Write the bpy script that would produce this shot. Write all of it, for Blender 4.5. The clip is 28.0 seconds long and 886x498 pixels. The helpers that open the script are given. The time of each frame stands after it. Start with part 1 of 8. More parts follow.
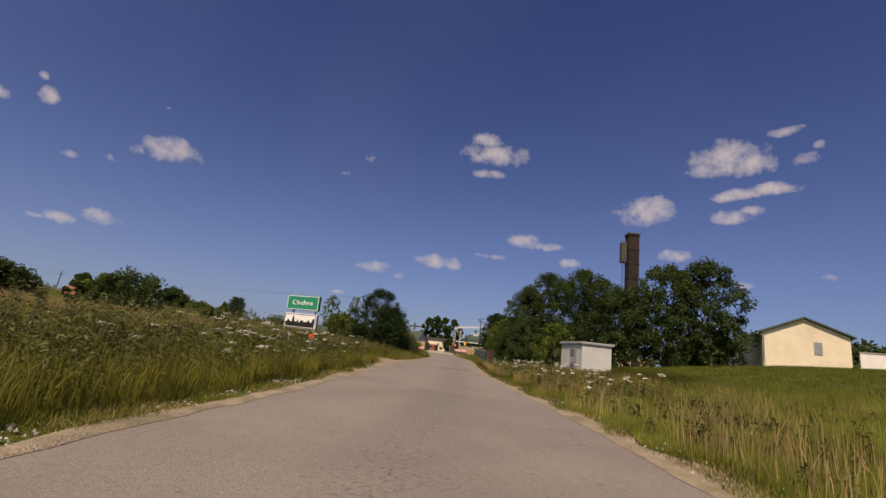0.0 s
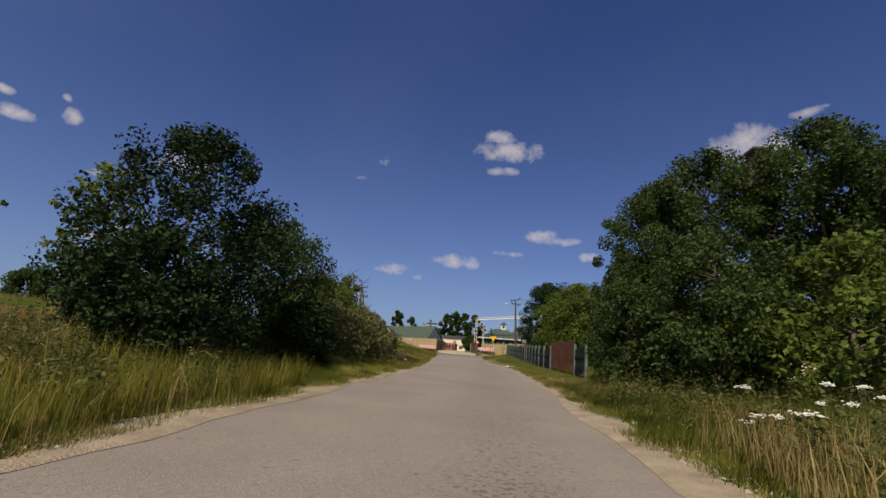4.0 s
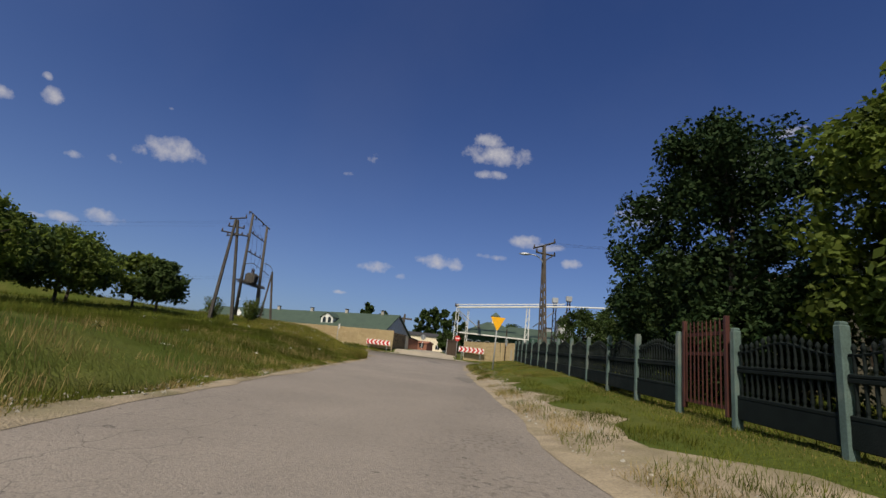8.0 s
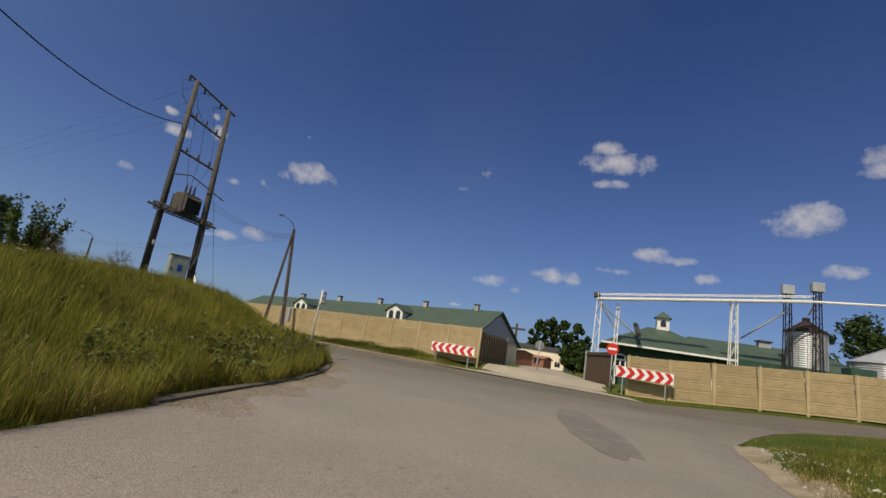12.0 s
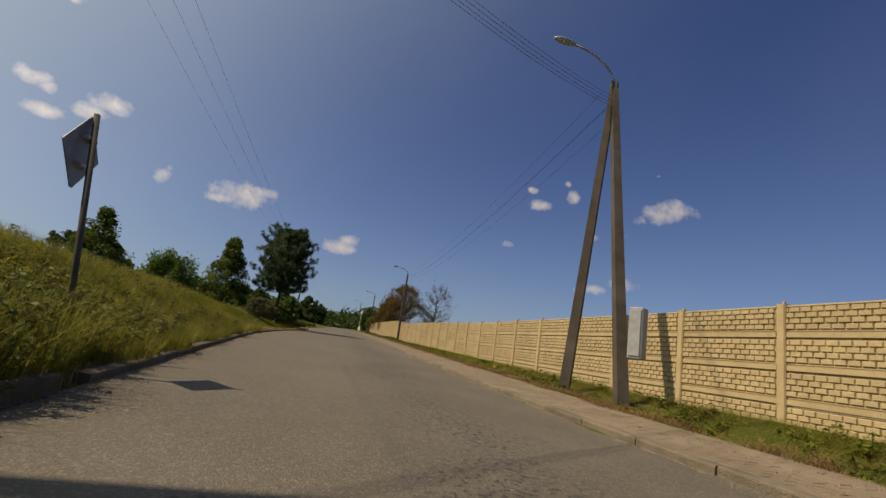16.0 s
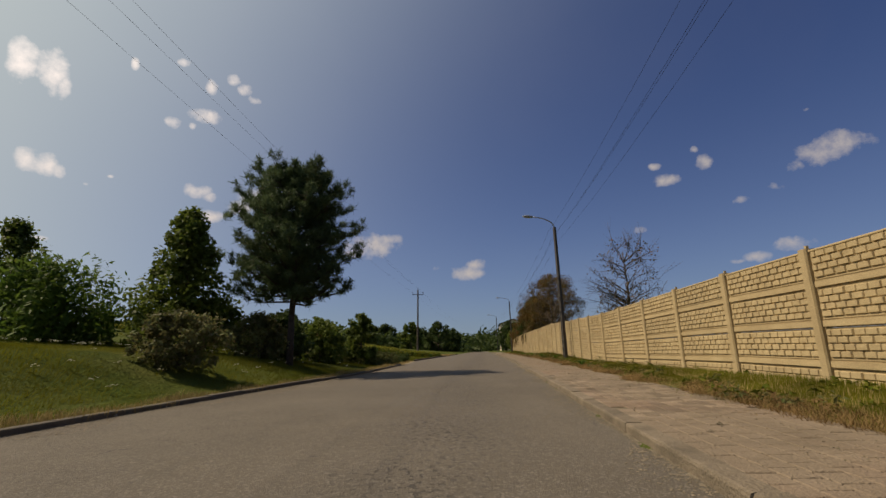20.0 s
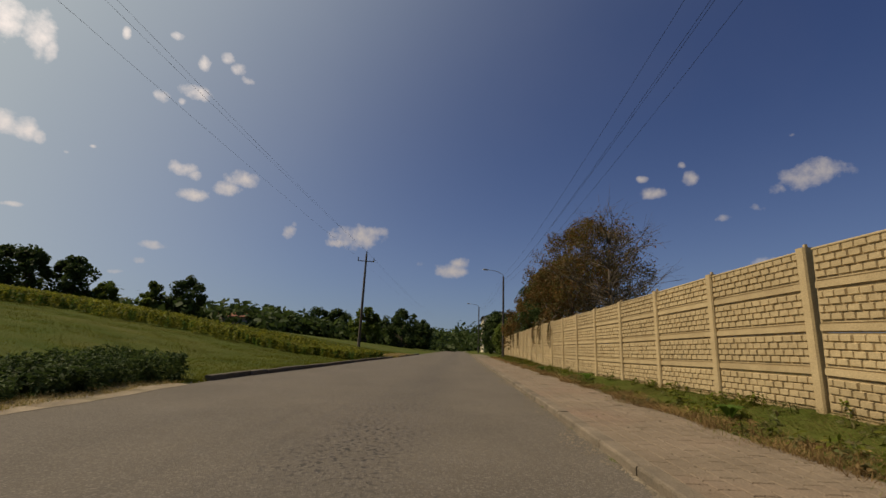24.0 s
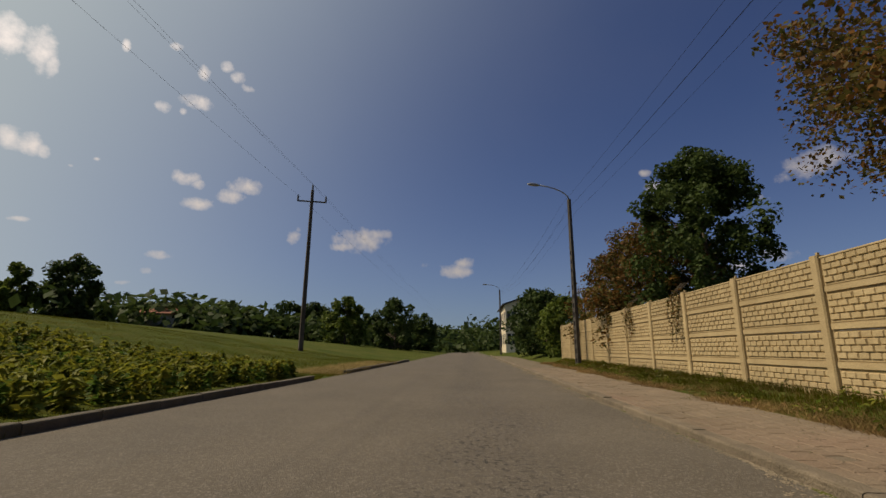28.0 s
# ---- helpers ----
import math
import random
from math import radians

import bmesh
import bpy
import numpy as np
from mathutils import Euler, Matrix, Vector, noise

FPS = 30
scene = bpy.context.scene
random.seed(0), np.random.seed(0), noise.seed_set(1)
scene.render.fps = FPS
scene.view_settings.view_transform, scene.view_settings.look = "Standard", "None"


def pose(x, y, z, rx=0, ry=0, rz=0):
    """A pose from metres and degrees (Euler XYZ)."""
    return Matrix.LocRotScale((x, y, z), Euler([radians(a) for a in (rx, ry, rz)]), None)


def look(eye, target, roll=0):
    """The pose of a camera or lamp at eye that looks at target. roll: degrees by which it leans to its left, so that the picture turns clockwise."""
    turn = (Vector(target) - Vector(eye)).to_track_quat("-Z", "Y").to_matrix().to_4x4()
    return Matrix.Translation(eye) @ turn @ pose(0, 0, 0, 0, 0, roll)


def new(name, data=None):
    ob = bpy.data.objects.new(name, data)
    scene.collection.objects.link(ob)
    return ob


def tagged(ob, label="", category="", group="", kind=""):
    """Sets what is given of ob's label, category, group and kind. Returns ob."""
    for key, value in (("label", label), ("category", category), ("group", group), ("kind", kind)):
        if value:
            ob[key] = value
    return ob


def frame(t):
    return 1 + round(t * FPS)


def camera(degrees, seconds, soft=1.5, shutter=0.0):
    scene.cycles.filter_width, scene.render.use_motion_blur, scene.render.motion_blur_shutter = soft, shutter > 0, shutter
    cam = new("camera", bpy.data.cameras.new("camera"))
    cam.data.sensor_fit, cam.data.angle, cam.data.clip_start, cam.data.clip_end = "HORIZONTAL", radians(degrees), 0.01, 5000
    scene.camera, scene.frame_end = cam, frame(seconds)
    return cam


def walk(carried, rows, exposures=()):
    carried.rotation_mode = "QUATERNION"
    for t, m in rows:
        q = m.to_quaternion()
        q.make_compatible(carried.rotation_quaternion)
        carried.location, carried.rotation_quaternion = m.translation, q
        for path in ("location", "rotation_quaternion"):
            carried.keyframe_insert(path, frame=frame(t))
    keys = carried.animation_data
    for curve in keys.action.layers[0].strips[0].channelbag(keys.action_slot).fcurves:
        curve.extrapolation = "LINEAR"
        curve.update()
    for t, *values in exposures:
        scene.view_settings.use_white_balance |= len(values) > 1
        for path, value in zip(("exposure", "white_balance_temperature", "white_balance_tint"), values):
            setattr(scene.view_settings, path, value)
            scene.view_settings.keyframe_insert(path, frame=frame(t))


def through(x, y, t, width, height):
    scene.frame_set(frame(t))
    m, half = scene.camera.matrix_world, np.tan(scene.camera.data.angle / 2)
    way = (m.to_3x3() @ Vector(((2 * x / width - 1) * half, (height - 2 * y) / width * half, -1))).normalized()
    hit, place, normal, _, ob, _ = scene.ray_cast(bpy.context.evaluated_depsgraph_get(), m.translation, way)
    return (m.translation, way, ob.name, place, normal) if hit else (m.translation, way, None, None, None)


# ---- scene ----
cam = camera(88.25, 28.0, soft=1.5)
PATH = [
    (0.0, 0.43, -10.51, 0.87, 102.51, -6.22, 2.03),
    (0.5, 0.33, -6.75, 0.87, 102.85, -6.86, 2.63),
    (1.0, 0.17, -2.76, 0.86, 102.77, -6.26, 2.01),
    (1.5, -0.00, 1.23, 0.87, 102.38, -6.67, 2.31),
    (2.0, -0.02, 4.99, 0.84, 102.44, -8.83, 2.92),
    (2.5, -0.37, 8.62, 0.85, 101.78, -9.53, 6.24),
    (4.5, 0.11, 21.98, 0.89, 102.38, -2.80, 3.65),
    (5.0, -0.01, 26.02, 0.90, 102.38, -2.17, 3.21),
    (5.5, -0.03, 29.78, 0.89, 102.46, -3.20, 1.71),
    (6.0, -0.10, 33.40, 0.85, 102.31, -5.03, 2.88),
    (6.5, -0.20, 36.71, 0.84, 102.60, -4.56, 2.47),
    (7.0, -0.22, 40.67, 0.83, 102.73, -5.22, 2.52),
    (7.5, -0.18, 44.37, 0.86, 102.71, -5.45, 1.93),
    (8.0, -0.26, 47.99, 0.84, 102.57, -6.38, 2.21),
    (8.5, -0.24, 51.47, 0.86, 102.63, -7.11, 3.33),
    (9.0, -0.37, 54.84, 0.84, 102.59, -6.19, 3.02),
    (9.5, -0.44, 58.02, 0.82, 102.51, -7.17, 3.30),
    (10.0, -0.60, 61.21, 0.83, 103.36, -9.69, 4.40),
    (10.5, -0.74, 64.05, 0.86, 101.47, -10.66, 7.16),
    (11.0, -0.96, 67.02, 0.96, 101.82, -11.72, 11.57),
    (11.5, -1.40, 69.46, 0.91, 102.25, -10.01, 14.68),
    (13.5, -6.29, 82.32, 0.88, 101.25, -14.68, 27.02),
    (14.0, -7.51, 84.50, 0.84, 100.60, -15.65, 36.29),
    (14.5, -9.28, 87.09, 0.90, 100.50, -14.15, 41.28),
    (15.0, -11.41, 89.22, 0.99, 99.47, -15.19, 51.08),
    (15.5, -13.55, 91.06, 0.89, 100.53, -12.28, 56.25),
    (16.0, -15.96, 92.82, 0.80, 101.35, -8.20, 61.42),
    (16.5, -18.34, 94.11, 0.90, 101.76, -5.15, 64.42),
    (17.0, -21.12, 95.64, 0.81, 101.98, -2.94, 64.16),
    (17.5, -23.60, 96.81, 0.88, 101.35, -4.67, 65.64),
    (18.0, -26.37, 98.13, 0.81, 101.43, -7.02, 72.13),
    (18.5, -28.89, 98.99, 0.77, 101.80, -6.37, 75.78),
    (19.0, -31.54, 99.50, 0.85, 101.99, -3.90, 78.15),
    (19.5, -34.00, 100.04, 0.82, 101.96, -4.29, 78.70),
    (20.0, -36.83, 100.69, 0.76, 102.50, 1.79, 79.39),
    (20.5, -39.56, 101.35, 0.84, 102.06, 1.21, 74.64),
    (21.0, -42.38, 102.25, 0.83, 101.92, 0.95, 75.92),
    (21.5, -44.89, 102.97, 0.81, 102.01, 0.06, 76.21),
    (23.5, -58.27, 106.75, 0.93, 101.95, -2.56, 74.35),
    (24.0, -61.35, 107.88, 0.92, 102.09, -1.86, 76.67),
    (24.5, -63.93, 108.44, 0.90, 102.05, -2.20, 76.56),
    (25.0, -66.57, 109.04, 0.89, 102.45, -1.95, 79.51),
    (25.5, -69.40, 109.71, 0.90, 102.53, -0.30, 78.73),
    (26.0, -72.24, 110.39, 0.91, 102.42, 0.96, 77.51),
    (26.5, -74.71, 110.94, 0.87, 102.22, -0.62, 78.23),
    (27.0, -77.44, 111.63, 0.88, 102.07, 0.27, 77.82),
    (27.5, -79.91, 112.25, 0.91, 101.98, -0.20, 76.94),
    (28.0, -82.69, 112.93, 0.87, 102.15, -0.14, 77.59),
]
walk(cam, [(t, pose(*p)) for t, *p in PATH], exposures=[(0, -0.02, 7500, 23), (2, -0.02, 7150, 20), (5, 0.0, 6750, 15), (8, -0.02, 6550, 11), (11.5, -0.05, 6600, 10), (14, -0.07, 7500, 10), (16, 0.0, 7550, 11), (20, -0.17, 7550, 13), (28, -0.31, 7550, 12)])

# ---- light: clear summer sky, high sun over the left shoulder ----
SUN_AZ, SUN_EL = radians(197), radians(52)
sun_dir = Vector((math.sin(SUN_AZ) * math.cos(SUN_EL), math.cos(SUN_AZ) * math.cos(SUN_EL), math.sin(SUN_EL)))
sun = new("sun", bpy.data.lights.new("sun", "SUN"))
sun.data.energy, sun.data.angle, sun.data.color = 4.7, radians(0.53), (1.0, 0.905, 0.745)
sun.matrix_world = look(sun_dir * 60, (0, 0, 0))

world = bpy.data.worlds.new("world")
scene.world = world
world.use_nodes = True
wn, wl = world.node_tree.nodes, world.node_tree.links
wn.clear()


def wmath(op, a, b=None, c=None, clamp=False):
    n = wn.new("ShaderNodeMath")
    n.operation, n.use_clamp = op, clamp
    for i, v in enumerate((a, b, c)):
        if v is None:
            continue
        if isinstance(v, (int, float)):
            n.inputs[i].default_value = v
        else:
            wl.new(v, n.inputs[i])
    return n.outputs[0]


sky = wn.new("ShaderNodeTexSky")
sky.sky_type, sky.sun_disc = "NISHITA", False
sky.sun_elevation, sky.sun_rotation = SUN_EL, SUN_AZ
sky.air_density, sky.dust_density, sky.ozone_density, sky.altitude = 1.0, 1.0, 3.0, 200
tc = wn.new("ShaderNodeTexCoord")
sep = wn.new("ShaderNodeSeparateXYZ")
wl.new(tc.outputs["Generated"], sep.inputs[0])
az = wmath("ARCTAN2", wmath("MULTIPLY", sep.outputs[0], -1.0), sep.outputs[1])
el = wmath("ARCSINE", sep.outputs[2])
warp = wn.new("ShaderNodeTexNoise")
warp.inputs["Scale"].default_value, warp.inputs["Detail"].default_value = 16.0, 5.0
wl.new(tc.outputs["Generated"], warp.inputs["Vector"])
fine = wn.new("ShaderNodeTexNoise")
fine.inputs["Scale"].default_value, fine.inputs["Detail"].default_value, fine.inputs["Roughness"].default_value = 34.0, 8.0, 0.62
wl.new(tc.outputs["Generated"], fine.inputs["Vector"])
# cumulus puffs: azimuth from the first road to its left, elevation, half width, half height in degrees, thickness
CLOUDS_AHEAD = [(36.3, 17.9, 2.8, 1.3, 1.15), (39.2, 17.2, 1.0, 0.8, 0.6), (41.2, 15.2, 1.4, 0.7, 0.35), (47.4, 19.2, 0.9, 0.8, 1.15), (48.3, 20.7, 0.5, 0.4, 1.15), (37.9, 21.8, 0.5, 0.3, 0.5), (41.2, 9.2, 2.2, 0.8, 0.9), (-1.0, 26.3, 2.0, 1.0, 1.15), (-2.2, 24.5, 4.0, 1.3, 1.15), (-1.5, 22.2, 2.0, 0.6, 1.15),
    (14.2, 22.2, 1.3, 1.1, 0.45), (17.1, 19.9, 0.8, 0.4, 0.3), (-6.8, 14.2, 2.0, 1.0, 1.15), (-9.7, 13.8, 2.1, 0.6, 1.15), (3.7, 10.8, 3.1, 0.9, 1.15), (-2.5, 12.1, 2.4, 0.5, 0.7), (12.0, 9.2, 2.0, 0.7, 1.15), (8.3, 8.4, 1.3, 0.5, 0.6), (15.8, 5.5, 1.1, 0.3, 0.6), (-12.5, 11.9, 1.4, 0.6, 0.9)]
CLOUDS_RIGHT = [(-29.3, 23.5, 2.9, 1.8, 1.15), (-31.7, 22.9, 2.3, 1.6, 1.15), (-27.7, 22.3, 2.2, 0.9, 1.15), (-34.9, 25.4, 1.5, 0.5, 1.15), (-37.6, 23.5, 0.6, 0.5, 0.9), (-36.3, 22.4, 1.4, 0.7, 0.8), (-33.8, 19.9, 2.3, 0.7, 1.15), (-30.2, 19.5, 2.3, 0.6, 1.15), (-29.8, 17.2, 2.1, 0.8, 1.15), (-31.7, 17.8, 1.3, 0.5, 1.15),
    (-21.0, 18.1, 3.2, 1.7, 1.15), (-19.2, 18.7, 1.1, 0.6, 0.7), (-24.2, 13.2, 1.6, 0.8, 1.15), (-30.5, 10.1, 1.5, 0.5, 0.7), (-37.6, 10.6, 0.9, 0.5, 0.6)]
CLOUDS_LEFT = [(124.8, 27.1, 1.1, 2.0, 1.15), (122.5, 27.2, 1.2, 2.3, 1.15), (121.4, 25.9, 0.6, 1.1, 1.15), (122.1, 18.4, 1.6, 1.1, 1.15), (123.3, 18.6, 1.0, 1.2, 1.15), (120.8, 18.2, 0.6, 0.8, 1.15), (118.5, 17.4, 0.3, 0.2, 0.8), (116.6, 18.4, 0.3, 0.2, 0.8), (115.7, 29.9, 0.4, 0.6, 1.15), (111.0, 31.2, 0.6, 0.4, 1.15), (107.9, 29.5, 0.6, 0.9, 1.15),
    (105.4, 30.7, 0.8, 0.7, 1.15), (104.2, 29.9, 0.8, 0.7, 1.15), (103.0, 29.0, 0.8, 0.5, 0.8), (111.6, 25.0, 0.8, 0.6, 1.15), (108.0, 26.2, 1.7, 0.9, 1.15), (109.7, 24.9, 0.4, 0.4, 1.15), (108.5, 18.2, 1.4, 0.8, 1.15), (107.1, 17.6, 0.8, 0.5, 1.15), (106.8, 15.7, 1.9, 0.7, 1.15), (103.7, 16.7, 1.4, 0.8, 1.15), (102.0, 18.2, 1.9, 1.0, 1.15)]
CLOUDS_LOW = [(96.3, 12.9, 0.9, 0.9, 1.15), (95.8, 13.8, 0.5, 0.4, 0.8), (88.0, 13.0, 3.5, 1.5, 1.15), (86.1, 13.7, 1.8, 0.8, 1.15), (89.9, 12.3, 1.8, 0.6, 1.15), (75.8, 9.4, 2.2, 0.9, 1.15), (74.8, 10.4, 1.5, 0.8, 1.15), (109.9, 9.7, 1.4, 0.5, 1.15), (110.8, 7.8, 0.9, 0.5, 0.9), (112.8, 6.5, 0.8, 0.3, 0.7),
    (51.4, 18.2, 1.4, 0.7, 1.15), (52.6, 19.7, 0.7, 0.4, 1.15), (44.3, 14.6, 1.7, 0.6, 0.45), (44.1, 8.4, 1.4, 0.6, 1.15), (45.9, 8.1, 1.1, 0.3, 0.6), (54.9, 13.0, 1.9, 0.6, 0.3), (79.1, 10.1, 1.9, 0.5, 0.3), (121.6, 11.6, 0.9, 0.3, 0.8)]
total = None
wob = wmath("MULTIPLY", wmath("SUBTRACT", warp.outputs[0], 0.5), 0.018)
azw, elw = wmath("ADD", az, wob), wmath("SUBTRACT", el, wob)
for a, e, w, h, thick in CLOUDS_AHEAD + CLOUDS_RIGHT + CLOUDS_LEFT + CLOUDS_LOW:
    dx = wmath("MULTIPLY", wmath("SUBTRACT", azw, radians(a)), math.cos(radians(e)) / radians(w))
    dy = wmath("MULTIPLY", wmath("SUBTRACT", elw, radians(e)), 1 / radians(h))
    puff = wmath("SUBTRACT", thick, wmath("MULTIPLY_ADD", dx, dx, wmath("MULTIPLY", dy, dy)))
    total = puff if total is None else wmath("MAXIMUM", total, puff)
ragged = wmath("MULTIPLY_ADD", wmath("SUBTRACT", fine.outputs[0], 0.53), 3.3, total)
density = wmath("MULTIPLY", wmath("MULTIPLY", ragged, 0.6, clamp=True), wmath("GREATER_THAN", total, -1.2))
# thin high veil
veil = wn.new("ShaderNodeTexNoise")
veil.inputs["Scale"].default_value, veil.inputs["Detail"].default_value = 2.2, 6.0
wl.new(tc.outputs["Generated"], veil.inputs["Vector"])
cover = wmath("ADD", density, wmath("MULTIPLY", wmath("SUBTRACT", veil.outputs[0], 0.5, clamp=True), 0.08), clamp=True)
skyc = wn.new("ShaderNodeVectorMath")
skyc.operation = "MULTIPLY"
wl.new(sky.outputs[0], skyc.inputs[0])
skyc.inputs[1].default_value = SKY_TINT = (0.46, 0.70, 1.30)
mixc = wn.new("ShaderNodeMix")
mixc.data_type = "RGBA"
wl.new(cover, mixc.inputs[0])
# bright haze round the sun
glow = wn.new("ShaderNodeVectorMath")
glow.operation = "DOT_PRODUCT"
wl.new(tc.outputs["Generated"], glow.inputs[0])
glow.inputs[1].default_value = sun_dir
haze = wmath("MULTIPLY", wmath("POWER", wmath("MAXIMUM", wmath("MULTIPLY_ADD", glow.outputs["Value"], 0.84, 0.14), 0.0), 4.0), 1.5)
low = wmath("MULTIPLY", wmath("EXPONENT", wmath("MULTIPLY", wmath("MAXIMUM", sep.outputs[2], 0.0), -5.0)), 0.49)
hazed = wn.new("ShaderNodeMix")
hazed.data_type = "RGBA"
distant = wn.new("ShaderNodeMix")
distant.data_type = "RGBA"
wl.new(low, distant.inputs[0])
wl.new(skyc.outputs[0], distant.inputs[6])
distant.inputs[7].default_value = (6.9, 9.5, 12.6, 1)
wl.new(wmath("MULTIPLY", haze, wmath("MULTIPLY_ADD", low, 9.0, 1.0), clamp=True), hazed.inputs[0])
wl.new(distant.outputs[2], hazed.inputs[6])
hazed.inputs[7].default_value = (8.7, 10.7, 12.3, 1)
wl.new(hazed.outputs[2], mixc.inputs[6])
bg = wn.new("ShaderNodeBackground")
wl.new(mixc.outputs[2], bg.inputs[0])
bg.inputs[1].default_value = 0.054
lift = wn.new("ShaderNodeVectorMath")
lift.operation = "SCALE"
lift.inputs[0].default_value = (10.5, 10.2, 10.5)
wl.new(wmath("MULTIPLY_ADD", haze, 1.7, 0.95), lift.inputs["Scale"])
wl.new(lift.outputs[0], mixc.inputs[7])
wo = wn.new("ShaderNodeOutputWorld")
wl.new(bg.outputs[0], wo.inputs[0])


# ---- materials ----
def material(name, c1, c2, scale=6.0, rough=0.85, bump=0.3, fine_scale=60.0, spec=0.3, metal=0.0, c3=None, stain=0.0, local=False, object_random=0.0, contrast=1.0, bump_dist=0.01):
    """Two colours mixed by a broad noise, fine grain on top, stains of a third colour, relief from the grain."""
    m = bpy.data.materials.new(name)
    m.use_nodes = True
    n, l = m.node_tree.nodes, m.node_tree.links
    b = n["Principled BSDF"]
    if local:
        co = n.new("ShaderNodeTexCoord").outputs["Object"]
    else:
        co = n.new("ShaderNodeNewGeometry").outputs["Position"]
    broad = n.new("ShaderNodeTexNoise")
    broad.inputs["Scale"].default_value, broad.inputs["Detail"].default_value = scale, 5.0
    l.new(co, broad.inputs["Vector"])
    grain = n.new("ShaderNodeTexNoise")
    grain.inputs["Scale"].default_value, grain.inputs["Detail"].default_value = fine_scale, 3.0
    l.new(co, grain.inputs["Vector"])
    ramp = n.new("ShaderNodeMapRange")
    ramp.inputs[1].default_value, ramp.inputs[2].default_value = 0.5 - 0.2 / contrast, 0.5 + 0.2 / contrast
    l.new(broad.outputs[0], ramp.inputs[0])
    mix = n.new("ShaderNodeMix")
    mix.data_type = "RGBA"
    l.new(ramp.outputs[0], mix.inputs[0])
    mix.inputs[6].default_value, mix.inputs[7].default_value = (*c1, 1), (*c2, 1)
    out = mix.outputs[2]
    if c3:
        st = n.new("ShaderNodeTexNoise")
        st.inputs["Scale"].default_value, st.inputs["Detail"].default_value = scale * 0.37, 6.0
        l.new(co, st.inputs["Vector"])
        sr = n.new("ShaderNodeMapRange")
        sr.inputs[1].default_value, sr.inputs[2].default_value = 0.5, 0.72
        sr.inputs[4].default_value = stain
        l.new(st.outputs[0], sr.inputs[0])
        m3 = n.new("ShaderNodeMix")
        m3.data_type = "RGBA"
        l.new(sr.outputs[0], m3.inputs[0])
        l.new(out, m3.inputs[6])
        m3.inputs[7].default_value = (*c3, 1)
        out = m3.outputs[2]
    gv = n.new("ShaderNodeMapRange")
    gv.inputs[1].default_value, gv.inputs[2].default_value, gv.inputs[3].default_value, gv.inputs[4].default_value = 0.3, 0.7, 0.82, 1.15
    l.new(grain.outputs[0], gv.inputs[0])
    val = gv.outputs[0]
    if object_random:
        oi = n.new("ShaderNodeObjectInfo")
        rr = n.new("ShaderNodeMapRange")
        rr.inputs[3].default_value, rr.inputs[4].default_value = 1 - object_random, 1 + object_random
        l.new(oi.outputs["Random"], rr.inputs[0])
        mm = n.new("ShaderNodeMath")
        mm.operation = "MULTIPLY"
        l.new(val, mm.inputs[0])
        l.new(rr.outputs[0], mm.inputs[1])
        val = mm.outputs[0]
    vm = n.new("ShaderNodeVectorMath")
    vm.operation = "SCALE"
    l.new(out, vm.inputs[0])
    l.new(val, vm.inputs["Scale"])
    l.new(vm.outputs[0], b.inputs["Base Color"])
    b.inputs["Roughness"].default_value = rough
    b.inputs["Specular IOR Level"].default_value = spec
    b.inputs["Metallic"].default_value = metal
    if bump:
        bp = n.new("ShaderNodeBump")
        bp.inputs["Strength"].default_value, bp.inputs["Distance"].default_value = bump, bump_dist
        l.new(grain.outputs[0], bp.inputs["Height"])
        l.new(bp.outputs[0], b.inputs["Normal"])
    return m


def leaf_material(name, c1, c2, through=0.35, rough=0.6, spread=0.35, gloss=0.16):
    """Foliage: every leaf its own shade, some light coming through."""
    m = bpy.data.materials.new(name)
    m.use_nodes = True
    n, l = m.node_tree.nodes, m.node_tree.links
    b = n["Principled BSDF"]
    ge = n.new("ShaderNodeNewGeometry")
    mix = n.new("ShaderNodeMix")
    mix.data_type = "RGBA"
    l.new(ge.outputs["Random Per Island"], mix.inputs[0])
    mix.inputs[6].default_value, mix.inputs[7].default_value = (*c1, 1), (*c2, 1)
    no = n.new("ShaderNodeTexNoise")
    no.inputs["Scale"].default_value = 0.9
    l.new(ge.outputs["Position"], no.inputs["Vector"])
    mr = n.new("ShaderNodeMapRange")
    mr.inputs[1].default_value, mr.inputs[2].default_value, mr.inputs[3].default_value, mr.inputs[4].default_value = 0.3, 0.7, 1 - spread, 1 + spread
    l.new(no.outputs[0], mr.inputs[0])
    vm = n.new("ShaderNodeVectorMath")
    vm.operation = "SCALE"
    l.new(mix.outputs[2], vm.inputs[0])
    l.new(mr.outputs[0], vm.inputs["Scale"])
    l.new(vm.outputs[0], b.inputs["Base Color"])
    b.inputs["Roughness"].default_value, b.inputs["Specular IOR Level"].default_value = rough, gloss
    tr = n.new("ShaderNodeBsdfTranslucent")
    l.new(vm.outputs[0], tr.inputs[0])
    ms = n.new("ShaderNodeMixShader")
    ms.inputs[0].default_value = through
    l.new(b.outputs[0], ms.inputs[1])
    l.new(tr.outputs[0], ms.inputs[2])
    l.new(ms.outputs[0], n["Material Output"].inputs[0])
    return m


def plain(name, c, rough=0.6, spec=0.4, metal=0.0, vary=0.12, scale=9.0):
    d = tuple(v * (1 - vary * 2) for v in c)
    return material(name, c, d, scale=scale, rough=rough, bump=0.08, spec=spec, metal=metal, fine_scale=90)


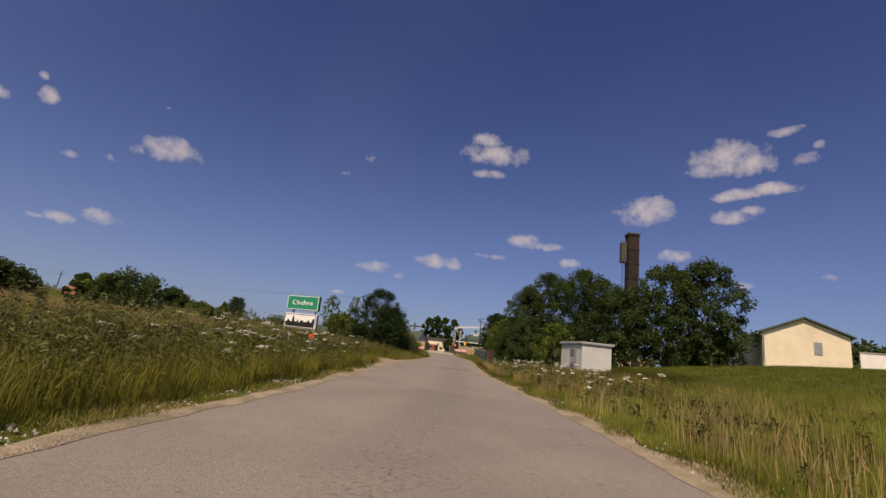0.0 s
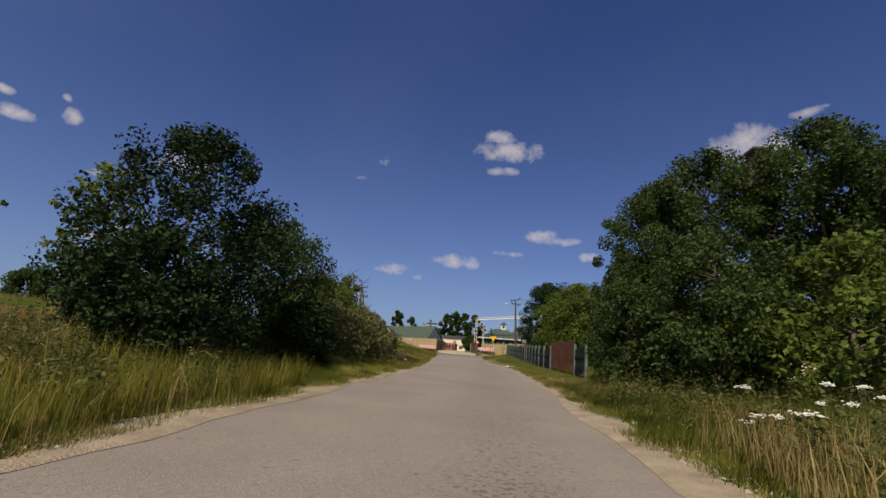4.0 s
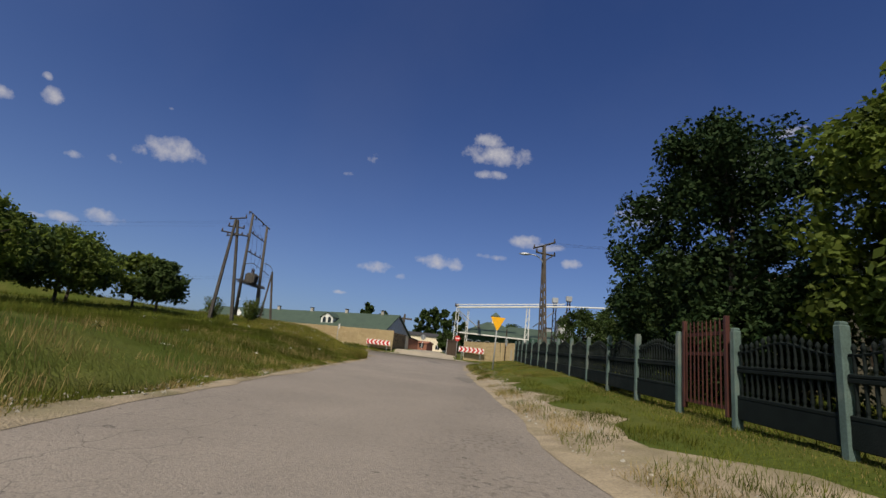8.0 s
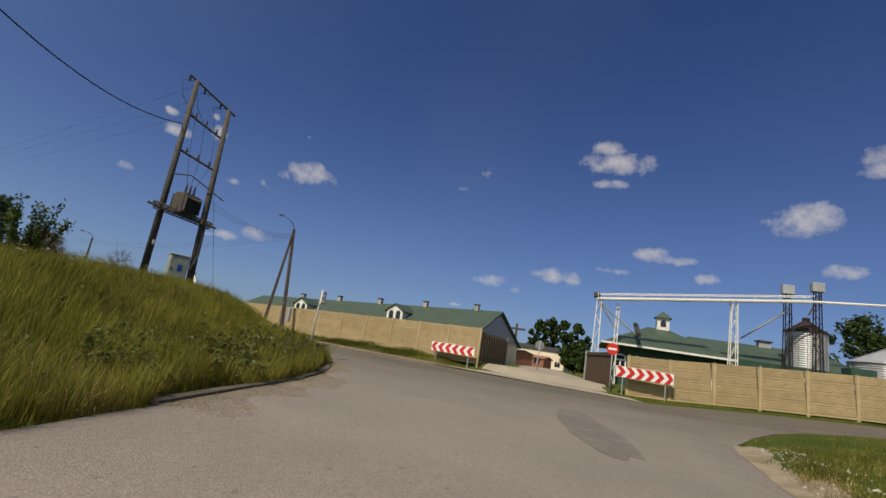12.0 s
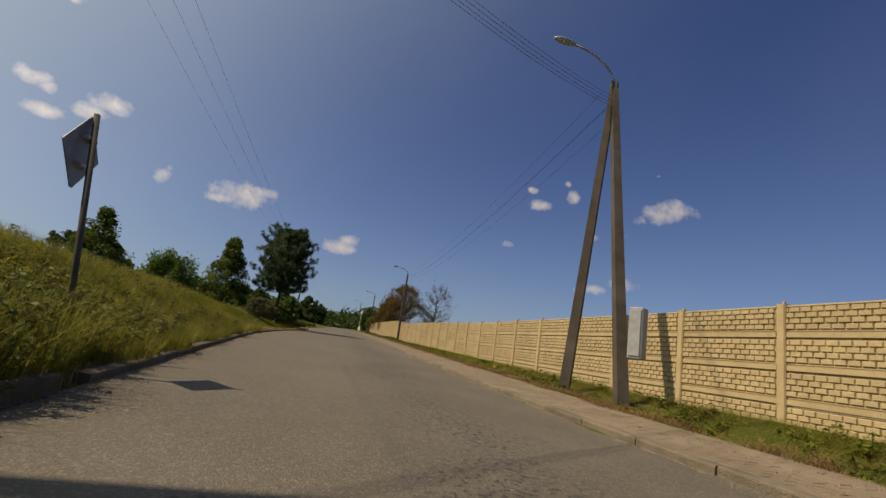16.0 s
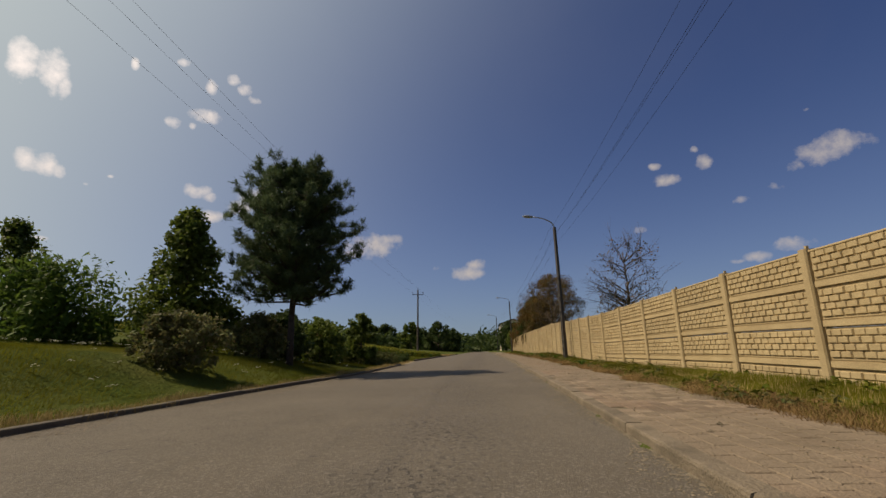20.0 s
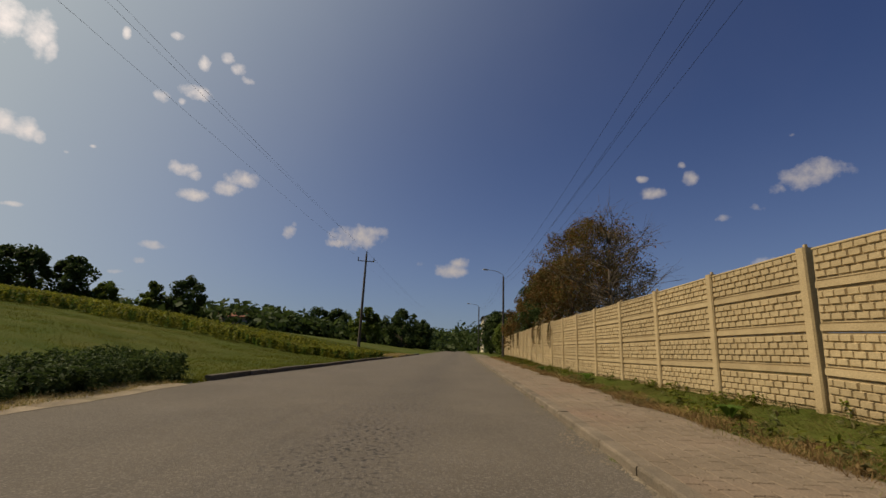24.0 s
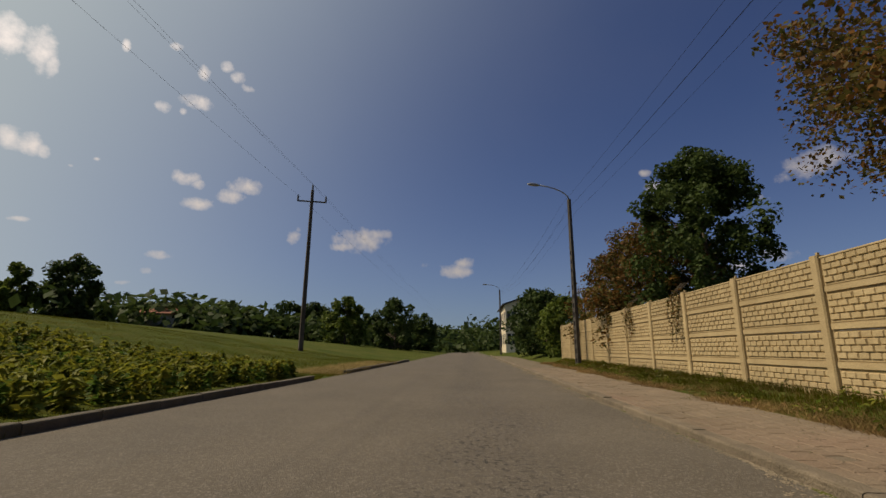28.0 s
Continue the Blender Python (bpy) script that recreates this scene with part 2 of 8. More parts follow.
def asphalt():
    """Worn asphalt: pale warm grey with coarse stones, pits, stains and cracks; the second road is darker."""
    m = bpy.data.materials.new("asphalt")
    m.use_nodes = True
    n, l = m.node_tree.nodes, m.node_tree.links
    b = n["Principled BSDF"]
    pos = n.new("ShaderNodeNewGeometry").outputs["Position"]

    def noise(sc, det=4.0, rough=0.6):
        t = n.new("ShaderNodeTexNoise")
        t.inputs["Scale"].default_value, t.inputs["Detail"].default_value, t.inputs["Roughness"].default_value = sc, det, rough
        l.new(pos, t.inputs["Vector"])
        return t.outputs[0]

    def rng_(v, a, c, lo, hi):
        t = n.new("ShaderNodeMapRange")
        for k, q in enumerate((a, c, lo, hi)):
            t.inputs[k + 1].default_value = q
        l.new(v, t.inputs[0])
        return t.outputs[0]

    def mix(f, a, c):
        t = n.new("ShaderNodeMix")
        t.data_type = "RGBA"
        l.new(f, t.inputs[0])
        for k, q in ((6, a), (7, c)):
            if isinstance(q, tuple):
                t.inputs[k].default_value = (*q, 1)
            else:
                l.new(q, t.inputs[k])
        return t.outputs[2]

    def mul(a, c):
        t = n.new("ShaderNodeMath")
        t.operation = "MULTIPLY"
        for k, q in enumerate((a, c)):
            if isinstance(q, float):
                t.inputs[k].default_value = q
            else:
                l.new(q, t.inputs[k])
        return t.outputs[0]

    sp = n.new("ShaderNodeSeparateXYZ")
    l.new(pos, sp.inputs[0])
    second = rng_(sp.outputs[1], 80.0, 91.0, 0.0, 1.0)
    pale = mix(rng_(noise(0.5), 0.35, 0.65, 0.0, 1.0), (0.243, 0.208, 0.178), (0.203, 0.174, 0.150))
    dark = mix(rng_(noise(0.5), 0.35, 0.65, 0.0, 1.0), (0.122, 0.102, 0.077), (0.098, 0.082, 0.062))
    c = mix(second, pale, dark)
    # oily stains, washed pale dust
    c = mix(mul(rng_(noise(0.16, 5.0), 0.5, 0.72, 0.0, 1.0), 0.3), c, (0.115, 0.105, 0.092))
    c = mix(mul(rng_(noise(1.1, 6.0, 0.7), 0.5, 0.72, 0.0, 1.0), 0.1), c, (0.235, 0.2, 0.16))
    vor = n.new("ShaderNodeTexVoronoi")
    vor.inputs["Scale"].default_value = 75.0
    l.new(pos, vor.inputs["Vector"])
    stones = n.new("ShaderNodeSeparateColor")
    l.new(vor.outputs["Color"], stones.inputs[0])
    c = mix(mul(rng_(stones.outputs[0], 0.66, 1.0, 0.0, 1.0), 0.28), c, (0.36, 0.32, 0.27))
    c = mix(mul(rng_(stones.outputs[1], 0.62, 1.0, 0.0, 1.0), 0.34), c, (0.075, 0.068, 0.06))
    c = mix(mul(rng_(noise(22.0, 4.0, 0.7), 0.52, 0.68, 0.0, 1.0), 0.3), c, (0.085, 0.076, 0.066))
    # a strip in the lane where the surface has broken into small pits
    wander = mul(noise(0.12, 2.0), 1.6)

    def lane(ax, ay, off, half):
        t = n.new("ShaderNodeVectorMath")
        t.operation = "DOT_PRODUCT"
        t.inputs[1].default_value = (ax, ay, 0)
        l.new(pos, t.inputs[0])
        d = n.new("ShaderNodeMath")
        d.operation = "ADD"
        l.new(t.outputs["Value"], d.inputs[0])
        l.new(wander, d.inputs[1])
        e = n.new("ShaderNodeMath")
        e.operation = "ABSOLUTE"
        g = n.new("ShaderNodeMath")
        g.operation = "SUBTRACT"
        g.inputs[1].default_value = off + 0.8
        l.new(d.outputs[0], g.inputs[0])
        l.new(g.outputs[0], e.inputs[0])
        return rng_(e.outputs[0], half * 0.25, half, 1.0, 0.0)

    strip = mix(second, mix(lane(1.0, 0.0, 0.25, 0.8), (0.0, 0.0, 0.0), (0.5, 0.5, 0.5)), mix(lane(0.270, 0.963, 86.45, 0.85), (0.0, 0.0, 0.0), (1.0, 1.0, 1.0)))
    pitmap = n.new("ShaderNodeTexNoise")
    pitmap.inputs["Scale"].default_value, pitmap.inputs["Detail"].default_value = 17.0, 3.0
    l.new(pos, pitmap.inputs["Vector"])
    pits = mul(rng_(pitmap.outputs[0], 0.56, 0.59, 0.0, 1.0), mul(strip, rng_(noise(0.8, 3.0), 0.38, 0.6, 0.25, 1.0)))
    c = mix(pits, c, (0.045, 0.04, 0.035))
    c = mix(mul(rng_(noise(9.0, 4.0), 0.66, 0.70, 0.0, 1.0), 0.75), c, (0.07, 0.062, 0.054))
    c = mix(mul(strip, 0.16), c, (0.09, 0.082, 0.072))
    crack = n.new("ShaderNodeTexVoronoi")
    crack.feature = "DISTANCE_TO_EDGE"
    crack.inputs["Scale"].default_value = 1.7
    wv = n.new("ShaderNodeVectorMath")
    wv.operation = "ADD"
    wn_ = n.new("ShaderNodeTexNoise")
    wn_.inputs["Scale"].default_value = 3.0
    l.new(pos, wn_.inputs["Vector"])
    sc = n.new("ShaderNodeVectorMath")
    sc.operation = "SCALE"
    sc.inputs["Scale"].default_value = 0.35
    l.new(wn_.outputs[1], sc.inputs[0])
    l.new(pos, wv.inputs[0])
    l.new(sc.outputs[0], wv.inputs[1])
    l.new(wv.outputs[0], crack.inputs["Vector"])
    lines = mul(rng_(crack.outputs[0], 0.0, 0.010, 1.0, 0.0), rng_(noise(0.13, 2.0), 0.55, 0.64, 0.0, 0.7))
    c = mix(lines, c, (0.045, 0.04, 0.036))
    l.new(c, b.inputs["Base Color"])
    b.inputs["Roughness"].default_value, b.inputs["Specular IOR Level"].default_value = 0.85, 0.25
    hgt = n.new("ShaderNodeMath")
    hgt.operation = "SUBTRACT"
    l.new(noise(70.0, 3.0), hgt.inputs[0])
    l.new(pits, hgt.inputs[1])
    bp = n.new("ShaderNodeBump")
    bp.inputs["Strength"].default_value, bp.inputs["Distance"].default_value = 0.8, 0.012
    l.new(hgt.outputs[0], bp.inputs["Height"])
    l.new(bp.outputs[0], b.inputs["Normal"])
    return m


M_ASPHALT = asphalt()
M_PATCH = material("dark_asphalt_patch", (0.165, 0.146, 0.124), (0.12, 0.107, 0.092), scale=5.0, rough=0.85, bump=0.6, fine_scale=90, c3=(0.205, 0.178, 0.15), stain=0.75, bump_dist=0.01)
M_SAND = material("sandy_shoulder", (0.34, 0.275, 0.19), (0.21, 0.17, 0.116), scale=2.6, rough=0.95, bump=0.8, fine_scale=40, c3=(0.14, 0.125, 0.06), stain=0.75, bump_dist=0.03)
M_DUST = material("sandy_road_dust", (0.20, 0.166, 0.118), (0.145, 0.121, 0.088), scale=3.0, rough=0.95, bump=0.6, fine_scale=60, c3=(0.30, 0.24, 0.165), stain=0.7)
M_SOIL = material("grassy_soil", spec=0.05, c1=(0.050, 0.074, 0.012), c2=(0.092, 0.094, 0.025), scale=0.5, rough=0.95, bump=1.0, fine_scale=14, c3=(0.042, 0.062, 0.012), stain=0.7, bump_dist=0.05)
M_WHEAT = material("ripe_grain", (0.48, 0.34, 0.15), (0.40, 0.29, 0.13), scale=0.15, rough=0.95, bump=0.9, fine_scale=9, c3=(0.30, 0.24, 0.10), stain=0.6, bump_dist=0.08)
M_CONCRETE = material("grey_concrete", (0.40, 0.37, 0.32), (0.30, 0.28, 0.245), scale=2.5, rough=0.9, bump=0.4, c3=(0.2, 0.19, 0.165), stain=0.5)
M_FENCE = material("sandy_cast_concrete", (0.46, 0.357, 0.20), (0.375, 0.285, 0.155), scale=3.0, rough=0.9, bump=0.5, fine_scale=70, c3=(0.36, 0.27, 0.15), stain=0.45, object_random=0.07)
M_BED = material("dark_sandy_joint", (0.19, 0.152, 0.108), (0.13, 0.105, 0.074), scale=4.0, rough=0.95, bump=0.5, c3=(0.07, 0.085, 0.03), stain=0.5)
M_KIOSK = material("pale_grey_render", (0.52, 0.52, 0.51), (0.45, 0.45, 0.44), scale=1.2, rough=0.8, bump=0.15, c3=(0.36, 0.35, 0.32), stain=0.35)
# fence concrete darkened for relief shade between the bricks, with random stains
M_RECESS = material("shaded_cast_recess", (0.40, 0.305, 0.165), (0.31, 0.235, 0.13), scale=4.0, rough=0.95, bump=0.5, fine_scale=70, c3=(0.16, 0.125, 0.075), stain=0.5)
M_PAVER = material("concrete_paver", (0.235, 0.182, 0.128), (0.165, 0.128, 0.088), scale=1.4, rough=0.92, bump=0.9, c3=(0.215, 0.14, 0.098), stain=0.6, object_random=0.26, bump_dist=0.015)
M_BARK = material("bark", (0.11, 0.085, 0.06), (0.06, 0.048, 0.036), scale=9, rough=0.95, bump=0.8, fine_scale=30)
M_PINEBARK = material("pine_bark", (0.065, 0.048, 0.036), (0.035, 0.027, 0.022), scale=9, rough=0.95, bump=0.8, fine_scale=30)
M_POLE = material("weathered_pole_concrete", (0.095, 0.076, 0.058), (0.055, 0.045, 0.036), scale=3, rough=0.9, bump=0.5, c3=(0.13, 0.115, 0.1), stain=0.6)
M_DARKPOLE = material("tarred_pole", (0.085, 0.075, 0.065), (0.05, 0.045, 0.04), scale=5, rough=0.85, bump=0.5)
M_STEEL = plain("galvanised_steel", (0.42, 0.43, 0.44), rough=0.45, metal=0.7)
M_WIRE = plain("black_cable", (0.025, 0.025, 0.027), rough=0.6)
M_LEAF = leaf_material("leaf_green", (0.072, 0.108, 0.018), (0.125, 0.158, 0.03), through=0.42)
M_LEAF_DARK = leaf_material("leaf_dark", (0.034, 0.058, 0.016), (0.064, 0.092, 0.025), through=0.35, gloss=0.12)
# dark plum leaves; on the left verge the same colour carries canopy shade
M_LEAF_PLUM_SHADE = leaf_material("leaf_plum_shade", (0.013, 0.028, 0.010), (0.030, 0.048, 0.016), through=0.15, gloss=0.06)
M_BRIAR = leaf_material("leaf_brownish", (0.165, 0.14, 0.062), (0.115, 0.14, 0.046), through=0.4)
M_LEAF_LIGHT = leaf_material("leaf_light", (0.065, 0.12, 0.018), (0.11, 0.165, 0.03), through=0.4)
M_LEAF_RUST = leaf_material("leaf_rusty", (0.165, 0.072, 0.02), (0.075, 0.085, 0.022), through=0.35)
M_LEAF_PINE = leaf_material("pine_needles", (0.052, 0.085, 0.036), (0.095, 0.13, 0.055), through=0.35)
M_GRASS = leaf_material("grass_green", (0.070, 0.100, 0.014), (0.160, 0.158, 0.030), through=0.35, spread=0.42, gloss=0.03)
M_GRASS_DRY = leaf_material("grass_dry", (0.22, 0.165, 0.065), (0.36, 0.27, 0.115), through=0.3, spread=0.3, gloss=0.08)
M_LAWN = leaf_material("lawn_green", (0.076, 0.090, 0.008), (0.138, 0.126, 0.016), through=0.4, spread=0.35, gloss=0.02)
M_WEED = leaf_material("weed_dark", (0.060, 0.083, 0.02), (0.13, 0.125, 0.04), through=0.3, spread=0.35)
M_BANK = leaf_material("bank_grass", (0.128, 0.142, 0.018), (0.245, 0.215, 0.045), through=0.45, spread=0.35, gloss=0.08)
M_DEAD = leaf_material("grass_dead", (0.17, 0.105, 0.045), (0.26, 0.175, 0.08), through=0.25, spread=0.35, gloss=0.03)
M_FLOWER = leaf_material("flower_white", (0.75, 0.74, 0.66), (0.6, 0.6, 0.5), through=0.2, spread=0.1)
M_YELLOW = leaf_material("leaf_yellow", (0.26, 0.24, 0.03), (0.13, 0.16, 0.025), through=0.4, spread=0.3)


# ---- geometry helpers ----
def mesh_np(name, verts, faces, mats, mat_ids=None, smooth=False):
    """A mesh from arrays: verts (n, 3), faces (m, 3 or 4)."""
    me = bpy.data.meshes.new(name)
    verts, faces = np.asarray(verts, np.float32), np.asarray(faces, np.int32)
    k = faces.shape[1]
    me.vertices.add(len(verts))
    me.vertices.foreach_set("co", verts.ravel())
    me.loops.add(faces.size)
    me.loops.foreach_set("vertex_index", faces.ravel())
    me.polygons.add(len(faces))
    me.polygons.foreach_set("loop_start", np.arange(0, faces.size, k, dtype=np.int32))
    if mat_ids is not None:
        me.polygons.foreach_set("material_index", np.asarray(mat_ids, np.int32))
    me.polygons.foreach_set("use_smooth", np.full(len(faces), smooth, dtype=bool))
    for m in mats if isinstance(mats, (list, tuple)) else [mats]:
        me.materials.append(m)
    me.update(calc_edges=True)
    me.validate()
    return me


def part(name, bm, mat, parent, label="", smooth=False):
    me = bpy.data.meshes.new(name)
    bm.to_mesh(me)
    bm.free()
    me.materials.append(mat)
    if smooth:
        for p in me.polygons:
            p.use_smooth = True
    ob = new(name, me)
    ob.parent = parent
    return tagged(ob, label)


def shared(name, me, parent, m, label=""):
    ob = new(name, me)
    ob.parent = parent
    ob.matrix_local = m
    return tagged(ob, label)


def thing(name, at, label, category, group="", turn=0, kind=""):
    e = new(name)
    e.empty_display_size = 0.2
    e.matrix_world = pose(*at, 0, 0, turn)
    return tagged(e, label, category, group, kind)


def box(bm, c, s, turn=None, bevel=0.0):
    """A box of size s round c, turned by a matrix, its edges bevelled."""
    r = bmesh.ops.create_cube(bm, size=1, matrix=Matrix.Translation(c) @ (turn or Matrix()) @ Matrix.Diagonal((*s, 1)))
    if bevel:
        es = list({e for v in r["verts"] for e in v.link_edges})
        bmesh.ops.bevel(bm, geom=es, offset=bevel, segments=1, affect="EDGES", profile=0.5)
    return bm


def rod(bm, a, b, r0, r1=None, seg=8):
    a, b = Vector(a), Vector(b)
    d = b - a
    q = d.to_track_quat("Z", "Y").to_matrix().to_4x4()
    bmesh.ops.create_cone(bm, cap_ends=True, segments=seg, radius1=r0, radius2=r0 if r1 is None else r1, depth=d.length, matrix=Matrix.Translation((a + b) / 2) @ q)
    return bm


def bent(bm, pts, r, seg=6):
    """One round bar along a line of points."""
    p = [Vector(q) for q in pts]
    rings = []
    for i, q in enumerate(p):
        d = (p[min(i + 1, len(p) - 1)] - p[max(i - 1, 0)]).normalized()
        a = d.cross(Vector((0, 0, 1)) if abs(d.z) < 0.95 else Vector((1, 0, 0))).normalized()
        b = d.cross(a)
        rings.append([bm.verts.new(q + (a * math.cos(2 * math.pi * k / seg) + b * math.sin(2 * math.pi * k / seg)) * r) for k in range(seg)])
    for u, v in zip(rings, rings[1:]):
        for k in range(seg):
            bm.faces.new((u[k], u[(k + 1) % seg], v[(k + 1) % seg], v[k]))
    bm.faces.new(rings[0][::-1])
    bm.faces.new(rings[-1])
    bmesh.ops.recalc_face_normals(bm, faces=bm.faces)
    return bm


def nb():
    return bmesh.new()


def prism(bm, outline, z0, z1):
    """A flat outline in x, y raised from z0 to z1."""
    lo = [bm.verts.new((x, y, z0)) for x, y in outline]
    hi = [bm.verts.new((x, y, z1)) for x, y in outline]
    n = len(outline)
    bm.faces.new(hi)
    bm.faces.new(lo[::-1])
    for i in range(n):
        bm.faces.new((lo[i], lo[(i + 1) % n], hi[(i + 1) % n], hi[i]))
    bmesh.ops.recalc_face_normals(bm, faces=bm.faces)
    return bm


# ---- plan: edges of the two roads ----
EDGE_L = [(-2.1, -80), (-2.2, -5), (-2.65, 8), (-2.8, 20), (-2.65, 30), (-2.6, 40), (-3.4, 51), (-4.3, 62), (-4.8, 70), (-5.2, 73.5), (-5.9, 76), (-6.9, 80.2),
    (-8.6, 84), (-10.3, 86.4), (-12.2, 88.2), (-15, 90.2), (-20, 92), (-28, 93.5), (-36, 95.1), (-43, 97.0), (-49, 99), (-54, 100.9), (-64, 103.4),
    (-73, 105.2), (-80, 107.4), (-87.5, 109.6), (-95, 112), (-106, 115.4), (-135, 124), (-200, 143), (-420, 210)]
EDGE_R1 = [(2.6, -80), (2.6, -5), (1.7, 10), (1.7, 22), (1.9, 31), (1.9, 42), (1.2, 49), (0.8, 54), (0.4, 63), (0.15, 72), (0.1, 79), (0.8, 84), (3, 88), (7, 90.3), (14, 91.5), (60, 95), (160, 103)]
EDGE_R2 = [(160, 109), (60, 101), (10, 97.2), (0, 96.3), (-8.5, 96.1), (-14, 96.3), (-20.5, 97.4), (-26.7, 99.1), (-39.5, 102.65), (-49, 105.55), (-56, 107.6), (-61.5, 109.3), (-66, 110.6),
    (-72.3, 112.35), (-81, 114.75), (-88, 116.65), (-106, 121.7), (-135, 129.8), (-200, 147.5), (-420, 214)]


def fine_line(pts, step):
    out = []
    for (a, b), (c, d) in zip(pts, pts[1:]):
        n = max(1, int(math.hypot(c - a, d - b) / step))
        out += [(a + (c - a) * i / n, b + (d - b) * i / n) for i in range(n)]
    return out + [pts[-1]]


def smooth_line(pts, step=1.0):
    """A curve through the points, without corners."""
    p = np.array(fine_line(pts, step))
    for _ in range(3):
        q = p.copy()
        q[1:-1] = (p[:-2] + 2 * p[1:-1] + p[2:]) / 4
        p = q
    return p


LINE_L, LINE_R1, LINE_R2 = smooth_line(EDGE_L), smooth_line(EDGE_R1), smooth_line(EDGE_R2)


def to_line(x, y, line):
    """Distance to a line, and the nearest point on it."""
    best = np.full(x.shape, 1e9)
    px, py = np.zeros(x.shape), np.zeros(x.shape)
    for (ax, ay), (bx, by) in zip(line, line[1:]):
        dx, dy = bx - ax, by - ay
        u = np.clip(((x - ax) * dx + (y - ay) * dy) / (dx * dx + dy * dy + 1e-12), 0, 1)
        qx, qy = ax + u * dx, ay + u * dy
        d = np.hypot(x - qx, y - qy)
        m = d < best
        best[m], px[m], py[m] = d[m], qx[m], qy[m]
    return best, px, py


def inside(x, y, poly):
    r = np.zeros(x.shape, bool)
    for (ax, ay), (bx, by) in zip(poly, np.roll(poly, -1, axis=0)):
        c = (ay > y) != (by > y)
        with np.errstate(divide="ignore", invalid="ignore"):
            r ^= c & (x < (bx - ax) * (y - ay) / (by - ay + 1e-12) + ax)
    return r


COARSE_L, COARSE_R1, COARSE_R2 = np.array(EDGE_L, float), np.array(EDGE_R1, float), np.array(EDGE_R2, float)
thin = lambda line: np.array([p for i, p in enumerate(line) if i % 3 == 0 and -130 < p[0] < 40 and p[1] > -20] + [line[-1]]) if len(line) else line
ROAD_POLY = np.vstack([[EDGE_L[-1]], thin(LINE_L)[:-1][::-1], [EDGE_L[0]], [EDGE_R1[0]], thin(LINE_R1), [EDGE_R2[0]], thin(LINE_R2)])
POLY_LEFT = np.vstack([COARSE_L, [(-5000, 1600), (-5000, -5000), (-2.7, -5000)]])
POLY_FAR = np.vstack([COARSE_R2, [(-5000, 1600), (-5000, 5000), (5000, 5000), (5000, 400)]])
FENCE_LINE = [(-7.82, 98.46), (-11.86, 99.25), (-17.94, 100.45), (-23.96, 101.84), (-33.9, 104.47), (-41.86, 106.6), (-53.8, 109.8), (-65.72, 113.5), (-73.75, 115.5), (-81.75, 117.6), (-89.7, 120.0), (-98, 122.4), (-107.6, 125.1)]


def step01(a, b, v):
    u = np.clip((v - a) / (b - a), 0, 1)
    return u * u * (3 - 2 * u)


def rise(x, y):
    """The way to the right climbs from the junction."""
    return 2.5 * (1 - np.exp(-0.036 * np.maximum(x - 1, 0))) * step01(70, 86, np.asarray(y, float))


def hz(x, y):
    """Height of the ground; the roads lie at zero."""
    x, y = np.atleast_1d(np.asarray(x, float)), np.atleast_1d(np.asarray(y, float))
    z = np.zeros(x.shape)
    left, far = inside(x, y, POLY_LEFT), inside(x, y, POLY_FAR)
    road = inside(x, y, ROAD_POLY)
    # left of the way: a verge, a bank, a rising field
    dl, px, py = to_line(x, y, COARSE_L)
    s = np.where(py < 84, py, 84 + (-8.6 - px))
    h4 = np.interp(s, [-80, 5, 24, 40, 60, 72, 80, 88, 100, 118, 128, 136, 150], [0.3, 0.35, 0.4, 0.5, 0.55, 0.75, 1.1, 1.35, 1.42, 1.25, 0.75, 0.35, 0.25])
    sl = np.interp(s, [-80, 5, 24, 40, 60, 80, 95, 118, 128, 150, 180, 230], [0.042, 0.042, 0.042, 0.03, 0.022, 0.02, 0.03, 0.06, 0.10, 0.19, 0.18, 0.10])
    far_d = np.maximum(dl - 4, 0)
    reach = np.interp(s, [122, 148], [60, 35])
    zl = h4 * step01(0.2, 4.2, dl) + sl * reach * (1 - np.exp(-far_d / reach))
    # right of the first road
    dr, px, py = to_line(x, y, COARSE_R1)
    k = np.interp(py, [-80, 25, 36, 50, 62, 75, 88], [0.07, 0.07, 0.11, 0.14, 0.17, 0.2, 0.1])
    near = np.interp(dr, [0, 2, 7, 27, 60, 200], [0, 0.1, 0.36, 2.75, 4.4, 7.0])
    zr = k * 2.8 * (1 - np.exp(-dr / 2.8)) + np.interp(py, [-80, 25, 36, 80], [0.055, 0.055, 0.01, 0.005]) * 40 * (1 - np.exp(-np.maximum(dr - 2, 0) / 40))
    w = step01(33, 43, y)
    zr = near * (1 - w) + zr * w + rise(x, y) + 0.28 * step01(57, 67, y) * (1 - step01(79, 85, y)) * (1 - np.exp(-dr / 1.3))
    # beyond the second road: pavement, strip of grass, compound
    df, px, py = to_line(x, y, COARSE_R2)
    base = np.interp(px, [-100, -66, -56, -34, -24, -8, 2, 40], [0.36, 0.38, 0.2, 0.18, 0.26, 0.52, 0.4, 0.4])
    zf = 0.07 * step01(0.0, 0.3, df) + (base - 0.07) * step01(1.9, 3.2, df)
    zf += rise(x, y) * 0.9
    z = np.where(left, zl, np.where(far, zf, np.where(x > -1.5, zr, 0.0)))
    return np.where(road, -0.08 + rise(x, y), z)


def gz(x, y):
    return float(hz(x, y)[0])


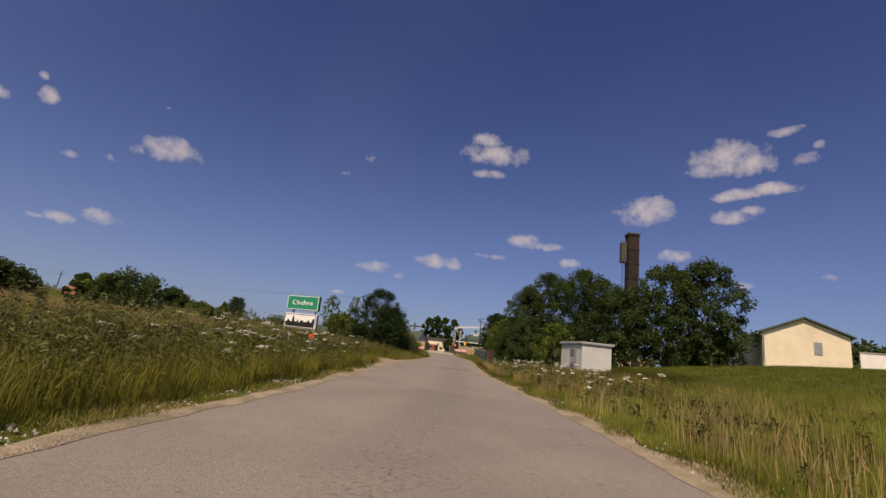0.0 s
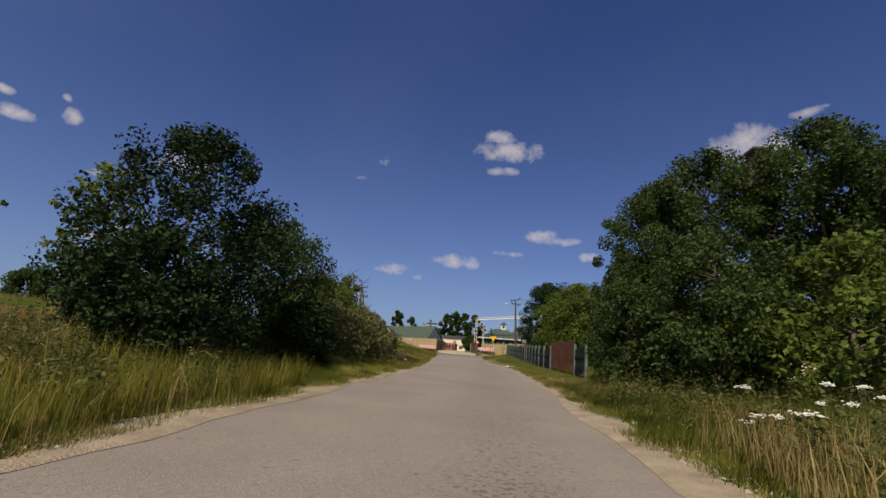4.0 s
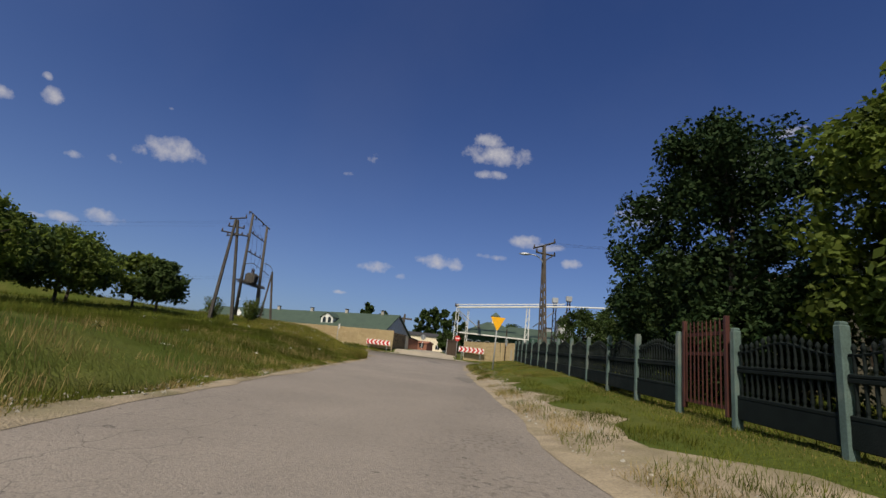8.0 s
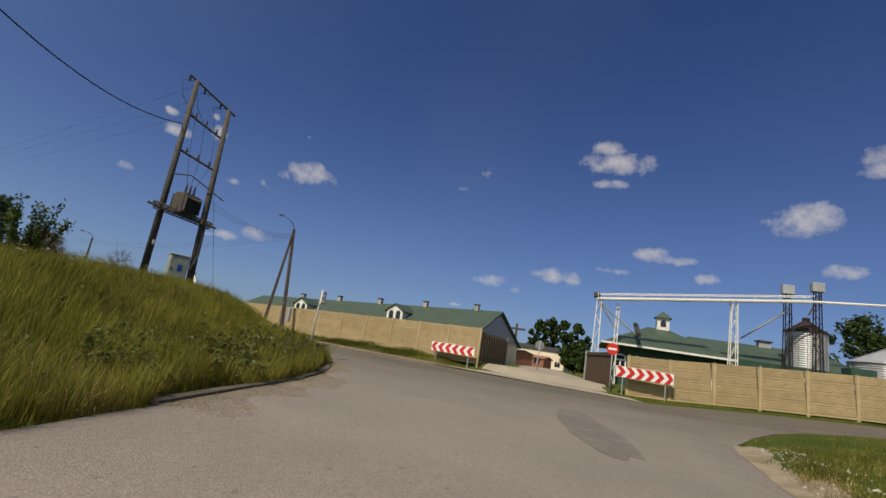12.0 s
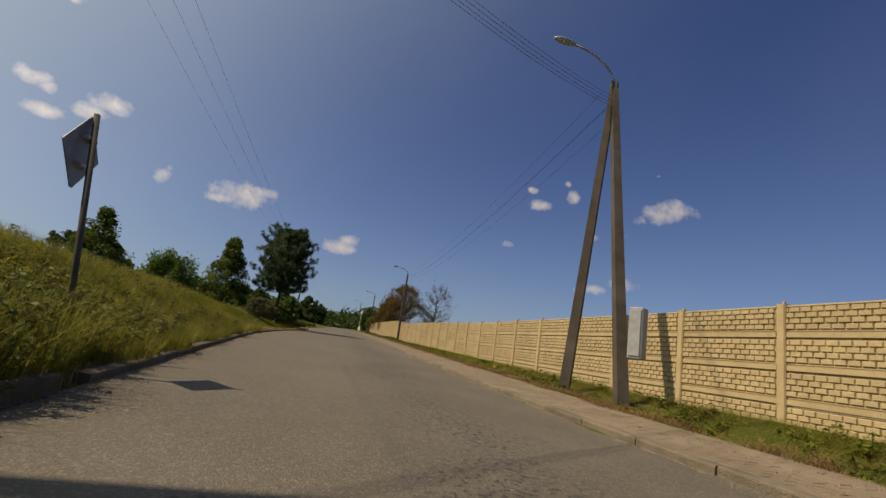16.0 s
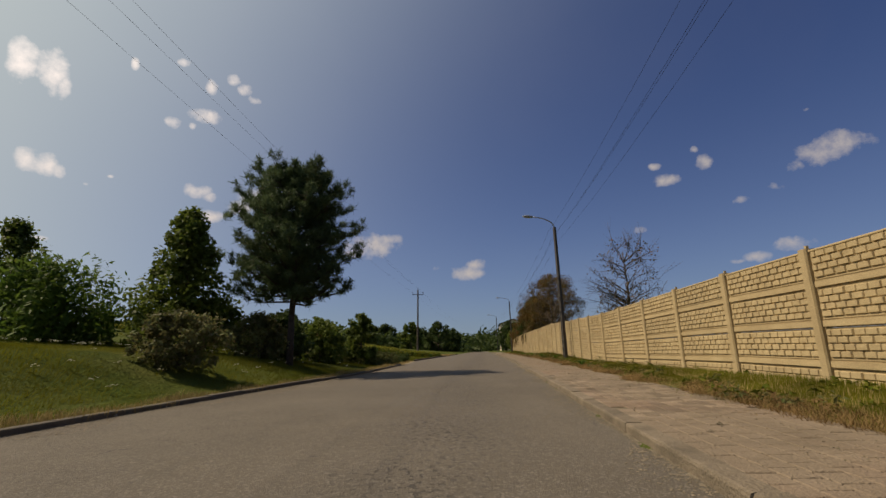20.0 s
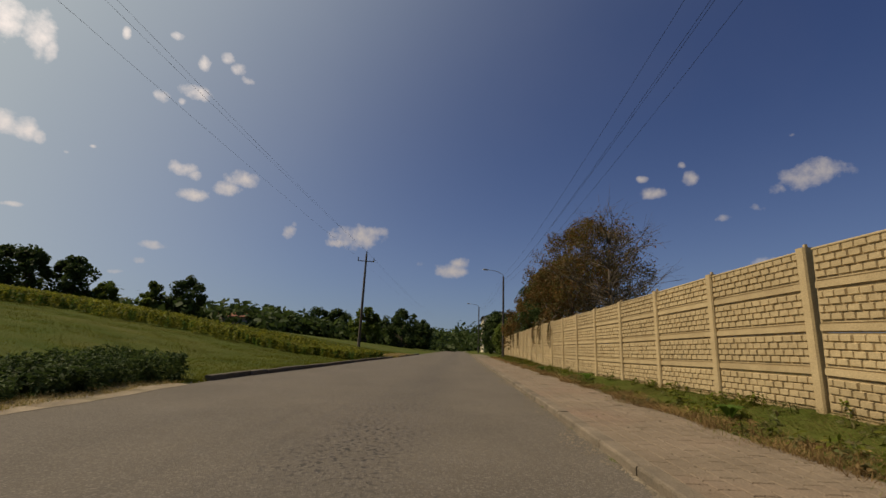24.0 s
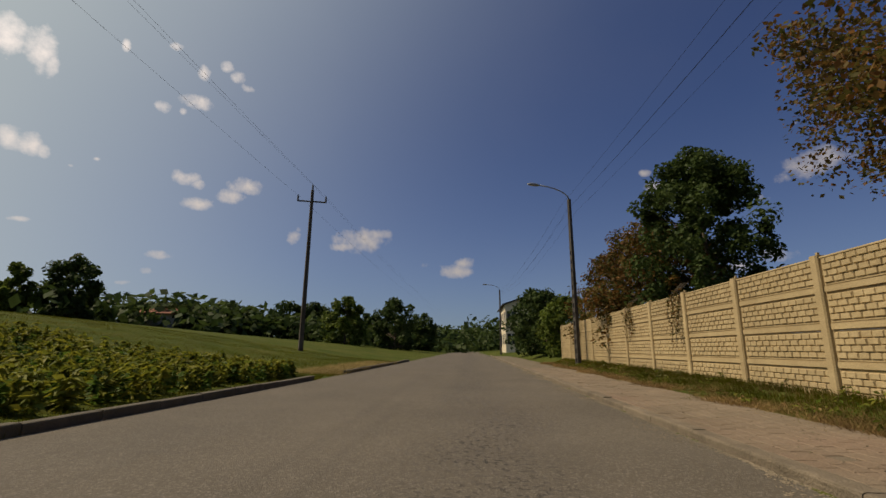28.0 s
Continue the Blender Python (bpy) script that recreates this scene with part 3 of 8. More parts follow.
# ---- ground, roads ----
def grow(lo, hi, step, end, f=1.28):
    fine = list(np.arange(lo, hi + 1e-6, step))
    a, s = hi, step
    while a < end:
        s *= f
        a += s
        fine.append(a)
    a, s = lo, step
    while a > -end:
        s *= f
        a -= s
        fine.insert(0, a)
    return np.array(fine)


gx, gy = grow(-115, 26, 0.5, 4200), grow(-6, 130, 0.5, 4200)
GX, GY = np.meshgrid(gx, gy, indexing="ij")
GZ = hz(GX.ravel(), GY.ravel()).reshape(GX.shape)
lump = np.sin(GX * 1.7 + np.sin(GY * 0.9)) * np.sin(GY * 1.3 + np.cos(GX * 0.7)) * 0.025
GZ = np.where(GZ > 0.12, GZ + lump * np.clip((GZ - 0.12) * 6, 0, 1), GZ)
ni, nj = GX.shape
idx = np.arange(ni * nj).reshape(ni, nj)
quads = np.stack([idx[:-1, :-1], idx[1:, :-1], idx[1:, 1:], idx[:-1, 1:]], -1).reshape(-1, 4)
ground = new("ground", mesh_np("ground", np.stack([GX, GY, GZ], -1).reshape(-1, 3), quads, [M_SOIL], smooth=True))
tagged(ground, "grassy ground with dry patches, rising to the fields", "ground", kind="structure")


def flat_sheet(name, outline, z, mat, label, category, thick=0.06):
    bm = nb()
    vs = [bm.verts.new((x, y, z)) for x, y in outline]
    es = [bm.edges.new((a, b)) for a, b in zip(vs, vs[1:] + vs[:1])]
    bmesh.ops.triangle_fill(bm, edges=es, use_beauty=True)
    bmesh.ops.recalc_face_normals(bm, faces=bm.faces)
    if sum(f.normal.z for f in bm.faces) < 0:
        bmesh.ops.reverse_faces(bm, faces=bm.faces)
    low = {v: bm.verts.new(v.co - Vector((0, 0, thick))) for v in vs}
    for a, b in zip(vs, vs[1:] + vs[:1]):
        bm.faces.new((a, low[a], low[b], b))
    for v in bm.verts:
        v.co.z += float(rise(np.array([v.co.x]), np.array([v.co.y]))[0])
    me = bpy.data.meshes.new(name)
    bm.to_mesh(me)
    bm.free()
    me.materials.append(mat)
    return tagged(new(name, me), label, category, kind="structure")


rng = np.random.default_rng(7)


def crumble(line, amp):
    """An edge that wanders a little."""
    p = np.array(fine_line([tuple(q) for q in line], 0.35))
    n = np.cumsum(rng.normal(0, 1, len(p)))
    n -= np.convolve(n, np.ones(25) / 25, "same")
    t = np.gradient(p, axis=0)
    t /= np.linalg.norm(t, axis=1, keepdims=True) + 1e-9
    return p + np.stack([-t[:, 1], t[:, 0]], 1) * np.clip(n * amp, -2.5 * amp, 2.5 * amp)[:, None]


outline = np.vstack([crumble(LINE_L, 0.03)[::-1], crumble(LINE_R1, 0.03), LINE_R2])
flat_sheet("road", outline, 0.0, M_ASPHALT, "pale worn asphalt road with crumbling edges", "road", 0.1)


def drape(name, rows_, mat, label, category, lift=0.012, kind="structure"):
    """A sheet over the ground: rows of places across, one after the other."""
    a = np.array(rows_, float)
    n, m = a.shape[:2]
    z = hz(a[..., 0].ravel(), a[..., 1].ravel()).reshape(n, m)
    z = np.where(z < 0, 0.0, z)
    rim = np.ones(m)
    rim[0] = rim[-1] = 0.2
    v = np.dstack([a, z + lift * rim[None, :]]).reshape(-1, 3)
    k = np.arange(n * m).reshape(n, m)
    f = np.stack([k[:-1, :-1], k[:-1, 1:], k[1:, 1:], k[1:, :-1]], -1).reshape(-1, 4)
    if (a[0, -1, 0] - a[0, 0, 0]) * (a[-1, 0, 1] - a[0, 0, 1]) - (a[0, -1, 1] - a[0, 0, 1]) * (a[-1, 0, 0] - a[0, 0, 0]) < 0:
        f = f[:, ::-1]
    return tagged(new(name, mesh_np(name, v, f, mat, smooth=True)), label, category, kind=kind)


def shoulder(line, side, keep, width, label, seed, over=0.12, across=6, mat=None):
    """Sand along an edge of the road, its outer border wandering."""
    p = np.array(fine_line([tuple(q) for q in line if keep(*q)], 0.4))
    t = np.gradient(p, axis=0)
    t /= np.linalg.norm(t, axis=1, keepdims=True) + 1e-9
    nrm = np.stack([-t[:, 1], t[:, 0]], 1) * side
    r = np.random.default_rng(seed)
    w = np.convolve(r.normal(0, 1, len(p) + 8), np.ones(3) / 3, "same")[4:-4] * 0.75 + 1
    w = np.array([width(*q) for q in p]) * np.where(np.array([width(*q) for q in p]) > 0.6, np.clip(w, 0.75, 1.5), np.clip(w, 0.15, 2.4) if over else np.clip(w, 0.7, 1.4))
    u = np.linspace(0, 1, across)
    o = over * np.clip(1 + np.convolve(r.normal(0, 1, len(p) + 8), np.ones(4) / 4, "same")[4:-4] * 0.9, 0.2, 2.2)
    rows_ = p[:, None, :] + nrm[:, None, :] * ((-o)[:, None] + (w + o)[:, None] * u[None, :])[..., None]
    return drape("sandy_shoulder", rows_, mat or M_SAND, label, "shoulder", 0.018 if over == 0 else 0.022)


shoulder(LINE_L, 1, lambda x, y: -30 < y < 73.5, lambda x, y: float(np.interp(y, [-30, 0, 8, 11, 16, 19, 45, 60, 72], [0.16, 0.18, 0.25, 1.0, 1.0, 0.3, 0.3, 0.2, 0.12])), "pale sandy shoulder along the first road", 31)
shoulder(LINE_R1, -1, lambda x, y: -30 < y < 84 and x < 3, lambda x, y: float(np.interp(y, [-30, 0, 30, 44, 48, 52, 60, 65, 70, 84], [0.3, 0.3, 0.25, 0.3, 0.8, 1.2, 0.9, 0.3, 0.2, 0.3])), "pale sandy shoulder beside the verge", 32)
shoulder(LINE_L, 1, lambda x, y: x < -64.2 and x > -72.5, lambda x, y: 0.9, "sandy gap in the kerb at the field", 33)
# track from the road up into the field on the hill
tr_ = smooth_line([(-2.6, 13.5), (-6, 14.5), (-11, 13.5), (-18, 9.5), (-27, 4.5), (-38, 1)], 0.6)
tn = np.gradient(tr_, axis=0)
tn /= np.linalg.norm(tn, axis=1, keepdims=True)
wid = np.interp(tr_[:, 0], [-38, -18, -10, -5, -2.6], [0.9, 1.0, 1.4, 2.4, 3.6])
wid = wid * (1 + 0.12 * np.sin(np.arange(len(wid)) * 1.3) + 0.08 * np.sin(np.arange(len(wid)) * 2.9))
drape("field_track", tr_[:, None, :] + np.stack([-tn[:, 1], tn[:, 0]], 1)[:, None, :] * (wid[:, None] * np.linspace(-1, 1, 9)[None, :])[..., None], M_SAND, "sandy track leading up into the field", "track", 0.018)


def patch(cx, cy, rx, ry, turn, seed):
    r = np.random.default_rng(seed)
    k = 22
    rad = 1 + np.convolve(np.tile(r.normal(0, 0.22, k), 3), np.ones(3) / 3, "same")[k:2 * k]
    a = np.arange(k) * 2 * np.pi / k
    x, y = rx * rad * np.cos(a), ry * rad * np.sin(a)
    c, s = math.cos(turn), math.sin(turn)
    flat_sheet("asphalt_patch", [(cx + c * p - s * q, cy + s * p + c * q) for p, q in zip(x, y)], 0.005, M_PATCH, "dark mended patch in the worn asphalt", "road patch", 0.02)


for k, q in enumerate(((0.35, 13.8, 0.85, 0.55, 0.1), (-1.95, 9.3, 0.36, 0.26, 0.3), (-2.2, 82.0, 0.45, 3.6, 0.12), (0.0, 63.5, 0.3, 1.2, 0.05))):
    patch(*q, 60 + k)


# ---- concrete panel fence along the second road ----
def walk_line(pts, step):
    """Points every step metres along a line, with the heading at each."""
    p = np.array(pts, float)
    seg = np.hypot(*(p[1:] - p[:-1]).T)
    cum = np.concatenate([[0], np.cumsum(seg)])
    out = []
    for s in np.arange(0, cum[-1], step):
        i = min(int(np.searchsorted(cum, s, "right")) - 1, len(seg) - 1)
        u = (s - cum[i]) / seg[i]
        q = p[i] + (p[i + 1] - p[i]) * u
        d = (p[i + 1] - p[i]) / seg[i]
        out.append((q[0], q[1], math.atan2(d[1], d[0])))
    return out


def slab_mesh(cap=False):
    """A cast slab with four rows of brick relief on the road side and a smooth band below."""
    bm = nb()
    box(bm, (1.03, 0, 0.25), (1.96, 0.045, 0.496))
    core = set(bm.faces)
    r = random.Random(3)
    for row in range(4):
        z = 0.135 + row * 0.087
        x = 0.09 - (0.085 if row % 2 else 0)
        while x < 1.97:
            a, b = max(x, 0.075) + 0.006, min(x + 0.172, 1.985) - 0.006
            if b - a > 0.03:
                lo, hi, d = z + 0.004, z + 0.081, 0.046 + r.uniform(-0.006, 0.006)
                e = 0.008
                base = [bm.verts.new(v) for v in ((a, 0.0225, lo), (b, 0.0225, lo), (b, 0.0225, hi), (a, 0.0225, hi))]
                top = [bm.verts.new(v) for v in ((a + e, d, lo + e), (b - e, d + r.uniform(-0.004, 0.004), lo + e), (b - e, d, hi - e), (a + e, d + r.uniform(-0.004, 0.004), hi - e))]
                bm.faces.new(top[::-1])
                for i in range(4):
                    bm.faces.new((base[i], top[i], top[(i + 1) % 4], base[(i + 1) % 4]))
            x += 0.172
    box(bm, (1.03, 0.032, 0.055), (1.93, 0.03, 0.075))
    box(bm, (1.03, 0.024, 0.118), (1.93, 0.014, 0.014))
    if cap:
        box(bm, (1.03, 0.0, 0.492), (1.97, 0.085, 0.03), bevel=0.008)
    bmesh.ops.recalc_face_normals(bm, faces=bm.faces)
    # slab core behind the bricks takes the colour with the relief shade in it
    for f in core:
        f.material_index = 1
    me = bpy.data.meshes.new("slab")
    bm.to_mesh(me)
    bm.free()
    me.materials.append(M_FENCE)
    me.materials.append(M_RECESS)
    return me


def post_mesh():
    bm = nb()
    prism(bm, [(-0.055, 0.085), (-0.07, 0.06), (-0.07, -0.07), (0.07, -0.07), (0.07, 0.06), (0.055, 0.085)], -0.4, 2.03)
    box(bm, (0, 0, 2.055), (0.035, 0.035, 0.05))
    me = bpy.data.meshes.new("post")
    bm.to_mesh(me)
    bm.free()
    me.materials.append(M_FENCE)
    return me


def fence_top(x):
    return float(np.interp(x, [-106, -90, -72, -66, -58, -52, -44, -34, -24, -16, -8], [2.0, 2.09, 2.16, 2.24, 1.98, 1.83, 1.9, 1.83, 1.98, 2.18, 2.37]))


SLAB, SLAB_TOP, POST = slab_mesh(), slab_mesh(True), post_mesh()


def post_places(pts):
    """Posts 1.9966 m apart in x, along the line from its first point."""
    p = np.array(pts, float)
    s = np.sign(p[-1, 0] - p[0, 0])
    n = int(abs(p[-1, 0] - p[0, 0]) / 1.9966) + 1
    xs = p[0, 0] + s * 1.9966 * np.arange(n)
    o = np.argsort(p[:, 0])
    ys = np.interp(xs, p[o, 0], p[o, 1])
    a = [math.atan2(ys[min(i + 1, n - 1)] - ys[min(i, n - 2)], xs[min(i + 1, n - 1)] - xs[min(i, n - 2)]) for i in range(n)]
    return list(zip(xs, ys, a))


def panel_fence(pts, top, label):
    f = thing("concrete_panel_fence", (pts[0][0], pts[0][1], 0), label, "fence")
    inv = f.matrix_world.inverted()
    stations = post_places(pts)
    for i, (x, y, a) in enumerate(stations):
        z = top(x) if callable(top) else top
        m = Matrix.Translation((x, y, z - 2.0)) @ Matrix.Rotation(a, 4, "Z")
        shared("post", POST, f, inv @ m)
        if i == len(stations) - 1:
            break
        x2, y2, _ = stations[i + 1]
        z2 = top(x2) if callable(top) else top
        tilt = Matrix.Rotation(-math.atan2(z2 - z, 2.06), 4, "Y")
        aa = math.atan2(y2 - y, x2 - x)
        for k in range(4):
            mm = Matrix.Translation((x, y, z - 2.0)) @ Matrix.Rotation(aa, 4, "Z") @ tilt @ Matrix.Translation((0, 0, 0.5 * k))
            shared("slab", SLAB_TOP if k == 3 else SLAB, f, inv @ mm)
    return f


panel_fence(FENCE_LINE, fence_top, "sand-coloured concrete panel fence with brick relief, beside the pavement")
panel_fence([(46, 101.5), (-0.6, 98.6)], lambda x: 2.1 + float(rise(np.array([x]), np.array([100.0]))[0]), "sand-coloured concrete panel fence beyond the junction and the gateway")


# ---- kerbs and pavement ----
def kerb_stone(w, h, mat):
    bm = nb()
    prism(bm, [(0.0015, 0), (0.9985, 0), (0.9985, w), (0.0015, w)], -0.15, h)
    top = [e for e in bm.edges if all(v.co.z > h - 1e-4 for v in e.verts) and all(v.co.y < 1e-4 for v in e.verts)]
    bmesh.ops.bevel(bm, geom=top, offset=0.022, segments=2, affect="EDGES", profile=0.5)
    me = bpy.data.meshes.new("kerb_stone")
    bm.to_mesh(me)
    bm.free()
    me.materials.append(mat)
    return me


M_KERB = material("kerb_concrete", (0.215, 0.172, 0.122), (0.15, 0.122, 0.088), scale=5.0, rough=0.95, bump=0.9, c3=(0.10, 0.082, 0.058), stain=0.75, bump_dist=0.015, object_random=0.14)
M_KERB_OLD = material("old_kerb_concrete", (0.13, 0.110, 0.082), (0.085, 0.073, 0.055), scale=3.5, rough=0.95, bump=0.7, c3=(0.09, 0.085, 0.05), stain=0.6, object_random=0.15)


def kerb(line, mesh, label, keep=lambda x, y: True, step=1.0):
    k = thing("kerb", (line[0][0], line[0][1], 0), label, "kerb", kind="structure")
    inv = k.matrix_world.inverted()
    r = random.Random(5)
    for x, y, a in walk_line(line, step):
        if keep(x, y):
            shared("kerb_stone", mesh, k, inv @ Matrix.Translation((x, y, r.uniform(-0.012, 0.006) * step)) @ Matrix.Rotation(a + r.uniform(-0.012, 0.012) * step, 4, "Z") @ Matrix.Diagonal((step, 1, 1, 1)))
    return k


# going left along the second road the pavement lies to the right of the walking line, so the line is walked backwards
kr = [tuple(p) for p in LINE_R2[::-1] if -130 < p[0] < -9.5]
kerb(kr, kerb_stone(0.15, 0.088, M_KERB), "pale concrete kerb along the pavement")
kl = [tuple(p) for p in LINE_L if (p[1] > 75.2 and p[0] > -64)]
kerb([p for p in kl if p[1] < 83.4], kerb_stone(0.12, 0.04, M_KERB_OLD), "old concrete kerb sunk into the sandy edge")
kerb([p for p in kl if p[1] >= 83.4 and p[0] > -21], kerb_stone(0.15, 0.15, M_KERB_OLD), "old dark concrete kerb round the grassy corner", step=0.5)
kerb([p for p in kl if p[0] <= -20.2], kerb_stone(0.14, 0.085, M_KERB_OLD), "old dark overgrown kerb along the lawn")
kl2 = [tuple(p) for p in LINE_L if -112 < p[0] < -72.5]
kerb(kl2, kerb_stone(0.14, 0.12, M_KERB_OLD), "old dark concrete kerb along the field", keep=lambda x, y: not -98.5 < x < -95.5)


def offset_line(line, d):
    p = np.array(line, float)
    t = np.gradient(p, axis=0)
    t /= np.linalg.norm(t, axis=1, keepdims=True)
    return p + np.stack([t[:, 1], -t[:, 0]], 1) * d


# paved footway behind the kerb
foot = [tuple(p) for p in LINE_R2 if -125 < p[0] < -9.5]
bed_in, bed_out = offset_line(foot, 0.13), offset_line(foot, 1.72)
edge_w = np.convolve(np.random.default_rng(5).normal(0, 0.06, len(bed_out)), np.ones(3) / 3, "same")
wide = np.array([bed_in + (bed_out - bed_in) * u * (1 + (edge_w[:, None] if u == 1 else 0)) for u in (0, 0.5, 1.0)])
vv = np.dstack([wide, np.full(wide.shape[:2], 0.075)]).reshape(-1, 3)
kk = np.arange(wide.shape[0] * wide.shape[1]).reshape(wide.shape[:2])
qq = np.stack([kk[:-1, :-1], kk[1:, :-1], kk[1:, 1:], kk[:-1, 1:]], -1).reshape(-1, 4)
pavement = tagged(new("pavement", mesh_np("pavement", vv, qq[:, ::-1], M_BED)), "footway of weathered concrete pavers with sandy joints", "pavement", kind="structure")


def paver_mesh():
    bm = nb()
    box(bm, (0, 0, 0), (0.192, 0.158, 0.03))
    top = [e for e in bm.edges if all(v.co.z > 0 for v in e.verts)]
    bmesh.ops.bevel(bm, geom=top, offset=0.006, segments=1, affect="EDGES")
    me = bpy.data.meshes.new("paver")
    bm.to_mesh(me)
    bm.free()
    me.materials.append(M_PAVER)
    return me


PAVER = paver_mesh()
M_PAVER_FAR = material("concrete_paver_far", (0.235, 0.182, 0.128), (0.165, 0.128, 0.088), scale=1.4, rough=0.92, bump=0.9, c3=(0.215, 0.14, 0.098), stain=0.6, bump_dist=0.015)
pv = np.array([v.co for v in PAVER.vertices])
pf = [tuple(p.vertices) for p in PAVER.polygons]
far_v, far_f, near_n = [], [], 0
fr = random.Random(11)
for i, (x, y, a) in enumerate(walk_line(foot, 0.2)):
    c, s = math.cos(a), math.sin(a)
    for j in range(9):
        if fr.random() < 0.012:
            continue
        d = 0.225 + j * 0.165
        o = 0.1 if j % 2 else 0
        px, py = x + c * o + s * d, y + s * o - c * d
        z = 0.0715 + fr.uniform(-0.003, 0.003)
        if -46.0 < px < -41.0 and near_n < 300:
            near_n += 1
            shared("paver", PAVER, pavement, Matrix.Translation((px, py, z)) @ Matrix.Rotation(a + fr.uniform(-0.02, 0.02), 4, "Z"))
        elif px > -100:
            b = len(far_v) * len(pv)
            w = pv @ np.array(((c, s, 0), (-s, c, 0), (0, 0, 1))) + (px, py, z)
            far_v.append(w)
            far_f += [tuple(q + b for q in f) for f in pf]
me = bpy.data.meshes.new("pavers")
me.from_pydata([tuple(v) for v in np.vstack(far_v)], [], far_f)
me.materials.append(M_PAVER_FAR)
pav = new("pavers", me)
pav.parent = pavement
tagged(pav, "rows of small concrete pavers", kind="stuff")


# ---- trees ----
def foliage(centres, radii, n, size, r, flat=0.0, drop=0.0, long=1.6):
    """Leaves as small diamonds round clump centres: vertices and faces."""
    k = r.integers(0, len(centres), n)
    d = r.normal(0, 1, (n, 3))
    d /= np.linalg.norm(d, axis=1, keepdims=True)
    d *= (r.random(n) ** 0.36)[:, None]
    c = centres[k] + d * radii[k][:, None] * np.array([1, 1, 1 - flat])
    c[:, 2] -= r.random(n) * drop
    nn = r.normal(0, 1, (n, 3)) * 0.75 + d * 0.6 + np.array([0, 0, 0.7])
    nn /= np.linalg.norm(nn, axis=1, keepdims=True)
    t = np.cross(nn, r.normal(0, 1, (n, 3)))
    t /= np.linalg.norm(t, axis=1, keepdims=True) + 1e-9
    b = np.cross(nn, t)
    s = size * r.uniform(0.6, 1.35, n)[:, None]
    v = np.stack([c - t * s * long / 2, c + b * s * 0.5, c + t * s * long / 2, c - b * s * 0.5], 1).reshape(-1, 3)
    return v, np.arange(n * 4).reshape(-1, 4)


def crown_clumps(r, n, h0, h1, rad, shape):
    """Centres of clumps for a crown between two heights."""
    u = r.random(n)
    z = h0 + (h1 - h0) * u
    if shape == "cone":
        w = rad * (1.02 - u) ** 0.8
    elif shape == "column":
        w = rad * np.sin(np.pi * np.clip(u * 0.9 + 0.08, 0, 1)) ** 0.5
    else:
        w = rad * np.sqrt(np.clip(1 - (2 * u - 0.85) ** 2 / 1.35, 0.05, 1))
    a = r.random(n) * 2 * np.pi
    q = w * r.random(n) ** 0.38 * r.uniform(0.82, 1.16, n)
    return np.stack([q * np.cos(a), q * np.sin(a), z], 1), w


def tree(name, at, h, rad, trunk, leaf, label, category="tree", shape="round", n=5000, size=0.14, clumps=80, bare=0.0, seed=1, group="", lean=(0, 0), trunk_r=None, drop=0.0, clump_r=0.26, long=1.6, flat=0.0):
    r = np.random.default_rng(seed)
    x, y = at[:2]
    z = at[2] if len(at) > 2 else gz(x, y)
    t = thing(name, (x, y, z - 0.05), label, category, group)
    cen, w = crown_clumps(r, clumps, trunk, h, rad, shape)
    cen[:, 0] += lean[0] * cen[:, 2] / h
    cen[:, 1] += lean[1] * cen[:, 2] / h
    rr = rad * clump_r * r.uniform(0.6, 1.4, clumps)
    bm = nb()
    tr = trunk_r or h * 0.016 + 0.03
    spine = [Vector((lean[0] * u * 0.9 + math.sin(u * 5 + seed) * 0.03 * h * u * 0.5, lean[1] * u * 0.9 + math.cos(u * 4 + seed) * 0.03 * h * u * 0.5, h * 0.9 * u)) for u in (0, 0.15, 0.3, 0.5, 0.7, 1.0)]
    for i, (a, b) in enumerate(zip(spine, spine[1:])):
        rod(bm, a, b, tr * (1 - i / 5.5) + 0.008, tr * (1 - (i + 1) / 5.5) + 0.008, 7)
    rod(bm, (0, 0, -0.25), spine[0] + Vector((0, 0, 0.12)), tr * 1.5, tr, 7)
    limbs = nb()
    for i in range(min(clumps, 26 + int(bare * 40))):
        c = Vector(cen[i])
        s = max(trunk * 0.85, min(h * 0.8, c.z - 0.45 * math.hypot(c.x, c.y)))
        u = s / (h * 0.9)
        k = min(4, int(u * 5))
        st = Vector((lean[0] * u * 0.9, lean[1] * u * 0.9, s))
        mid = (st + c) / 2 + Vector((r.normal() * 0.06, r.normal() * 0.06, 0.05)) * rad * 0.5
        lr = tr * 0.34 * (1 - 0.5 * u)
        rod(limbs, st, mid, lr, lr * 0.7, 5)
        rod(limbs, mid, c, lr * 0.7, lr * 0.25, 5)
        if bare:
            for _ in range(5):
                q = c + Vector(r.normal(0, 1, 3)) * rad * 0.22 + Vector((0, 0, rad * 0.12))
                m2 = mid.lerp(c, r.uniform(0.2, 1.0))
                rod(limbs, m2, q, 0.014, 0.004, 3)
                for _ in range(2):
                    rod(limbs, m2.lerp(q, 0.6), q + Vector(r.normal(0, 1, 3)) * rad * 0.12, 0.006, 0.003, 3)
    part("trunk", bm, M_BARK, t, smooth=True)
    tagged(part("branchwork", limbs, M_BARK, t, smooth=True), kind="stuff")
    if n:
        v, f = foliage(cen, rr, n, size, r, drop=drop, long=long, flat=flat)
        ob = new("crown", mesh_np("crown", v, f, leaf))
        ob.parent = t
    return t


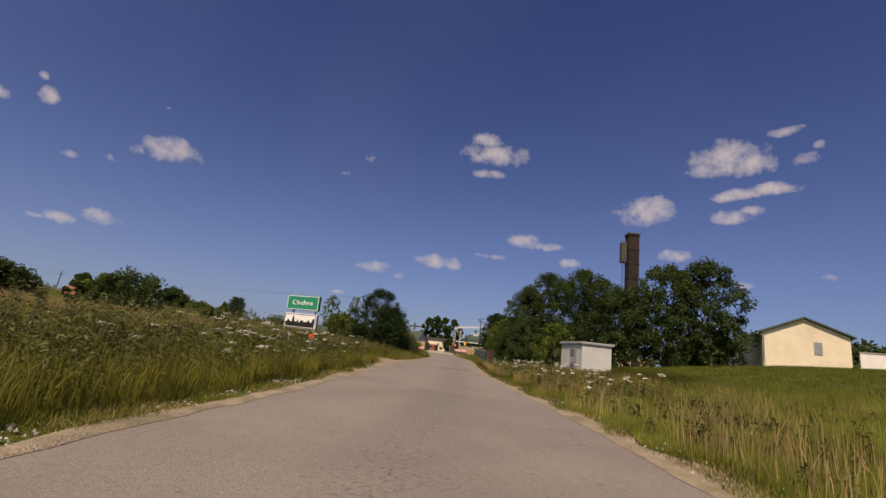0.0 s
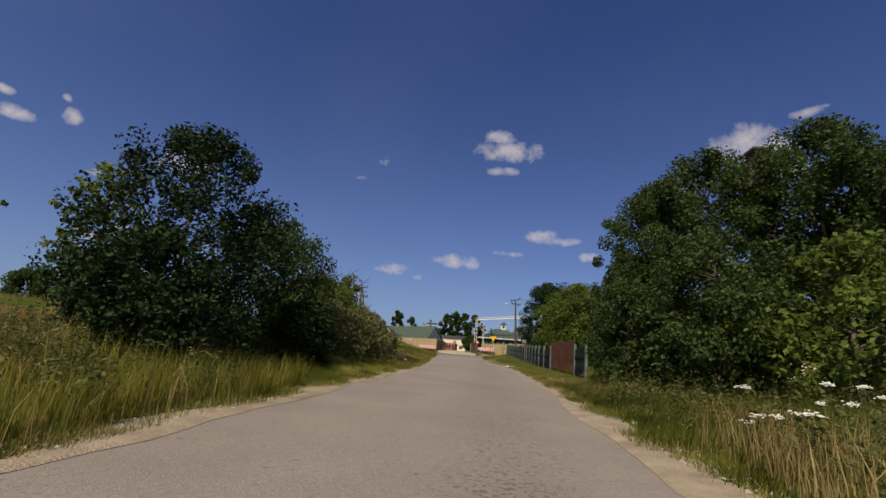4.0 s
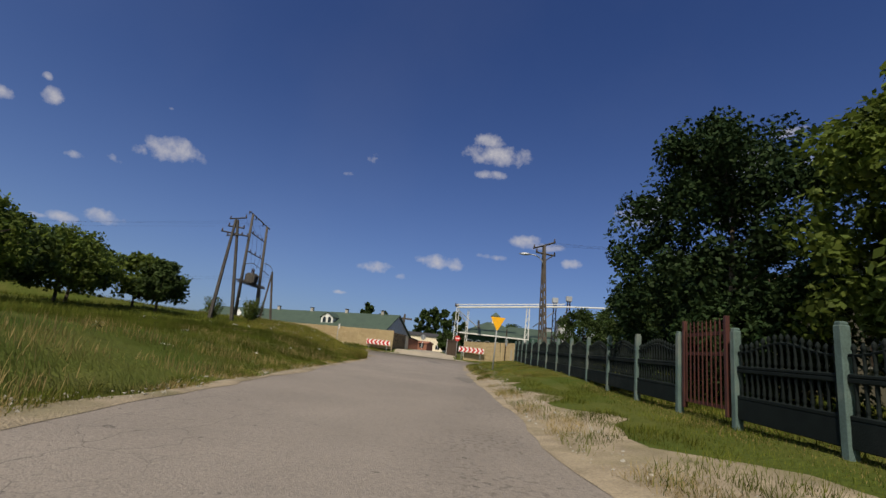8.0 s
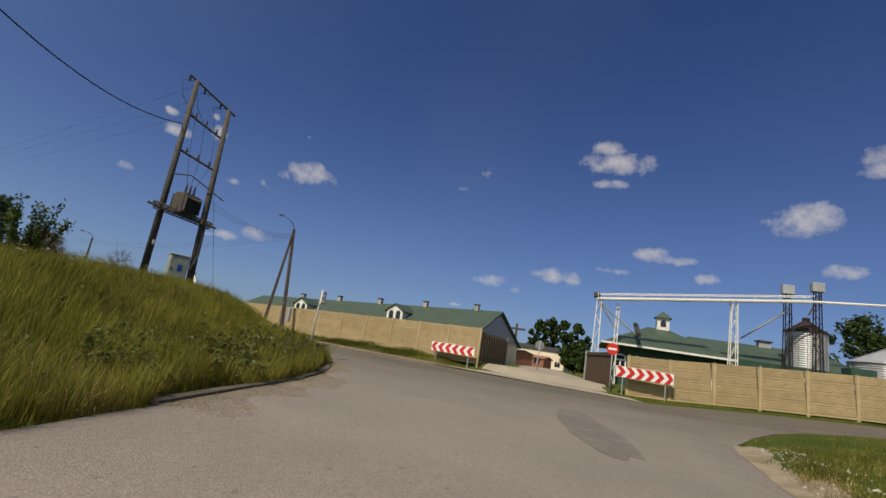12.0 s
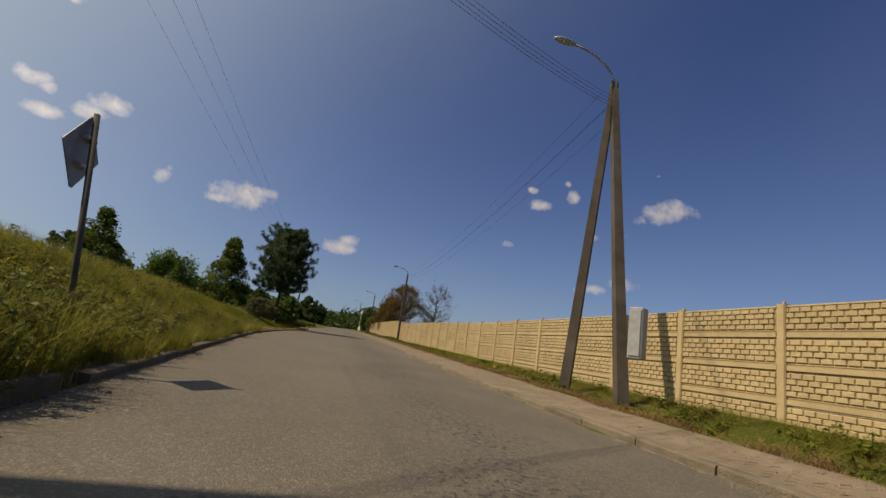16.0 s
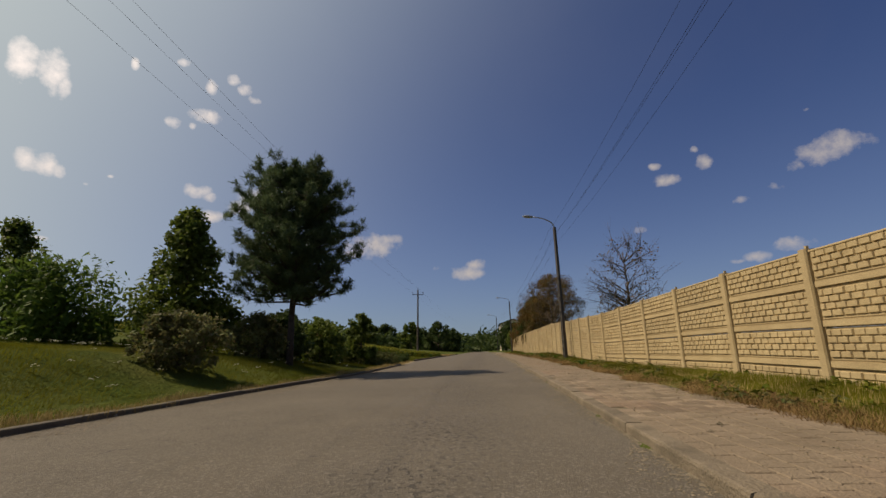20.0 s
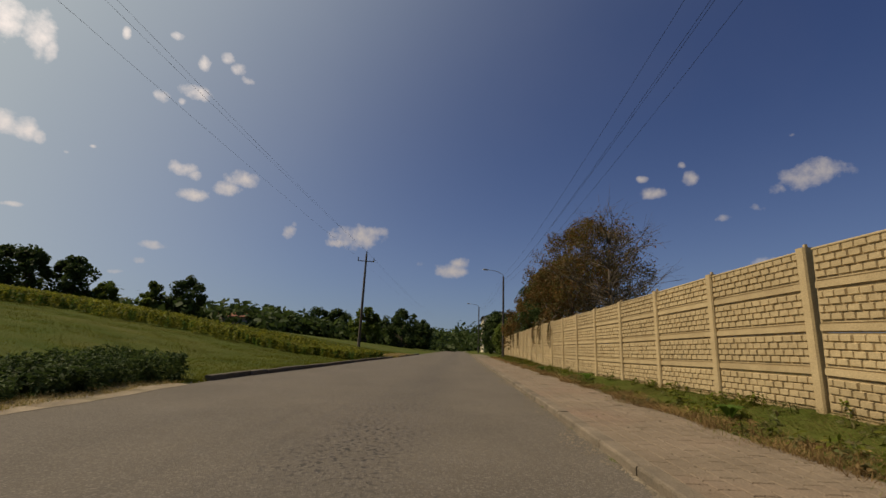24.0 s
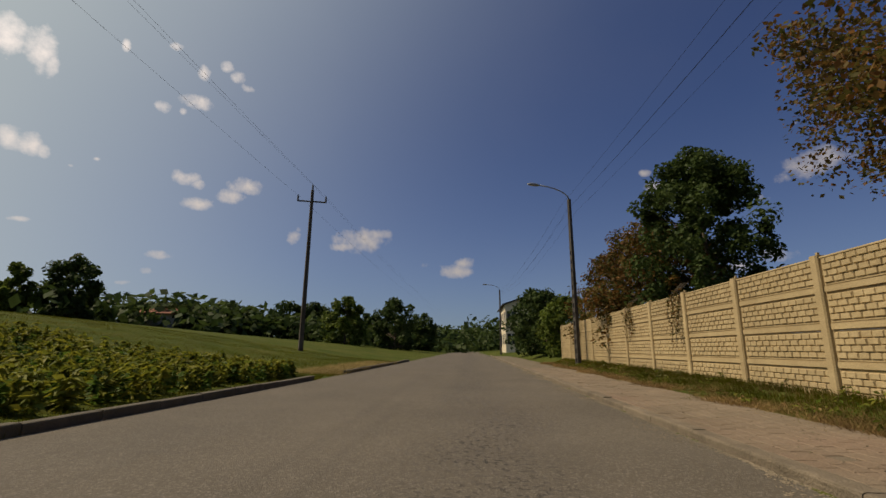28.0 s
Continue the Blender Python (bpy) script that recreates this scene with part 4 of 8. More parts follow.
def pine(name, at, h, rad, label, seed=1, n=1500):
    """A Scots pine: bare lower stem, layered limbs with upturned needle tufts."""
    r = np.random.default_rng(seed)
    x, y = at
    t = thing(name, (x, y, gz(x, y) - 0.05), label, "tree")
    bm = nb()
    sp = [Vector((0, 0, -0.2)), Vector((0.05, 0.02, h * 0.25)), Vector((-0.06, 0.1, h * 0.5)), Vector((0.05, 0.05, h * 0.75)), Vector((0, 0, h * 0.97))]
    for i, (a, b) in enumerate(zip(sp, sp[1:])):
        rod(bm, a, b, 0.14 * (1 - i / 4.4), 0.14 * (1 - (i + 1) / 4.4), 8)
    limbs = nb()
    tips = []
    for i in range(120):
        u = 0.30 + 0.68 * (i / 120) ** 0.9
        z = h * u
        a = i * 2.39996 + r.uniform(-0.3, 0.3)
        reach = rad * math.sin(math.pi * min(0.97, max(0.1, (u - 0.1) / 0.93))) ** 0.5 * r.uniform(0.55, 1.04)
        d = Vector((math.cos(a), math.sin(a), 0))
        p0, p1 = Vector((0, 0, z)), Vector((0, 0, z)) + d * reach * 0.55 + Vector((0, 0, 0.0))
        p2 = p1 + d * reach * 0.45 + Vector((0, 0, 0.25 + 0.2 * u))
        rod(limbs, p0, p1, 0.045 * (1.15 - u), 0.03 * (1.1 - u) + 0.006, 5)
        rod(limbs, p1, p2, 0.03 * (1.1 - u) + 0.006, 0.006, 5)
        for k in range(12):
            q = p0.lerp(p1, r.uniform(0.3, 1)) if k < 5 else p1.lerp(p2, r.random())
            side = Vector((-d.y, d.x, 0)) * r.normal(0, 0.3) * reach * 0.6
            e = q + side + d * r.uniform(0, 0.25) + Vector((0, 0, r.uniform(0.0, 0.42)))
            rod(limbs, q, e, 0.012, 0.005, 3)
            tips += [tuple(q.lerp(e, s)) for s in (0.65, 1.0)]
    tips = np.array(tips)
    m = len(tips)
    per = 34
    c = np.repeat(tips, per, 0)
    d = r.normal(0, 1, (m * per, 3)) + np.array([0, 0, 0.65])
    d /= np.linalg.norm(d, axis=1, keepdims=True)
    L = r.uniform(0.14, 0.28, m * per)[:, None]
    s = np.cross(d, r.normal(0, 1, d.shape))
    s /= np.linalg.norm(s, axis=1, keepdims=True)
    c = c + r.normal(0, 0.05, c.shape)
    v = np.stack([c + s * 0.014, c - s * 0.014, c + d * L], 1).reshape(-1, 3)
    part("trunk", bm, M_PINEBARK, t, smooth=True)
    tagged(part("branchwork", limbs, M_PINEBARK, t, smooth=True), kind="stuff")
    ob = new("needles", mesh_np("needles", v, np.arange(m * per * 3).reshape(-1, 3), M_LEAF_PINE))
    ob.parent = t
    return t


pine("pine_tree", (-54.2, 98.4), 7.2, 2.55, "tall Scots pine with a bare stem beside the road", seed=4)
TREES = [
    # first road, right: dark trees round the chimney
    ("acacia_tree", (6.8, 37), 7.9, 2.4, 0.5, M_LEAF_DARK, "dark acacia tree behind the garden fence", 42000, 0.07),
    ("acacia_tree", (9.2, 38), 9.4, 3.2, 0.6, M_LEAF_DARK, "dark acacia tree at the edge of the meadow", 34000, 0.1),
    ("acacia_tree", (12.2, 35.5), 9.3, 3.4, 0.5, M_LEAF_DARK, "dark acacia tree at the edge of the meadow", 34000, 0.1),
    ("acacia_tree", (14.6, 37.2), 8.8, 3.2, 0.4, M_LEAF_DARK, "dark acacia tree at the edge of the meadow", 14000, 0.14),
    ("acacia_tree", (16.8, 36.5), 8.0, 3.0, 0.5, M_LEAF_DARK, "dark acacia tree at the edge of the meadow", 12000, 0.14),
    ("acacia_tree", (20.8, 36.7), 10.2, 3.7, 0.5, M_LEAF_DARK, "broad dark tree beside the pale barn", 22000, 0.15),
    ("acacia_tree", (24.8, 36.5), 10.6, 3.8, 0.5, M_LEAF_DARK, "broad dark tree beside the pale barn", 22000, 0.15),
    ("bushy_sapling", (5.0, 34.6), 3.4, 1.5, 0.2, M_LEAF_DARK, "bushy green sapling at the end of the fence", 16000, 0.06),
    ("bushy_sapling", (5.6, 36.2), 4.6, 1.5, 0.1, M_LEAF_DARK, "dense dark bush over the end of the fence", 16000, 0.075),
    ("bushy_sapling", (6.4, 31.6), 4.4, 1.9, 0.1, M_LEAF_DARK, "dense dark bush at the edge of the meadow", 16000, 0.075),
    ("bushy_sapling", (8.4, 29.6), 3.6, 1.8, 0.1, M_LEAF, "dense green bush at the edge of the meadow", 8000, 0.10),
    ("bushy_sapling", (7.6, 33.4), 2.8, 1.6, 0.2, M_LEAF, "bushy green sapling at the edge of the meadow", 7000, 0.10),
    ("walnut_tree", (6.6, 51.4), 5.4, 2.7, 0.7, M_LEAF, "light green walnut tree behind the fence", 32000, 0.09),
    ("walnut_tree", (6.9, 54.6), 5.6, 2.0, 1.0, M_LEAF, "light green walnut tree behind the fence", 24000, 0.085),
    ("plum_tree", (8.4, 64.6), 4.6, 2.1, 0.3, M_LEAF_DARK, "dense dark plum tree behind the garden fence", 24000, 0.08),
    ("plum_tree", (6.0, 59.0), 6.5, 2.9, 0.4, M_LEAF_PLUM_SHADE, "dense dark plum tree overhanging the garden fence", 64000, 0.075),
    ("cherry_tree", (8.8, 66), 4.2, 2.0, 0.8, M_LEAF, "green fruit tree behind the garden fence", 8000, 0.13),
    ("cherry_tree", (9.4, 86.0), 4.4, 2.1, 0.6, M_LEAF_DARK, "green fruit tree in the garden corner", 12000, 0.11),
    ("cherry_tree", (12.4, 83), 6.0, 2.5, 0.6, M_LEAF_DARK, "dark fruit tree in the garden corner", 14000, 0.12),
    ("cherry_tree", (11.6, 75.5), 6.6, 2.5, 0.5, M_LEAF_PLUM_SHADE, "tall dark fruit tree in the garden", 16000, 0.12),
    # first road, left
    # leaf colour darkened for the shade in and under this tree
    ("roadside_tree", (-6.5, 27.5), 4.7, 2.2, 0.1, M_LEAF_PLUM_SHADE, "leafy roadside tree on the verge", 28000, 0.058),
    ("roadside_tree", (-6.2, 31), 3.7, 1.8, 0.1, M_LEAF_DARK, "leafy roadside tree on the verge", 24000, 0.058),
    ("hazel_bush", (-6.3, 35), 2.7, 1.7, 0.1, M_LEAF, "dense green bush on the verge", 20000, 0.058),
    ("hazel_bush", (-6.8, 39.5), 2.3, 1.7, 0.1, M_LEAF, "dense green bush on the verge", 12000, 0.075),
    ("hazel_bush", (-7.4, 44), 2.2, 1.6, 0.1, M_LEAF_DARK, "dense green bush on the verge", 8000, 0.1),
    ("fruit_tree", (-18.2, 60), 3.9, 2.2, 0.9, M_LEAF, "low orchard tree on the grassy bank", 7000, 0.12),
    ("fruit_tree", (-18.6, 63.2), 3.8, 2.1, 0.9, M_LEAF, "low orchard tree on the grassy bank", 7000, 0.12),
    ("fruit_tree", (-19.4, 68.6), 3.5, 1.9, 0.9, M_LEAF, "low orchard tree on the grassy bank", 6000, 0.12),
    # canopy shade is in this bush's leaf colour
    ("hazel_bush", (-5.6, 25.6), 2.2, 1.2, 0.05, M_LEAF_PLUM_SHADE, "dense bush under the roadside trees, their shade put into its leaf colour", 12000, 0.06),
    ("bramble_bush", (-5.2, 33.4), 2.0, 1.3, 0.05, M_BRIAR, "brownish bramble thicket on the verge", 9000, 0.06),
    ("bramble_bush", (-4.9, 36.4), 1.7, 1.3, 0.05, M_BRIAR, "brownish bramble thicket on the verge", 9000, 0.06),
    ("bramble_bush", (-5.4, 38.6), 1.9, 1.2, 0.05, M_BRIAR, "brownish bramble thicket on the verge", 8000, 0.06),
    ("bramble_bush", (-5.5, 41.6), 1.6, 1.2, 0.05, M_BRIAR, "brownish bramble thicket on the verge", 7000, 0.07),
    # other brambles are brownish; here canopy shade is in the leaf colour
    ("bramble_bush", (-4.9, 30.6), 1.6, 1.0, 0.05, M_LEAF_PLUM_SHADE, "bramble thicket under the roadside trees, their shade put into its leaf colour", 7000, 0.06),
    ("slim_tree", (-9.9, 25.4), 3.6, 0.8, 1.3, M_LEAF, "slim young tree on the grassy slope", 1100, 0.09),
    ("slim_tree", (-8.5, 27.5), 3.9, 0.8, 1.2, M_LEAF, "slim young tree on the grassy slope", 1100, 0.09),
    ("fruit_tree", (-20, 66), 3.6, 2.0, 1.0, M_LEAF_DARK, "low orchard tree on the grassy bank", 5000, 0.14),
    ("fruit_tree", (-21, 71), 3.4, 1.9, 1.0, M_LEAF_DARK, "low orchard tree on the grassy bank", 5000, 0.14),
    ("fruit_tree", (-20, 74.5), 3.2, 1.8, 1.0, M_LEAF, "low orchard tree on the grassy bank", 5000, 0.14),
    ("fruit_tree", (-17.8, 73.5), 2.9, 1.4, 0.9, M_LEAF_DARK, "low orchard tree on the grassy bank", 5000, 0.13),
    # second road, left
    ("ash_tree", (-61, 85), 5.2, 2.4, 0.6, M_LEAF, "green tree on the bank", 9000, 0.13),
    ("ash_tree", (-55.1, 94.5), 5.2, 2.2, 0.0, M_LEAF, "slender leafy tree on the lawn", 15000, 0.11),
    ("brown_bush", (-48.9, 96.6), 1.4, 0.95, 0.1, M_BRIAR, "brownish green bush on the lawn", 6000, 0.065),
    ("hazel_bush", (-54.6, 97.2), 1.5, 1.1, 0.1, M_BRIAR, "brownish green bush under the pine", 6000, 0.07),
    ("hazel_bush", (-57.0, 97.6), 1.8, 1.3, 0.1, M_LEAF_DARK, "dark green bush on the lawn", 5000, 0.11),
    ("hazel_bush", (-60, 99.0), 2.0, 1.3, 0.1, M_LEAF, "green bush at the roadside", 5000, 0.11),
    ("hazel_bush", (-63.4, 101.0), 2.7, 0.95, 0.1, M_LEAF, "green bush at the roadside", 5000, 0.11),
    # behind the fence
    ("rowan_tree", (-57.8, 114.2), 5.8, 1.8, 1.6, M_LEAF_RUST, "nearly bare rowan tree behind the fence", 700, 0.07),
    ("rowan_tree", (-86.6, 122.9), 8.4, 3.4, 3.3, M_LEAF_RUST, "rowan tree with rusty leaves hanging over the fence", 38000, 0.065),
    ("rowan_tree", (-84.4, 120.6), 5.6, 2.5, 1.5, M_LEAF_RUST, "rowan tree with rusty leaves leaning on the fence", 30000, 0.062),
    ("rowan_tree", (-80.6, 120.6), 7.2, 2.4, 1.8, M_LEAF_RUST, "nearly bare rowan tree behind the fence", 900, 0.07),
    ("rowan_tree", (-97.4, 124.2), 5.0, 2.5, 0.8, M_LEAF_RUST, "rowan tree with rusty leaves hanging over the fence", 22000, 0.085),
    ("yard_bush", (-112, 126.6), 4.2, 2.0, 0.2, M_LEAF_DARK, "dark bush at the end of the fence", 6000, 0.16),
    ("yard_bush", (-118.5, 128.6), 5.0, 2.2, 0.2, M_LEAF_DARK, "dark bush at the end of the fence", 6000, 0.18),
    ("yard_bush", (-108.5, 126.4), 3.4, 1.8, 0.2, M_LEAF, "green bush at the end of the fence", 6000, 0.14),
    ("chestnut_tree", (-94.9, 124.3), 6.7, 2.2, 1.0, M_LEAF_DARK, "tall dark chestnut tree behind the fence", 30000, 0.09),
    ("rowan_tree", (-102.0, 125.6), 4.6, 2.3, 0.6, M_LEAF_RUST, "rowan tree with rusty leaves behind the fence", 12000, 0.09),
]
for i, (nm, at, h, rad, tk, lf, lab, n, size) in enumerate(TREES):
    tree(nm, at, h, rad, tk, lf, lab, category="bush" if "bush" in nm else "tree", n=n, size=size, seed=20 + i, clumps=210 if n > 11000 else 110, clump_r=0.165 if n > 11000 else 0.2, bare=1.0 if n < 1000 else 0.0, shape="cone" if nm in ("spruce_tree", "ash_tree") else "round")
tree("wild_plum_tree", (-6.7, 39.8), 3.3, 1.5, 0.6, M_LEAF, "sparse wild plum standing out of the hedge", n=4200, size=0.075, clumps=34, bare=0.4, seed=91, clump_r=0.2)


def upswept(at, h, rad, seed, label):
    """A young fruit tree: several limbs rising steeply from a short stem, leafy all along."""
    r = np.random.default_rng(seed)
    t = thing("young_fruit_tree", (*at, gz(*at) - 0.05), label, "tree", group="young fruit trees on the bank")
    wood, places = nb(), []
    rod(wood, (0, 0, -0.15), (0.02, 0, h * 0.16), 0.045, 0.035, 7)
    for i in range(15):
        a = i * 2.4 + r.uniform(-0.3, 0.3)
        out, top = rad * r.uniform(0.35, 1.0), h * r.uniform(0.6, 1.0)
        p0 = Vector((0.02, 0, h * r.uniform(0.08, 0.2)))
        p1 = Vector((math.cos(a) * out * 0.65, math.sin(a) * out * 0.65, top * 0.45))
        p2 = Vector((math.cos(a) * out, math.sin(a) * out, top))
        rod(wood, p0, p1, 0.024, 0.014, 5)
        rod(wood, p1, p2, 0.014, 0.004, 5)
        for k in range(130):
            q = p0.lerp(p1, r.uniform(0.3, 1)) if k < 45 else p1.lerp(p2, r.random() ** 0.8)
            places.append(tuple(q + Vector(r.normal(0, 0.055, 3))))
    c = np.array(places)
    m = len(c)
    d = r.normal(0, 1, (m, 3)) + np.array([0, 0, 0.4])
    d /= np.linalg.norm(d, axis=1, keepdims=True)
    w = np.cross(d, r.normal(0, 1, d.shape))
    w /= np.linalg.norm(w, axis=1, keepdims=True)
    z = r.uniform(0.03, 0.06, m)[:, None]
    v = np.stack([c - d * z, c + w * z * 0.5, c + d * z, c - w * z * 0.5], 1).reshape(-1, 3)
    part("trunk", wood, M_BARK, t, smooth=True)
    ob = new("crown", mesh_np("crown", v, np.arange(m * 4).reshape(-1, 4), M_LEAF))
    ob.parent = t


upswept((-13.6, 76.2), 1.75, 0.62, 301, "young fruit tree with dense upright branches on the bank")
upswept((-15.1, 79.8), 1.6, 0.7, 302, "open young fruit tree with steep branches on the bank")
upswept((-16.2, 76.6), 1.5, 0.75, 303, "low young fruit tree on the bank")
tree("willow_tree", (-54.3, 90.8), 3.0, 1.8, 0.7, M_LEAF_LIGHT, "small weeping willow on the lawn", n=7000, size=0.09, drop=1.2, long=3.0, seed=77)


# ---- poles ----
def ladder_leg(bm, a, b, w0, w1, d0=0.16, d1=0.11, n=11, solid=0.3):
    """A prestressed concrete leg: two flanges joined by webs with openings between."""
    a, b = Vector(a), Vector(b)
    ax = (b - a).normalized()
    side = Vector((1, 0, 0)) if abs(ax.x) < 0.5 else Vector((0, 1, 0))
    side = (side - ax * side.dot(ax)).normalized()
    up = ax.cross(side)
    L = (b - a).length

    def bar(p, q, s0, t0, s1, t1):
        vs = []
        for o, s, t in ((p, s0, t0), (q, s1, t1)):
            for i, j in ((-1, -1), (1, -1), (1, 1), (-1, 1)):
                vs.append(bm.verts.new(o + side * s * i / 2 + up * t * j / 2))
        for f in ((3, 2, 1, 0), (4, 5, 6, 7), (0, 1, 5, 4), (1, 2, 6, 5), (2, 3, 7, 6), (3, 0, 4, 7)):
            bm.faces.new([vs[i] for i in f])

    for k in (-1, 1):
        bar(a + side * k * (w0 / 2 - 0.03), b + side * k * (w1 / 2 - 0.025), 0.06, d0, 0.05, d1)
    bar(a + ax * L * (1 - solid), b, w0 * 0.55, d0 * 0.75, w1 * 0.6, d1 * 0.8)
    for i in range(n + 1):
        u = (1 - solid) * i / n
        w = w0 + (w1 - w0) * u
        bar(a + ax * (L * u - 0.09), a + ax * (L * u + 0.09), w - 0.07, d0 * 0.8, w - 0.07, d0 * 0.8)
    return bm


def pole_beam(bm, a, b, w0, w1):
    """A tapered concrete beam of square section."""
    a, b = Vector(a), Vector(b)
    q = (b - a).to_track_quat("Z", "Y").to_matrix().to_4x4()
    bmesh.ops.create_cone(bm, cap_ends=True, segments=4, radius1=w0 * 0.72, radius2=w1 * 0.72, depth=(b - a).length, matrix=Matrix.Translation((a + b) / 2) @ q @ Matrix.Rotation(radians(45), 4, "Z"))
    return bm


def lamp_head(t, top, out, reach, up, parent_label="grey street lamp head"):
    """A curved steel arm and a long lamp head."""
    top, out = Vector(top), Vector(out).normalized()
    pts = [top + out * reach * (1 - math.cos(u)) + Vector((0, 0, up * math.sin(u))) for u in np.linspace(0, math.pi / 2, 7)]
    arm = part("lamp_arm", bent(nb(), pts, 0.028), M_STEEL, t, smooth=True)
    tip = pts[-1]
    bm = nb()
    q = out.to_track_quat("X", "Z").to_matrix().to_4x4()
    bmesh.ops.create_uvsphere(bm, u_segments=12, v_segments=8, radius=1, matrix=Matrix.Translation(tip + out * 0.28 + Vector((0, 0, 0.0))) @ q @ Matrix.Diagonal((0.32, 0.1, 0.075, 1)))
    part("lamp_head", bm, M_STEEL, t, parent_label, smooth=True)


def a_pole(name, base1, base2, top, label, mat, cross=None):
    t = thing(name, (base1[0], base1[1], base1[2]), label, "utility pole")
    o = Vector(base1)
    for b in (base1, base2):
        part("leg", pole_beam(nb(), Vector(b) - o + Vector((0, 0, -0.4)), Vector(top) - o + (Vector(b) - Vector(top)).normalized() * -0.1, 0.22, 0.15), mat, t)
    return t, Vector(top) - o


t, top = a_pole("street_lamp_pole", (-21.95, 99.95, gz(-21.95, 99.95)), (-24.0, 100.4, gz(-24.0, 100.4)), (-23.5, 100.75, 7.6), "A-shaped concrete pole with a street lamp beside the fence", M_POLE)
lamp_head(t, top, (-0.2, -1, 0), 1.2, 0.75)

def straight_pole(name, base, top, label, mat, w0=0.2, w1=0.14):
    t = thing(name, base, label, "street lamp" if "lamp" in name else "utility pole")
    if "lamp" in name:
        part("shaft", ladder_leg(nb(), Vector((0, 0, -0.4)), Vector(top) - Vector(base), 0.24, 0.15, n=14, solid=0.3), mat, t)
    else:
        part("shaft", pole_beam(nb(), (0, 0, -0.4), Vector(top) - Vector(base), w0, w1), mat, t)
    return t, Vector(top) - Vector(base)


for bx, by, tz, o in ((-58.4, 110.85, 6.85, 1.2), (-100.8, 122.75, 7.45, 1.5), (-131.8, 130.3, 7.3, 1.5)):
    t, top = straight_pole("street_lamp", (bx, by, gz(bx, by)), (bx, by, tz), "dark street lamp pole behind the footway", M_DARKPOLE)
    lamp_head(t, top, (0.1, -1, 0), o, 0.5)
t, top = straight_pole("utility_pole", (-112.0, 110.6, gz(-112.0, 110.6)), (-111.4, 110.75, 10.6), "tall pole with crossarm and insulators in the field", M_POLE, 0.26, 0.16)
part("crossarm", rod(nb(), top + Vector((0, -0.9, -0.75)), top + Vector((0, 0.9, -0.75)), 0.05), M_DARKPOLE, t)
for dy in (-0.85, 0.85, 0):
    part("insulator", rod(nb(), top + Vector((0, dy, -0.7 if dy else 0)), top + Vector((0, dy, -0.35 if dy else 0.35)), 0.06, 0.04), M_DARKPOLE, t)

# ---- buildings ----
M_PLASTER = material("cream_plaster", (0.73, 0.635, 0.47), (0.65, 0.56, 0.41), scale=1.2, rough=0.9, bump=0.3, c3=(0.45, 0.37, 0.26), stain=0.4)
# darker than the cream plaster: the long wall's shade is in this colour
M_WALL_SHADE = material("shaded_wall_render", (0.24, 0.215, 0.152), (0.19, 0.17, 0.122), scale=1.2, rough=0.95, bump=0.4, c3=(0.12, 0.11, 0.085), stain=0.7)
M_ROOF = material("green_roof_sheet", (0.060, 0.088, 0.060), (0.042, 0.064, 0.044), scale=1.2, rough=0.6, bump=0.2, spec=0.4)
M_CHIMNEY = material("rusty_steel", (0.026, 0.017, 0.014), (0.014, 0.011, 0.010), scale=1.5, rough=0.85, bump=0.5, c3=(0.055, 0.026, 0.016), stain=0.6)
M_WHITE = material("white_paint", (0.74, 0.72, 0.67), (0.64, 0.62, 0.57), scale=1.5, rough=0.7, bump=0.1, c3=(0.5, 0.47, 0.4), stain=0.3)
M_GLASS = plain("dark_window_glass", (0.02, 0.025, 0.03), rough=0.08, spec=0.6)


def gable_house(name, at, turn, w, d, wall_h, ridge, label, wall, roof, eave=0.35):
    """A house with its gable to local -y: walls, roof of two slopes with thickness."""
    z = gz(*at)
    t = thing(name, (*at, z), label, "building", turn=turn)
    bm = nb()
    o = [(-w / 2, 0, -0.5), (w / 2, 0, -0.5), (w / 2, 0, wall_h), (0, 0, ridge), (-w / 2, 0, wall_h)]
    f = [bm.verts.new(v) for v in o]
    g = [bm.verts.new((x, d, zz)) for x, y, zz in o]
    bm.faces.new(f)
    bm.faces.new(g[::-1])
    for i in range(5):
        bm.faces.new((f[i], g[i], g[(i + 1) % 5], f[(i + 1) % 5]))
    bmesh.ops.recalc_face_normals(bm, faces=bm.faces)
    part("wall", bm, wall, t)
    s = (ridge - wall_h) / (w / 2)
    for k in (-1, 1):
        bm = nb()
        th = 0.12
        e = w / 2 + eave
        p = [(0, ridge + 0.05), (k * e, ridge + 0.05 - s * e), (k * e, ridge + 0.05 - s * e + th), (0, ridge + 0.05 + th)]
        a = [bm.verts.new((x, -eave, zz)) for x, zz in p]
        b = [bm.verts.new((x, d + eave, zz)) for x, zz in p]
        bm.faces.new(a)
        bm.faces.new(b[::-1])
        for i in range(4):
            bm.faces.new((a[i], b[i], b[(i + 1) % 4], a[(i + 1) % 4]))
        bmesh.ops.recalc_face_normals(bm, faces=bm.faces)
        part("roof", bm, roof, t)
    return t


